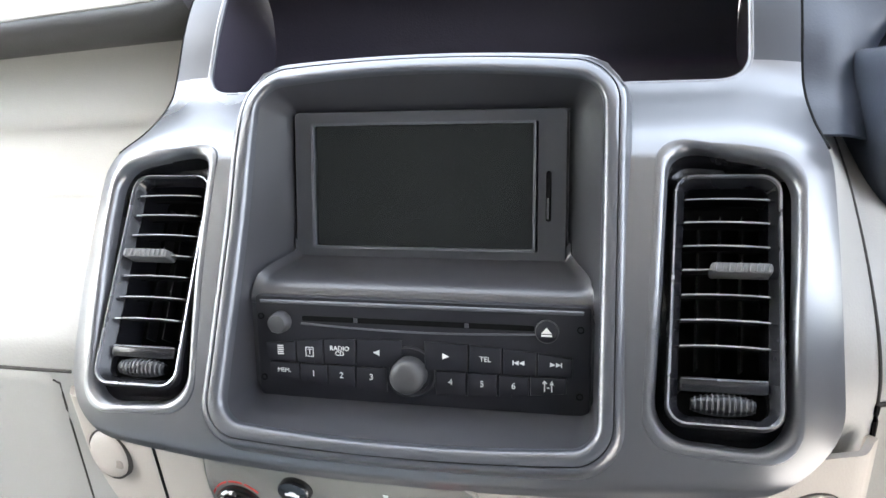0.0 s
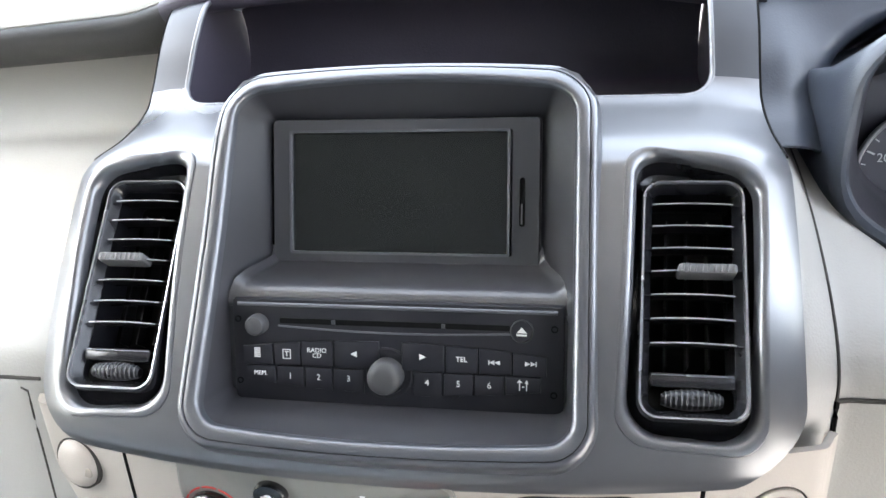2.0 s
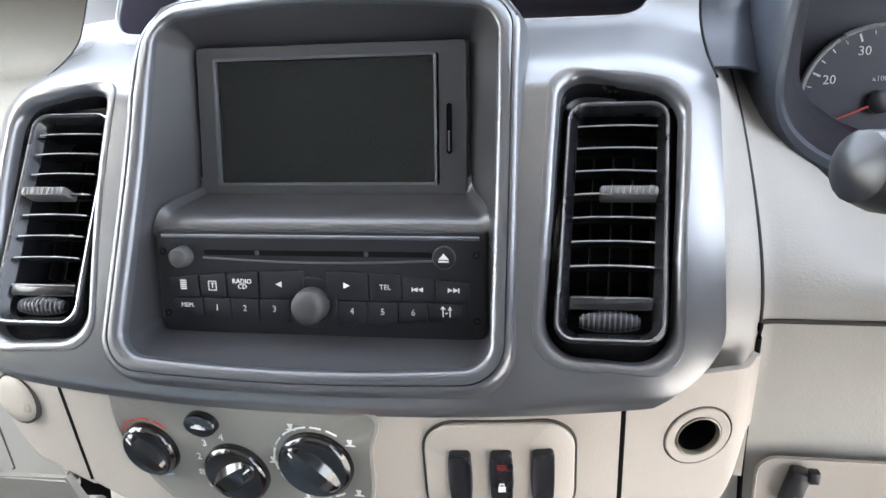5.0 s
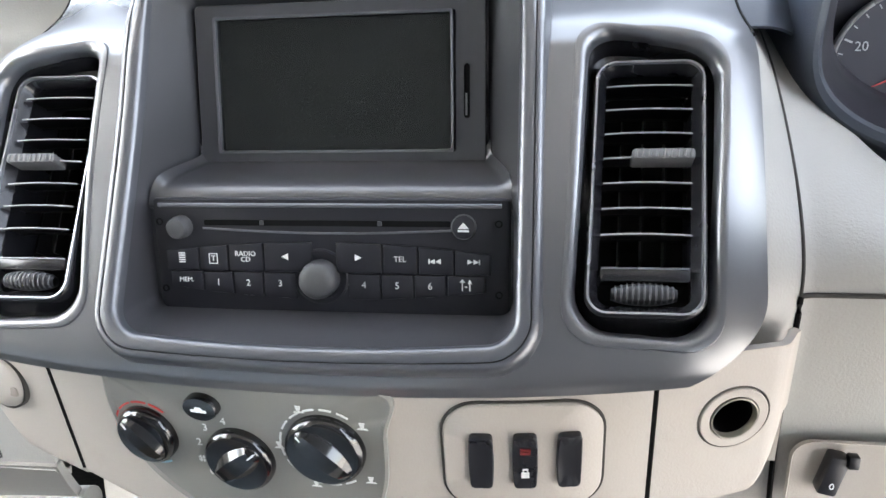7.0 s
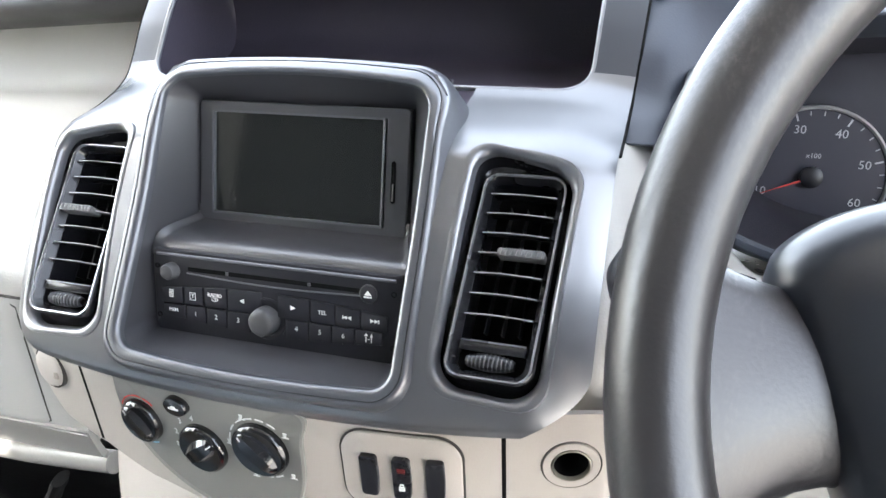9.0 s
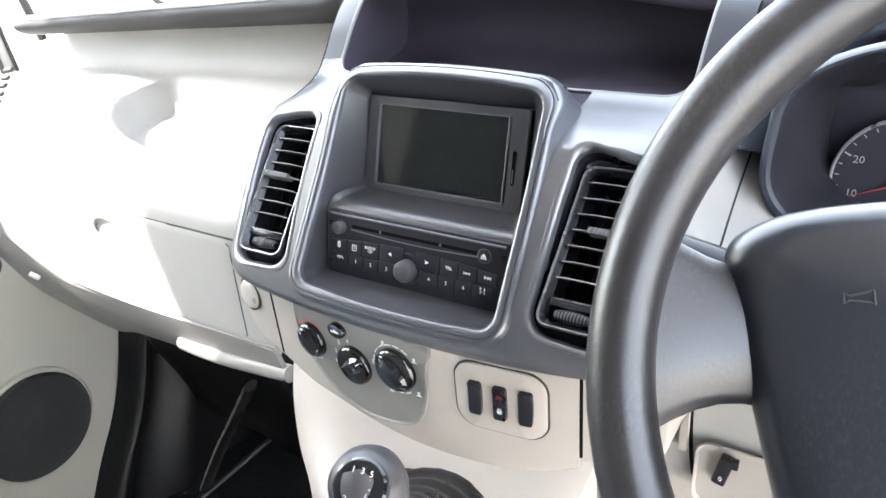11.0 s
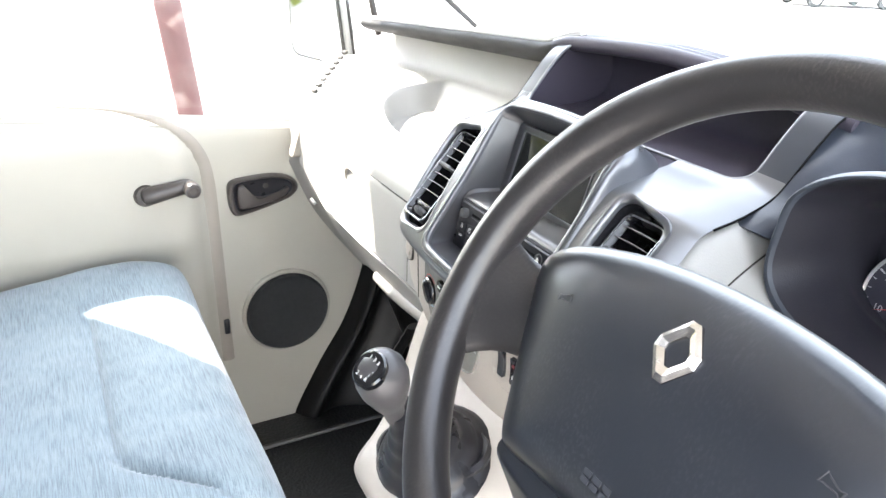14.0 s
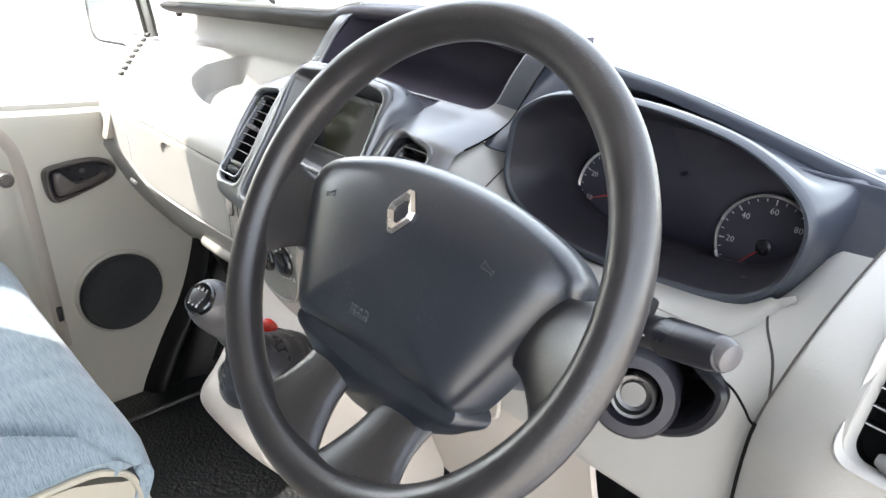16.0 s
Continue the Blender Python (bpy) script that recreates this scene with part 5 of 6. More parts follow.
def w_bot(u):
    return -0.0535 + 0.0050 * (u / 0.080) ** 2


def key(u0, u1, top, row, name="button"):
    n = 5
    us = [u0 + 0.0005 + (u1 - u0 - 0.001) * i / n for i in range(n + 1)]
    if row == 0:
        loop = [(u, -0.0382 - 0.0004) for u in us] + [(u, w_top(u) - 0.0004) for u in us[::-1]]
    else:
        loop = [(u, w_bot(u) + 0.0004) for u in us] + [(u, -0.0392) for u in us[::-1]]
    return part(name, prism(loop, 0.001, 0.0040, RM, 0.0008), BUTTON, radio)


def mark(u, w):
    return RM @ Matrix.Translation((u, w, 0.0042))


row0 = [-0.0880, -0.0690, -0.0525, -0.0330, -0.0060, 0.0060, 0.0310, 0.0495, 0.0680, 0.0870]
row1 = [-0.0865, -0.0675, -0.0505, -0.0338, -0.0150, 0.0120, 0.0298, 0.0470, 0.0640, 0.0840]
for r, edges in ((0, row0), (1, row1)):
    for i, (a, b) in enumerate(zip(edges, edges[1:])):
        if i == 4:
            continue
        k = key(a, b, True, r)
        cu, cw = (a + b) / 2, -0.0318 if r == 0 else -0.0448
        if r == 0:
            if i == 0:
                part("print", flat_poly([[(-0.0018, 0.0024 - 0.0012 * j), (0.0018, 0.0024 - 0.0012 * j), (0.0018, 0.0031 - 0.0012 * j), (-0.0018, 0.0031 - 0.0012 * j)] for j in range(5)], mark(cu, cw)), PRINT, k, smooth=False)
            elif i == 1:
                letters("T", 0.0042, mark(cu, cw), k)
                part("print", flat_poly([[(-0.002, 0.0024), (0.002, 0.0024), (0.002, 0.0028), (-0.002, 0.0028)], [(-0.002, -0.0028), (0.002, -0.0028), (0.002, -0.0024), (-0.002, -0.0024)], [(-0.0024, -0.0028), (-0.002, -0.0028), (-0.002, 0.0028), (-0.0024, 0.0028)], [(0.002, -0.0028), (0.0024, -0.0028), (0.0024, 0.0028), (0.002, 0.0028)]], mark(cu, cw)), PRINT, k, smooth=False)
            elif i == 2:
                letters("RADIO\nCD", 0.0038, mark(cu, cw + 0.0012), k)
            elif i in (3, 5):
                s = -1 if i == 3 else 1
                part("print", flat_poly([[(s * 0.002, 0.0), (-s * 0.0016, 0.0017), (-s * 0.0016, -0.0017)][::s]], mark(-0.0208 if i == 3 else 0.0183, -0.0302)), PRINT, k, smooth=False)
            elif i == 6:
                letters("TEL", 0.0040, mark(cu, cw + 0.001), k)
            else:
                s = -1 if i == 7 else 1
                tri = [[(s * (0.0032 - 0.0030 * j), 0.0), (s * (0.0004 - 0.0030 * j), 0.0013), (s * (0.0004 - 0.0030 * j), -0.0013)][::s] for j in range(2)]
                part("print", flat_poly(tri + [[(s * 0.0034 - 0.0003, -0.0013), (s * 0.0034 + 0.0003, -0.0013), (s * 0.0034 + 0.0003, 0.0013), (s * 0.0034 - 0.0003, 0.0013)]], mark(cu, cw + 0.0002)), PRINT, k, smooth=False)
        else:
            txt = ["MEM.", "1", "2", "3", "", "4", "5", "6", ""][i]
            if txt:
                letters(txt, 0.0036 if i == 0 else 0.0050, mark(cu, cw + (0.0012 if i == 0 else 0)), k)
            else:
                part("print", flat_poly([[(-0.0022, -0.0028), (-0.0016, -0.0028), (-0.0016, 0.0022), (-0.0022, 0.0022)], [(-0.0034, 0.0016), (-0.0004, 0.0016), (-0.0019, 0.0034)], [(0.0016, -0.0028), (0.0022, -0.0028), (0.0022, 0.0022), (0.0016, 0.0022)], [(0.0008, 0.001), (0.003, 0.001), (0.0019, 0.0034)], [(-0.0006, -0.001), (0.0006, -0.001), (0.0006, -0.0004), (-0.0006, -0.0004)]], mark(cu, cw + 0.001)), PRINT, k, smooth=False)


def round_knob(u, w, r, h, name, label):
    m = RM @ Matrix.Translation((u, w, 0.002))
    prof = [(r * 1.02, 0.0), (r, h * 0.55), (r * 0.95, h * 0.8), (r * 0.82, h * 0.95), (r * 0.5, h * 1.02), (0.0001, h * 1.04)]
    return part(name, lathe(prof, m, 36), KNOB, radio, label)


round_knob(-0.0777, -0.0150, 0.0060, 0.0085, "tuning_knob", "small grey knob")
round_knob(-0.0022, -0.0415, 0.0098, 0.0120, "volume_knob", "round grey rotary knob")
part("knob_well", lathe([(0.0150, 0.0), (0.0150, 0.0030), (0.0140, 0.0036), (0.0120, 0.0030), (0.0118, 0.0)], RM @ Matrix.Translation((-0.0022, -0.0410, 0.0)), 36), RADIO, radio)
ej = part("eject_button", lathe([(0.0058, 0.0), (0.0058, 0.0036), (0.0050, 0.0042), (0.0001, 0.0042)], RM @ Matrix.Translation((0.0730, -0.0140, 0)), 28), BUTTON, radio)
part("ring", lathe([(0.0064, 0.002), (0.0064, 0.0036), (0.0060, 0.0040), (0.0057, 0.0034)], RM @ Matrix.Translation((0.0730, -0.0140, 0)), 28), KNOB, ej)
part("print", flat_poly([[(-0.0028, -0.0004), (0.0028, -0.0004), (0.0, 0.0028)], [(-0.0028, -0.0020), (0.0028, -0.0020), (0.0028, -0.0010), (-0.0028, -0.0010)]], RM @ Matrix.Translation((0.0730, -0.0143, 0.0044))), PRINT, ej, smooth=False)

# air vents
VA = math.atan2(-0.0158, 0.1142)


def air_vent(sgn):
    ob = emptything("air_vent", "black slatted air vent with ribbed tab and thumb wheel", "air vent", st(sgn * VENT_U, -0.08, -0.01), "vents in the fascia")
    lean = 0.0045 * sgn
    base = STACK @ Matrix.Translation((sgn * (VENT_U + 0.0008), -0.0145, -0.0080)) @ pose(0, 0, 0, math.degrees(-VA) * -1, 0, 0)
    skew = Matrix(((1, sgn * 0.045, 0, 0), (0, 1, 0, 0), (0, 0, 1, 0), (0, 0, 0, 1)))
    m = base @ skew
    fo, fi = rrect(-0.0278, 0.0278, -0.0690, 0.0648, (0.011, 0.011, 0.011, 0.011), 6, 6), rrect(-0.0212, 0.0212, -0.0625, 0.0590, 0.005, 6, 6)
    if sgn < 0:
        fo, fi = [(-u, v) for u, v in fo][::-1], [(-u, v) for u, v in fi][::-1]
    # black pocket between the fascia's opening and the frame
    lip = [m @ Vector((u * 0.97, v * 0.985, -0.006)) for u, v in fo]
    mouth = VENT_RIM[sgn]
    deep = [p.lerp(q, 0.35) - STACK.to_3x3() @ Vector((0, 0, 0.006)) for p, q in zip(mouth, lip)]
    part("pocket", loft([mouth, deep, lip], True, False, False), POCKET, ob, "glossy black pocket")
    part("frame", loft([[m @ Vector((a + (c - a) * k, b + (d - b) * k, z)) for (a, b), (c, d) in zip(fo, fi)] for k, z in ((0.16, 0.0014), (0.20, 0.0022), (0.34, 0.0020), (0.42, 0.0004))]), VENT_GLINT, ob, "vent frame edge with its highlight put in the colour")
    part("frame_body", loft([[m @ Vector((a + (c - a) * k, b + (d - b) * k, z)) for (a, b), (c, d) in zip(fo, fi)] for k, z in ((0.0, -0.010), (0.0, -0.0010), (0.05, 0.0010), (0.17, 0.0017))]), POCKET, ob)
    part("funnel", loft([[m @ Vector((a + (c - a) * k, b + (d - b) * k, z)) for (a, b), (c, d) in zip(fo, fi)] for k, z in ((0.42, 0.0004), (0.62, -0.0014), (0.82, -0.0036), (1.0, -0.0050), (1.0, -0.0060))]), POCKET, ob, "glossy black inner frame")
    part("liner", loft([[m @ Vector((u, v, z)) for u, v in fi] for z in (-0.0060, -0.034)]), BLACK, ob)
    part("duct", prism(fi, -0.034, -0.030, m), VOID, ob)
    for i in range(7):
        v = 0.0500 - 0.0132 * i
        w = 0.0210
        bow = [(u * w, v + 0.0012 * (1 - u * u) * 0.6, 0) for u in [k / 5 - 1 for k in range(11)]]
        sl = loft([[m @ Vector((p[0], p[1] + dy, z)) for p in bow] for dy, z in ((-0.0005, -0.0005), (0.0005, -0.0003), (0.0028, -0.017), (0.0018, -0.017))] , False)
        s_ob = part("slat", sl, SLAT, ob)
        part("slat_edge", tube([m @ Vector((p[0], p[1], 0.0)) for p in bow], 0.00045, 6), SLAT_EDGE, s_ob, "thin pale front edge")
    for u in (-0.011, 0.0, 0.011):
        part("vane", box((u, 0.006, -0.024), (0.0010, 0.085, 0.010), m), SLAT, ob)
    # ribbed tab on the fourth slat
    v = 0.0500 - 0.0132 * 3
    u0, u1 = (-0.008, 0.0215) if sgn > 0 else (-0.0215, 0.008)
    tb = part("tab", prism(rrect(u0, u1, v - 0.0022, v + 0.0030, 0.0015, 3), -0.006, 0.0052, m, 0.001), TAB, ob, "grey ribbed slider tab")
    for k in range(9):
        part("rib", tube([m @ Vector((u0 + 0.002 + k * (u1 - u0 - 0.004) / 8, v - 0.0016, 0.0054)), m @ Vector((u0 + 0.0025 + k * (u1 - u0 - 0.004) / 8, v + 0.0024, 0.0054))], 0.0007, 6), TAB, tb)
    part("sill", prism(rrect(-0.0208, 0.0208, -0.0512, -0.0448, 0.002, 4), -0.016, -0.0020, m, 0.0012), POCKET, ob, "dark sill plate")
    part("sill_edge", tube([m @ Vector((u, -0.0449, -0.0022)) for u in (-0.0200, 0.0, 0.0200)], 0.0006, 6), VENT_GLINT, ob)
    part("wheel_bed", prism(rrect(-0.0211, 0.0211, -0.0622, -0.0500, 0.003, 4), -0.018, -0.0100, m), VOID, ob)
    wm = m @ Matrix.Translation((0.0, -0.0568, -0.0055)) @ pose(0, 0, 0, 0, 90, 0)
    bulge = [(0.0052 * math.sqrt(max(0.05, 1 - (t / 0.0175) ** 2)), t) for t in [-0.0150 + 0.0030 * k for k in range(11)]]
    tw = part("thumb_wheel", lathe(bulge, wm, 28), BLACK, ob, "ribbed black thumb wheel")
    for k in range(11):
        u = -0.0130 + 0.0026 * k
        r = 0.0052 * math.sqrt(1 - (u / 0.0175) ** 2) + 0.0002
        part("rib", tube([m @ Vector((u, -0.0568 + r * math.cos(t), -0.0055 + r * math.sin(t))) for t in [math.pi * (0.08 + 0.84 * q / 8) for q in range(9)]], 0.0005, 6), RIB, tw)
    return ob


air_vent(1)
air_vent(-1)

# ---- lower console ----
lower = emptything("lower_console", "warm beige lower console under the fascia", "console", (0, 0, 0.55), kind="")


def low_y(x, z):
    """The lower panel's face: bowed outwards, leaning slightly."""
    d = min(x - 0.05, 0.1195)
    return -0.0483 + (0.715 - z) * 0.05 + (0.9 * d ** 2 + 22 * d ** 4 if d > 0 else 0.46 * d ** 2) + 0.30 * max(0, x - 0.1695)


def low_bottom(x):
    return 0.588 + 0.040 * (abs(x - 0.01) / 0.18) ** 2


def lower_fn(a, b):
    x = -0.167 + 0.334 * a
    z0, z1 = low_bottom(x) - 0.004, 0.735
    z = z0 + (z1 - z0) * b
    y = low_y(x, z)
    if b < 0.06:
        y += 0.012 * (1 - b / 0.06) ** 2
    return (x, y, z)


part("panel", sheet(lower_fn, 60, 30, 0.012), BEIGE, lower, "warm beige switch panel")
# cheeks either side
def cheek(sgn):
    def fn(a, b):
        x = sgn * (0.1695 + (0.0725 if sgn > 0 else 0.072) * a)
        top, bot = 0.730, 0.622 + (0.02 * a + 0.05 * smoothstep(0.55, 1.0, a) if sgn < 0 else 0.012 * a + 0.045 * smoothstep(0.72, 1.0, a) ** 1.5)
        z = bot + (top - bot) * b
        y = low_y(x, z) + 0.012 * smoothstep(0.80, 1.0, a) ** 2 + (0.006 * (1 - smoothstep(0, 0.06, b)))
        return (x, y, z)
    return sheet(fn if sgn > 0 else (lambda a, b: fn(1 - a, b)), 24, 24, 0.004)


cheek_right = part("cheek", cheek(1), BEIGE, lower)
hole = frame_of((0.2095, low_y(0.2095, 0.689), 0.689), (1, 0.30, 0), (0, -0.05, 1))
cut(cheek_right, loft([[hole @ Vector((0.0198 * math.cos(a), 0.0198 * math.sin(a), z)) for a in [2 * math.pi * i / 32 for i in range(32)]] for z in (-0.05, 0.02)], True, True, True))
part("cheek", cheek(-1), BEIGE, lower)
for sgn in (-1, 1):
    part("cheek_side", sheet(lambda a, b: (sgn * ((0.2425 if sgn > 0 else 0.2400) + 0.002 * a), 0.010 + 0.05 * a, 0.64 + 0.085 * b + 0.03 * a * b), 8, 8, 0.006 * sgn), BEIGE, lower)
for x in (-0.1682, 0.1682):
    part("seam", tube([(x, low_y(x, z) + 0.001, z) for z in (0.735, 0.70, 0.66, 0.632)], 0.0018, 6), VOID, lower)

cap = emptything("blanking_cap", "round beige blanking cap with a finger notch", "cap", (-0.203, -0.025, 0.67))
cm = frame_of((-0.2085, low_y(-0.2085, 0.69) - 0.0015, 0.690), (1, -0.24, 0), (0, 0.06, 1))
part("disc", lathe([(0.0165, -0.006), (0.0165, 0.0008), (0.0152, 0.0026), (0.008, 0.0046), (0.0001, 0.0052)], cm, 36), BEIGE, cap)
part("groove", lathe([(0.0182, -0.003), (0.0180, 0.0008), (0.0170, 0.0008), (0.0164, -0.003)], cm, 36), SEAM, cap)
part("notch", prism(rrect(0.002, 0.0145, -0.006, 0.0005, 0.002, 3), 0.001, 0.0040, cm, 0.001), GROOVE, cap)

lighter = emptything("lighter_socket", "empty cigarette lighter socket with a pale metal ring", "socket", (0.203, -0.03, 0.69))
lm = frame_of((0.2095, low_y(0.2095, 0.689) - 0.0005, 0.6890), (1, 0.30, 0), (0, -0.05, 1))
part("seat_ring", lathe([(0.0202, -0.012), (0.0200, -0.0008), (0.0190, -0.0010), (0.0184, -0.0030)], lm, 40), SEAM, lighter)
part("ring", lathe([(0.0186, -0.006), (0.0186, 0.0000), (0.0180, 0.0006), (0.0136, 0.0004), (0.0128, -0.0004), (0.0126, -0.006)], lm, 40), BEIGE, lighter, "beige plastic ring")
part("rim", lathe([(0.0128, -0.004), (0.0127, 0.0008), (0.0121, 0.0012), (0.0115, 0.0004), (0.0112, -0.030)], lm, 40), material("dull_brass", (0.26, 0.24, 0.20), 0.35, 0.6), lighter, "thin dull metal rim")
part("bore", lathe([(0.0112, -0.002), (0.0108, -0.002), (0.0106, -0.0280), (0.0001, -0.0285)], lm, 30), VOID, lighter)

# heater plate
heater = emptything("heater_panel", "grey heater panel with three glossy black knobs", "heater controls", (-0.05, -0.05, 0.62))


def face_m(x, z, lift=0.0):
    m = frame_of((x, low_y(x, z) - lift, z), (1, (low_y(x + 0.01, z) - low_y(x - 0.01, z)) / 0.02, 0), (0, (low_y(x, z + 0.01) - low_y(x, z - 0.01)) / 0.02, 1))
    return m


HP = smooth_loop([(-0.128, 0.705, 0), (-0.127, 0.675, 0), (-0.112, 0.645, 0), (-0.085, 0.622, 0), (-0.050, 0.609, 0), (-0.010, 0.612, 0), (0.018, 0.625, 0), (0.031, 0.655, 0), (0.034, 0.690, 0), (0.034, 0.718, 0), (-0.04, 0.722, 0), (-0.118, 0.722, 0)], 72)
hc = Vector((-0.048, 0.672, 0))


def hp_loop(k, lift):
    return [Vector((hc.x + (p.x - hc.x) * k, low_y(hc.x + (p.x - hc.x) * k, hc.y + (p.y - hc.y) * k) - lift, hc.y + (p.y - hc.y) * k)) for p in HP]


part("plate", loft([hp_loop(1.01, -0.002), hp_loop(1.005, 0.0022), hp_loop(0.985, 0.0030), hp_loop(0.96, 0.0014), hp_loop(0.5, 0.0014), hp_loop(0.05, 0.0014)], True, False, True), HEATER, heater, "grey-beige curved plate")


def heater_knob(x, z, r, turn, label):
    m = face_m(x, z, 0.0015)
    k = part("knob", lathe([(r, 0.0), (r, 0.0028), (r * 0.96, 0.0050), (r * 0.88, 0.0062), (r * 0.82, 0.0060), (0.0001, 0.0056)], m, 48), GLOSS, heater, label)
    g = m @ pose(0, 0, 0.0, 0, 0, turn)
    n = 14
    rows = []
    for i in range(n + 1):
        t = -1 + 2 * i / n
        w = 0.42 * r * math.sqrt(max(0, 1 - t * t)) + 0.0004
        h = 0.0058 + 0.0040 * math.sqrt(max(0, 1 - t * t))
        rows.append([g @ Vector((t * r * 0.88, -w, 0.0054)), g @ Vector((t * r * 0.88, -w * 0.55, h)), g @ Vector((t * r * 0.88, w * 0.55, h)), g @ Vector((t * r * 0.88, w, 0.0054))])
    part("grip", loft(rows, False, True, True), GLOSS, k)
    part("pointer", box((r * 0.62, 0, 0.0088), (r * 0.24, 0.0009, 0.0012), g @ pose(0, 0, 0.0010, 0, 8, 0)), PRINT, k)
    return k


heater_knob(-0.1070, 0.6738, 0.0186, 132, "glossy black temperature knob")
heater_knob(-0.0507, 0.6655, 0.0204, 38, "glossy black fan knob")
heater_knob(0.0004, 0.6787, 0.0220, 135, "glossy black air flow knob")
rm_ = face_m(-0.0666, 0.6996, 0.0012)
rb = part("recirculation_button", lathe([(0.0104, 0.0), (0.0104, 0.0035), (0.0095, 0.0050), (0.0001, 0.0056)], rm_, 36, 0.76), GLOSS, heater)
part("car_symbol", flat_poly([[(-0.0045, -0.0012), (0.0045, -0.0012), (0.0045, 0.0004), (-0.0045, 0.0004)], [(-0.0025, 0.0004), (0.0028, 0.0004), (0.0016, 0.0020), (-0.0014, 0.0020)]], rm_ @ Matrix.Translation((0, 0, 0.0055))), PRINT, rb, smooth=False)


def arc_marks(x, z, r, a0, a1, n, mat, w=0.0011, gap=0.3):
    m = face_m(x, z, 0.0016)
    polys = []
    for i in range(n):
        s0 = radians(a0 + (a1 - a0) * i / n)
        s1 = radians(a0 + (a1 - a0) * (i + 1 - gap) / n)
        for j in range(3):
            t0, t1 = s0 + (s1 - s0) * j / 3, s0 + (s1 - s0) * (j + 1) / 3
            polys.append([(r * math.cos(t0), r * math.sin(t0)), ((r + w) * math.cos(t0), (r + w) * math.sin(t0)), ((r + w) * math.cos(t1), (r + w) * math.sin(t1)), (r * math.cos(t1), r * math.sin(t1))])
    part("scale_mark", flat_poly(polys, m, 0.0, 0.0004), mat, heater, smooth=False)


arc_marks(-0.1070, 0.6738, 0.0208, 50, 205, 5, RED_PRINT, gap=0.15)
arc_marks(-0.1070, 0.6738, 0.0208, 225, 300, 4, BLUE_PRINT, gap=0.15)
arc_marks(0.0004, 0.6787, 0.0248, 55, 310, 12, PRINT)
for t, dx, dz in (("0", -0.0210, -0.0140), ("2", -0.0245, 0.0070), ("3", -0.0185, 0.0180), ("4", -0.0065, 0.0240)):
    letters(t, 0.0068, face_m(-0.0507 + dx, 0.6655 + dz, 0.0018), heater)
for dx, dz in ((-0.0120, 0.0245), (0.0215, 0.0165), (-0.0265, -0.001), (-0.0090, -0.0260), (0.0225, -0.0200)):
    fm = face_m(0.0004 + dx, 0.6787 + dz, 0.0016)
    part("flow_symbol", flat_poly([[(-0.003, -0.0022), (0.003, -0.0022), (0.0022, -0.0014), (-0.0022, -0.0014)], [(-0.0008, -0.001), (0.0008, -0.001), (0.0016, 0.0022), (-0.0016, 0.0022)]], fm, 0, 0.0004), PRINT, heater, smooth=False)
fan = face_m(-0.0507 - 0.0252, 0.6655 - 0.005, 0.0016)
part("fan_symbol", flat_poly([[(0.0026 * math.cos(a + d), 0.0026 * math.sin(a + d)) if j else (0.0006 * math.cos(a + d), 0.0006 * math.sin(a + d)) for j, d in ((0, -0.5), (1, -0.45), (1, 0.45), (0, 0.5))] for a in [math.pi / 4 + math.pi / 2 * i for i in range(4)]], fan, 0, 0.0004), PRINT, heater, smooth=False)

# switch box
swp = emptything("switch_panel", "rounded beige switch panel with three black rocker switches", "switches", (0.105, -0.05, 0.65))
XS, ZS = 0.1055, 0.6785
so = rrect(-0.0430, 0.0385, -0.0345, 0.0345, 0.019, 8)
part("outline", loft([[Vector((XS + u * k, low_y(XS + u * k, ZS + v * k) - d, ZS + v * k)) for u, v in so] for k, d in ((1.02, -0.001), (1.012, 0.0012), (0.985, 0.0012), (0.975, -0.001))]), SEAM, swp)
part("plate", loft([[Vector((XS + u * k, low_y(XS + u * k, ZS + v * k) - d, ZS + v * k)) for u, v in so] for k, d in ((0.985, -0.001), (0.978, 0.0020), (0.955, 0.0028), (0.5, 0.0026), (0.03, 0.0026))], True, False, True), BEIGE, swp)
for dx in (-0.0230, -0.0010, 0.0210):
    m = face_m(XS + dx, ZS, 0.0028)
    sw = part("rocker_switch", loft([[m @ Vector((u * (1 - 0.12 * (abs(v) / 0.0165) ** 2), v, z + 0.0022 * (v / 0.0165) ** 2)) for u, v in rrect(-w, w, -h, h, 0.0025, 4, 4)] for w, h, z in ((0.0066, 0.0168, -0.004), (0.0064, 0.0166, 0.0012), (0.0058, 0.0158, 0.0018), (0.003, 0.010, 0.0012))], True, False, True), BLACK, swp)
    if abs(dx + 0.001) < 0.002:
        part("lock_symbol", flat_poly([[(-0.0020, -0.0100), (0.0020, -0.0100), (0.0020, -0.0068), (-0.0020, -0.0068)], [(-0.0014, -0.0068), (-0.0008, -0.0068), (-0.0008, -0.0048), (-0.0014, -0.0048)], [(0.0008, -0.0068), (0.0014, -0.0068), (0.0014, -0.0048), (0.0008, -0.0048)], [(-0.0014, -0.0050), (0.0014, -0.0050), (0.0014, -0.0044), (-0.0014, -0.0044)]], m, 0.0022, 0.0030), PRINT, sw, smooth=False)
        part("warning_mark", flat_poly([[(-0.0026, 0.0050), (0.0026, 0.0050), (0.0026, 0.0064), (-0.0026, 0.0064)], [(-0.0026, 0.0072), (0.0026, 0.0072), (0.0026, 0.0084), (-0.0026, 0.0084)]], m, 0.0016, 0.0026), DIM_RED, sw, smooth=False)

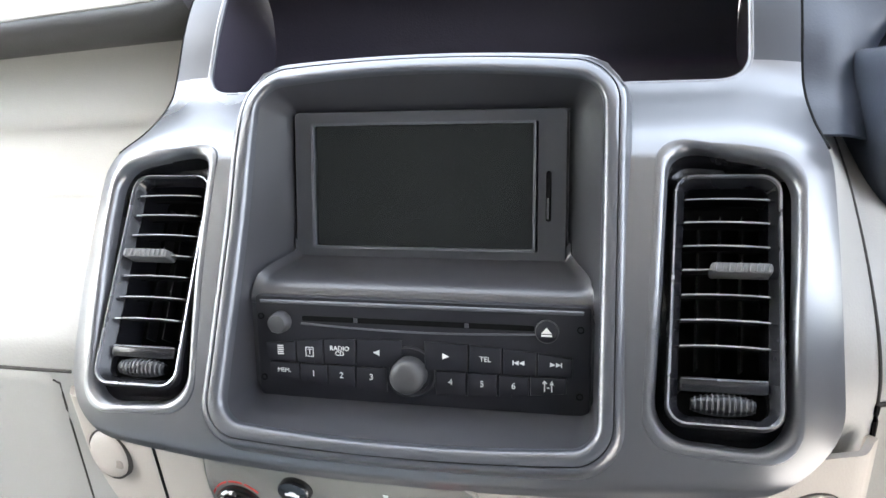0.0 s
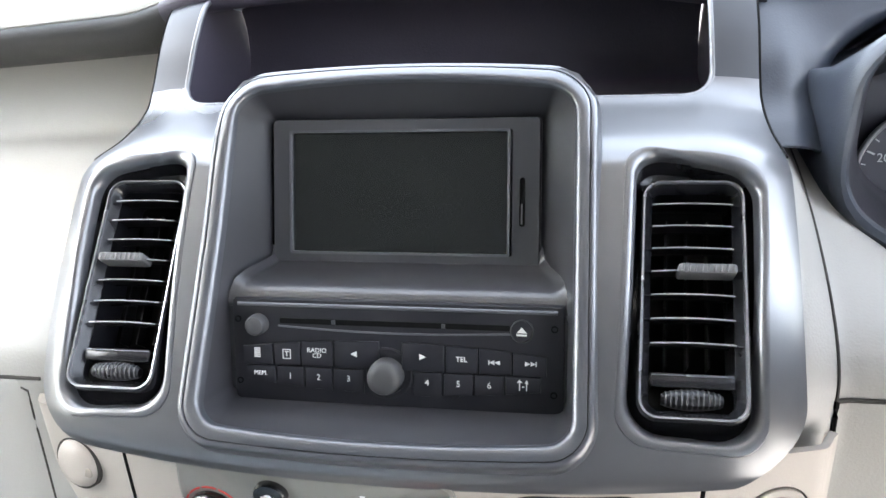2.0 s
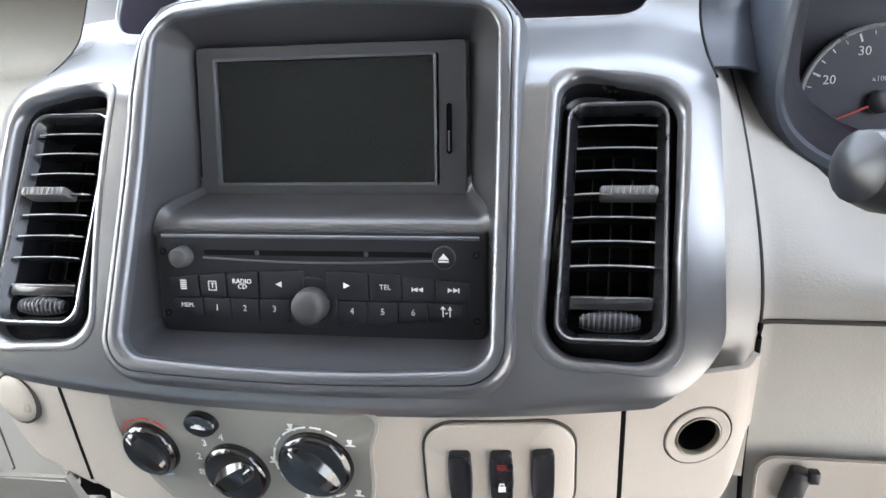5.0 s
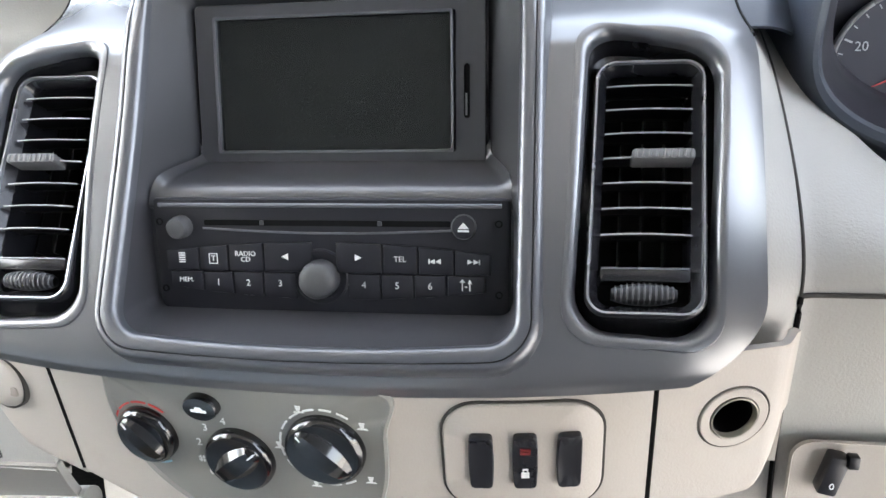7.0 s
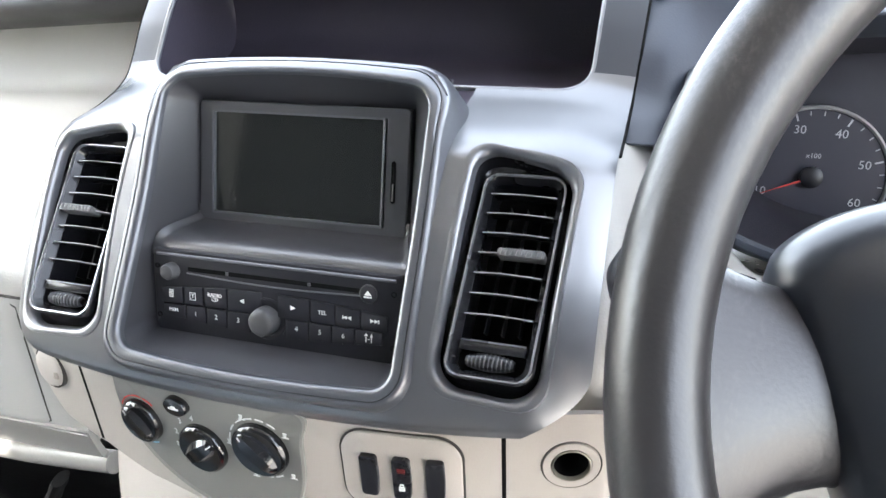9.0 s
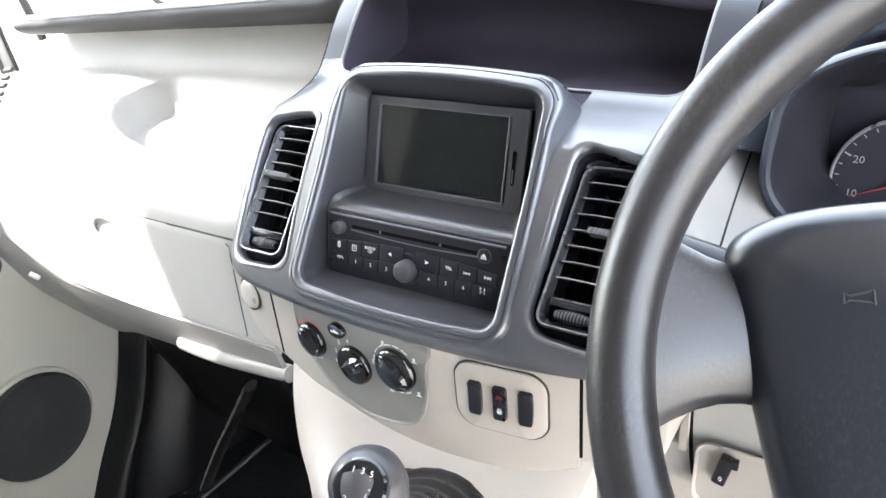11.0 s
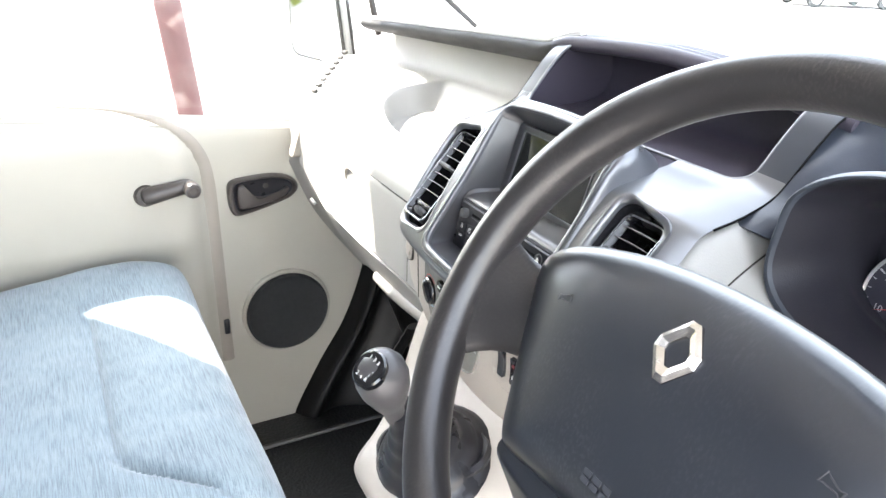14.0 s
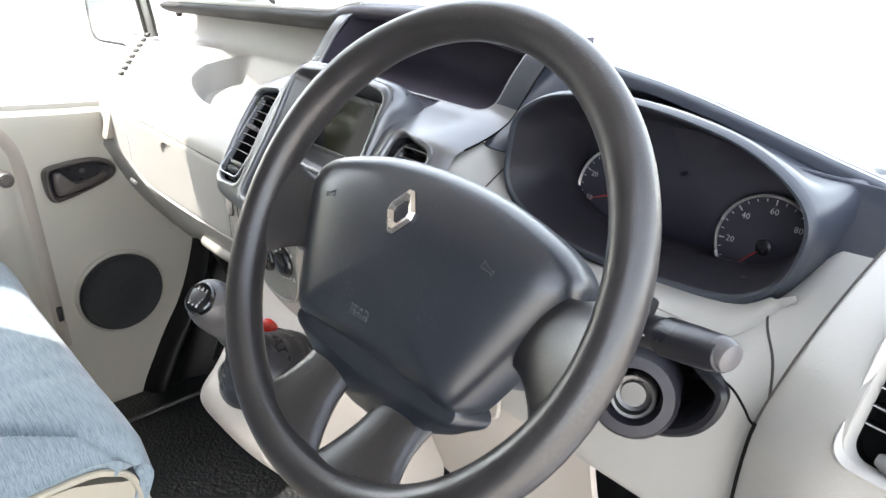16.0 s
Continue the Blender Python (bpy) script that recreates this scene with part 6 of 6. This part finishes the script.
# gear console
NOSE = [(-0.030, 0.606, 0.172, 0.005), (-0.055, 0.588, 0.160, 0.008), (-0.085, 0.577, 0.140, 0.018), (-0.120, 0.566, 0.112, 0.034), (-0.158, 0.552, 0.089, 0.047), (-0.186, 0.532, 0.078, 0.049), (-0.184, 0.500, 0.080, 0.043), (-0.150, 0.445, 0.088, 0.034), (-0.085, 0.37, 0.098, 0.023), (-0.02, 0.25, 0.098, 0.018), (0.02, 0.10, 0.09, 0.02), (0.03, 0.01, 0.09, 0.02)]


def nose_at(t):
    """Rearward place, height, half width and middle of the gear console."""
    p, q = curve_at([n[:3] for n in NOSE], t), curve_at([(n[3], 0, 0) for n in NOSE], t)
    return p.x, p.y, p.z, q.x


def tunnel_fn(a, b):
    """From the lower panel's foot rearwards and down; a across, b rearwards."""
    s = 2 * a - 1
    y, z, hw, mid = nose_at(b)
    up = 1 - abs(s) ** 4
    return (mid + s * hw, y + 0.020 * (1 - up), z - 0.020 * (1 - up) + 0.034 * abs(s) ** 2 * (1 - smoothstep(0, 0.2, b)))


tunnel = emptything("gear_console", "beige gear lever console swelling out below the dash", "console", (0.05, -0.15, 0.02))
part("shell", sheet(tunnel_fn, 50, 60, -0.004), BEIGE, tunnel)


def flank(sgn):
    """The side: from the nose's upper edge forwards and under to the bulkhead."""
    def fn(a, b):
        y, z, hw, mid = nose_at(a)
        z0 = z - 0.020 + 0.034 * (1 - smoothstep(0, 0.2, a))
        y0 = y + 0.020
        yb = 0.06 + 0.10 * b
        k = b ** 1.4
        zb = z0 - (0.22 * (1 - a)) * b
        return (mid + sgn * (hw + 0.006 * math.sin(math.pi * b) - 0.035 * b * (1 - a)), y0 + (yb - y0) * k, zb)
    return sheet(fn, 40, 24, 0.006 * sgn)


part("flank", flank(-1), BEIGE, tunnel, "curved beige console side")
part("flank", flank(1), BEIGE, tunnel)
gear = emptything("gear_lever", "grey gear knob with a glossy shift pattern cap and black boot", "gear lever", (0.075, -0.13, 0.56))
K = Vector((0.080, -0.189, 0.695))
ax = Vector((0.12, -0.30, 0.90)).normalized()
capax = Vector((0.27, -0.645, 0.745)).normalized()
base_p = Vector((0.062, -0.118, 0.555))
boot = [base_p.lerp(K, 0.66 * i / 24) for i in range(25)]
part("boot", tube(boot, [0.058 * (1 - i / 24) ** 1.6 + 0.016 + 0.0022 * math.sin(i * 1.45) * (1 - i / 24) for i in range(25)], 28), BLACK, gear, "wrinkled black boot")
part("boot_ring", loft([[Vector((0.058 + u * k, -0.116 + v * k, 0.566 + v * 0.32 + h)) for u, v in rrect(-0.062, 0.062, -0.052, 0.052, 0.03)] for k, h in ((1.0, -0.006), (1.0, 0.004), (0.93, 0.008), (0.85, 0.004), (0.83, -0.01))]), BLACK, gear, "black boot surround")
part("knob", lathe([(0.010, -0.062), (0.0125, -0.045), (0.019, -0.030), (0.0255, -0.012), (0.0275, 0.002), (0.0260, 0.014), (0.021, 0.023), (0.012, 0.029), (0.0001, 0.031)], frame_of(K, (1, 0, -ax.x / ax.z), (0, 1, -ax.y / ax.z)), 40), GEAR, gear, "rounded grey knob")
cmx = frame_of(K + capax * 0.0235, (1, 0.2, -0.1), capax.cross(Vector((1, 0.2, -0.1))))
cp = part("pattern_cap", lathe([(0.0195, -0.004), (0.0190, 0.0035), (0.0172, 0.0052), (0.0001, 0.0058)], cmx, 36), GLOSS, gear, "glossy black shift pattern cap")
part("pattern", flat_poly([[(-0.0085, -0.0006), (0.0085, -0.0006), (0.0085, 0.0006), (-0.0085, 0.0006)]] + [[(u - 0.0005, -0.006), (u + 0.0005, -0.006), (u + 0.0005, 0.006), (u - 0.0005, 0.006)] for u in (-0.0065, 0.0, 0.0065)], cmx, 0.0050, 0.0061), DIAL_PRINT, cp, smooth=False)
for t, u, v in (("1", -0.0065, 0.0095), ("3", 0.0, 0.0100), ("5", 0.0065, 0.0095), ("2", -0.0065, -0.0095), ("4", 0.0, -0.0100), ("R", 0.0065, -0.0095)):
    letters(t, 0.0058, cmx @ Matrix.Translation((u, v, 0.0060)), cp)
redcap = emptything("red_lighter_cap", "small red plastic cap on the console beside the gear lever", "cap", (0.002, -0.076, 0.578))
part("cap", lathe([(0.012, -0.010), (0.0135, 0.003), (0.0115, 0.013), (0.007, 0.017), (0.0001, 0.018)], frame_of((0.003, -0.077, 0.584), (1, 0, 0.1), (0, 0.8, 0.4)), 20, 0.75), RED, redcap)

# ---- passenger door ----
door = emptything("door_1", "beige passenger door trim with crank, handle and speaker", "door", (-0.80, -0.3, 0.05), kind="structure")


def door_top(y):
    return curve_at([(-1.05, 0.800, 0), (-0.39, 0.787, 0), (-0.21, 0.764, 0), (0.0, 0.735, 0), (0.30, 0.72, 0)], (y + 1.05) / 1.35 if y < 9 else 0).y


GPATH = [(-0.60, 0.790), (-0.39, 0.775), (-0.30, 0.757), (-0.235, 0.725), (-0.200, 0.680), (-0.186, 0.620), (-0.182, 0.50), (-0.179, 0.36), (-0.176, 0.20)]


def groove_y(z):
    """The groove's place along the door for a height."""
    pts = GPATH
    if z >= pts[0][1]:
        return pts[0][0]
    for (y0, z0), (y1, z1) in zip(pts, pts[1:]):
        if z1 <= z <= z0:
            return y0 + (y1 - y0) * (z0 - z) / (z0 - z1)
    return pts[-1][0]


def door_x(y, z):
    behind = smoothstep(0.0, 0.03, groove_y(z) - y)
    arm = smoothstep(0.44, 0.52, z) * smoothstep(0.0, 0.06, groove_y(z) - y)
    return -0.806 + 0.016 * behind + 0.022 * arm - 0.02 * smoothstep(0.70, 0.78, z) + 0.012 * smoothstep(0.45, 0.0, z)


def door_fn(a, b):
    y = -1.05 + 1.23 * a
    z = 0.01 + (door_top(y) - 0.01) * b
    if b > 0.985:
        return (door_x(y, z) - 0.02, y, z)
    return (door_x(y, z), y, z)


part("panel", sheet(door_fn, 110, 80, 0.03), DOORSKIN, door, "beige moulded trim panel")
gp = [curve_at([(y, z, 0) for y, z in GPATH], i / 60) for i in range(61)]
part("groove", sheet(lambda a, b: Vector((door_x(gp[int(a * 60)].x, gp[int(a * 60)].y) - 0.002 + 0.004 * math.sin(math.pi * b) + 0.0025, gp[int(a * 60)].x - 0.004 + 0.026 * b, gp[int(a * 60)].y + 0.004 * (1 - smoothstep(0.3, 0.7, a)) * b)), 60, 4, 0.004), GROOVE, door, "taupe recessed band")
part("pocket_latch", box((door_x(-0.17, 0.30) + 0.004, -0.165, 0.285), (0.012, 0.012, 0.035), bevel=0.003), BLACK, door)
DM = Matrix(((0, 0, 1, -0.806), (1, 0, 0, 0), (0, 1, 0, 0), (0, 0, 0, 1)))  # u along the van, v up, n into the cab


def on_door(u, v, n):
    return DM @ Vector((u, v, n))


# loudspeaker
SU, SV = -0.028, 0.295
sm_ = DM @ Matrix.Translation((SU, SV, 0.006))
speaker = part("speaker_grille", lathe([(0.094, -0.004), (0.094, 0.008), (0.090, 0.013), (0.086, 0.012), (0.080, 0.010), (0.040, 0.014), (0.0001, 0.016)], sm_, 56), GRILLE, door, "round black cloth speaker grille")
part("speaker_rim", lathe([(0.102, -0.008), (0.101, 0.003), (0.097, 0.006), (0.0935, 0.004)], sm_, 56), DOORSKIN, speaker)
# inner handle
HO = smooth_loop([(-0.134, 0.612, 0), (-0.095, 0.620, 0), (-0.045, 0.621, 0), (-0.010, 0.610, 0), (0.002, 0.592, 0), (-0.012, 0.573, 0), (-0.055, 0.558, 0), (-0.105, 0.546, 0), (-0.130, 0.546, 0), (-0.138, 0.575, 0)], 64)
hcen = Vector((-0.070, 0.586, 0))


def h_loop(k, n):
    return [on_door(hcen.x + (p.x - hcen.x) * k, hcen.y + (p.y - hcen.y) * k, n + 0.005) for p in HO]


handle = part("inner_handle", loft([h_loop(1.05, -0.004), h_loop(1.05, 0.006), h_loop(1.03, 0.012), h_loop(0.99, 0.0150), h_loop(0.94, 0.0150), h_loop(0.90, 0.0120), h_loop(0.87, 0.004), h_loop(0.80, 0.002)], True, False, False), HANDLE, door, "dark brown-black door handle surround")
part("handle_well", loft([h_loop(0.88, 0.006), h_loop(0.78, 0.001), h_loop(0.4, -0.001), h_loop(0.05, -0.001)], True, False, True), BLACK, handle)
LV = smooth_loop([(-0.122, 0.602, 0), (-0.108, 0.604, 0), (-0.098, 0.585, 0), (-0.075, 0.575, 0), (-0.035, 0.582, 0), (-0.020, 0.592, 0), (-0.014, 0.586, 0), (-0.030, 0.570, 0), (-0.070, 0.560, 0), (-0.115, 0.554, 0), (-0.124, 0.570, 0)], 60)
lcen = Vector((-0.080, 0.572, 0))
part("lever", loft([[on_door(lcen.x + (p.x - lcen.x) * k, lcen.y + (p.y - lcen.y) * k, n + 0.004) for p in LV] for k, n in ((1.0, 0.0), (1.0, 0.008), (0.93, 0.012), (0.80, 0.0135), (0.05, 0.013))], True, False, True), HANDLE, handle, "dark pull lever")
part("keeper_screw", lathe([(0.006, 0.0), (0.006, 0.004), (0.0001, 0.005)], DM @ Matrix.Translation((-0.062, 0.597, 0.001)), 16), HANDLE, handle)
# window crank
crank = emptything("window_crank", "dark plastic window crank on the door", "window crank", (-0.77, -0.30, 0.62))
CB, CK = Vector((-0.762, -0.300, 0.616)), Vector((-0.750, -0.222, 0.634))
d = (CK - CB)
arm = [CB + d * t for t in (-0.10, -0.04, 0.1, 0.3, 0.5, 0.7, 0.9, 1.03, 1.10)]
part("arm", tube(arm, [0.008, 0.0155, 0.0175, 0.0165, 0.0155, 0.015, 0.0145, 0.012, 0.006], 16, flat=1.0, up=(1, 0, 0)), HANDLE, crank)
part("knob", lathe([(0.0115, 0.0), (0.012, 0.014), (0.0150, 0.020), (0.0155, 0.034), (0.0135, 0.040), (0.009, 0.041), (0.007, 0.039), (0.0001, 0.039)], frame_of(CK, (0, 1, 0), (0, 0, 1)), 28), HANDLE, crank)
part("base", lathe([(0.022, -0.03), (0.022, 0.0), (0.018, 0.006), (0.0001, 0.007)], frame_of(CB - Vector((0.006, 0, 0)), (0, 1, 0), (0, 0, 1)), 28), HANDLE, crank)
# window frame and glass
part("window_divider", tube([(-0.925, 0.174, 0.84), (-0.907, 0.145, 1.0), (-0.875, -0.04, 1.64)], 0.009, 10, up=(1, 0, 0)), PILLAR, door, "grey quarter window divider")
for dy in (-0.012, 0.011):
    part("divider_seal", tube([(-0.921, 0.174 + dy, 0.84), (-0.903, 0.145 + dy, 1.0), (-0.871, -0.04 + dy, 1.64)], 0.0042, 8), SEAM, door, "dark rubber seal")
part("corner_seal", tube([(-0.934, 0.250, 0.88), (-0.920, 0.222, 0.973), (-0.905, 0.150, 1.08), (-0.875, -0.02, 1.55)], 0.0075, 8), SEAM, door, "dark rubber seal of the quarter window")
gl = part("window_pane", sheet(lambda a, b: (-0.85 - 0.03 * b, -0.64 + 0.80 * a, 0.76 + 0.88 * b), 4, 4, 0.004), GLASS, door)
gl.visible_shadow = False

# ---- bench seat ----
seat = emptything("bench_seat", "blue denim covered passenger bench with beige sides", "seat", (-0.40, -0.6, 0.02))
X0, X1, YF = -0.772, -0.042, -0.248


def seat_fn(a, b):
    """a along the bench, b from the back over the front edge and down."""
    x = X0 + (X1 - X0) * a
    sec = curve_at([(-1.15, 0.455, 0), (-0.85, 0.462, 0), (-0.60, 0.472, 0), (-0.42, 0.482, 0), (-0.33, 0.482, 0), (-0.275, 0.468, 0), (-0.251, 0.440, 0), (-0.248, 0.40, 0), (-0.252, 0.34, 0)], b)
    e = min(a, 1 - a) * (X1 - X0)
    edge = 0.030 * (1 - smoothstep(0, 0.045, e)) ** 1.5
    puff = 0.006 * math.sin(math.pi * min(1, e / 0.2)) + 0.018 * math.exp(-((x + 0.70) / 0.10) ** 2) * math.exp(-((sec.x + 0.36) / 0.16) ** 2)
    run = -0.435 + 0.65 * ((x + 0.165) + math.sqrt((x + 0.165) ** 2 + 0.0006))
    crease = -0.011 * math.exp(-((sec.x - run) / (0.008 + 0.004 * smoothstep(-0.2, -0.12, x))) ** 2) * smoothstep(-0.62, -0.55, x)
    wr = 0.0022 * noise.noise(Vector((x * 9, sec.x * 14, 0))) + 0.0012 * noise.noise(Vector((x * 30, sec.x * 22, 3)))
    top = 1 - smoothstep(0.75, 1.0, b)
    return (x, sec.x - edge * 0.8 * (1 - top), sec.y - edge + (puff + crease + wr) * top)


part("cushion", sheet(seat_fn, 120, 170, 0.02), DENIM, seat, "blue streaked denim cushion")
part("front_valance", sheet(lambda a, b: (X0 + 0.01 + (X1 - X0 - 0.02) * a, -0.256 - 0.02 * b, 0.350 - 0.28 * b), 20, 12, 0.02), PIPING, seat, "beige seat front")
part("side", sheet(lambda a, b: (X1 - 0.004 + 0.010 * math.sin(math.pi * b), -1.15 + (YF + 1.15 - 0.012 - 0.02 * (1 - b) ** 2) * a, 0.08 + 0.352 * b - 0.035 * smoothstep(0.88, 1.0, a) * b), 30, 14, 0.02), PIPING, seat, "beige vinyl seat side")
part("piping", tube([curve_at([(X1, -1.1, 0.424), (X1, -0.6, 0.436), (X1, -0.36, 0.442), (X1, -0.300, 0.428), (X1 - 0.002, -0.276, 0.40), (X1 - 0.004, -0.272, 0.35)], i / 24) for i in range(25)], 0.005, 8), PIPING, seat)

# ---- outside ----
mir = emptything("door_mirror", "pale door mirror outside the passenger window", "mirror", (-1.08, 0.17, 0.86))
mm = frame_of((-1.10, 0.14, 0.90), (0.95, 0.30, 0), (0, -0.05, 1))
mo = rrect(-0.08, 0.08, -0.10, 0.13, 0.03)
part("shell", loft([[mm @ Vector((u * k, v * k, z)) for u, v in mo] for k, z in ((1.0, 0.0), (1.02, -0.02), (0.9, -0.08), (0.5, -0.11))], True, False, True), PAINT, mir)
part("mirror_glass", prism([(u * 0.93, v * 0.94) for u, v in mo], -0.01, -0.004, mm), material("mirror_silver", (0.9, 0.9, 0.9), 0.03, 1.0, blotch=0.01, rough_var=0.01), mir, "silvered mirror glass")
part("arm", tube([(-1.06, 0.17, 0.82), (-0.97, 0.20, 0.80)], 0.02, 10), PAINT, mir)

post = emptything("red_post", "rust-red steel post standing in the yard", "post", (-3.0, 0.26, -0.65))
part("shaft", tube([(-3.0, 0.26, -0.65), (-3.0, 0.175, 0.2), (-3.0, 0.115, 0.75), (-3.0, -0.03, 2.2)], 0.062, 16, up=(0, 1, 0)), POLE, post)


def parked_car(name, label, x, y, turn, paint):
    ob = emptything(name, label, "car", (x, y, -0.65))
    m = pose(x, y, -0.65, 0, 0, turn)
    side = [(-2.1, 0.35), (-2.05, 0.75), (-1.2, 0.90), (-0.6, 1.38), (0.7, 1.42), (1.35, 0.98), (2.0, 0.85), (2.1, 0.40), (1.7, 0.22), (-1.7, 0.22)]
    loops = []
    for k, w in ((0.90, -0.82), (1.0, -0.76), (1.0, 0.76), (0.90, 0.82)):
        loops.append([m @ Vector((px * (0.97 + 0.03 * k), w, 0.22 + (pz - 0.22) * k)) for px, pz in side])
    part("body", loft(loops, True, True, True), paint, ob)
    for wx in (-1.3, 1.3):
        for wy in (-0.80, 0.80):
            wmx = m @ Matrix.Translation((wx, wy, 0.31)) @ pose(0, 0, 0, 90, 0, 0)
            w = part("wheel", lathe([(0.30, -0.09), (0.31, -0.06), (0.31, 0.06), (0.30, 0.09), (0.20, 0.10)], wmx, 28), TYRE, ob)
            part("rim", lathe([(0.195, -0.085), (0.195, 0.085), (0.08, 0.095), (0.0001, 0.095)], wmx, 24), SCREW, w)
    part("underbody", box((0, 0, 0.24), (3.6, 1.4, 0.12), m), TYRE, ob)
    gm = [m @ Vector(p) for p in ((-0.95, -0.80, 0.95), (-0.5, -0.79, 1.30), (0.65, -0.79, 1.33), (1.15, -0.80, 0.98))]
    gm2 = [m @ Vector(p) for p in ((-0.95, 0.80, 0.95), (-0.5, 0.79, 1.30), (0.65, 0.79, 1.33), (1.15, 0.80, 0.98))]
    part("side_glass", loft([gm, gm2], True, True, True), GLOSS, ob)
    return ob


parked_car("parked_car", "pale parked car across the yard", 6.4, 15.5, 12, PAINT)
parked_car("parked_car", "pale parked car far across the yard", -16.0, 24.0, 70, PAINT)
parked_car("parked_car", "pale parked car beyond the windscreen", -2.6, 20.0, 20, PAINT)


def hedge():
    bm = bmesh.new()
    rnd = random.Random(5)
    for i in range(16000):
        x = -9 + rnd.gauss(0, 0.7)
        y = rnd.uniform(-16, -3)
        z = rnd.uniform(-0.6, 5.0 + 0.5 * math.sin(y * 1.3) + 0.3 * math.sin(y * 3.1))
        a, s = rnd.uniform(0, 6.28), rnd.uniform(0.12, 0.26)
        t = Vector((math.cos(a), math.sin(a), rnd.uniform(-0.6, 0.8))).normalized()
        w = t.cross(Vector((rnd.uniform(-1, 1), rnd.uniform(-1, 1), 1))).normalized()
        c = Vector((x, y, z))
        vs = [bm.verts.new(p) for p in (c - t * s, c + w * s * 0.5, c + t * s, c - w * s * 0.5)]
        bm.faces.new(vs)
    return bm


h = part("hedge", hedge(), LEAF, smooth=False)
tagged(h, "green-brown hedge along the far side of the yard", "hedge", kind="stuff")
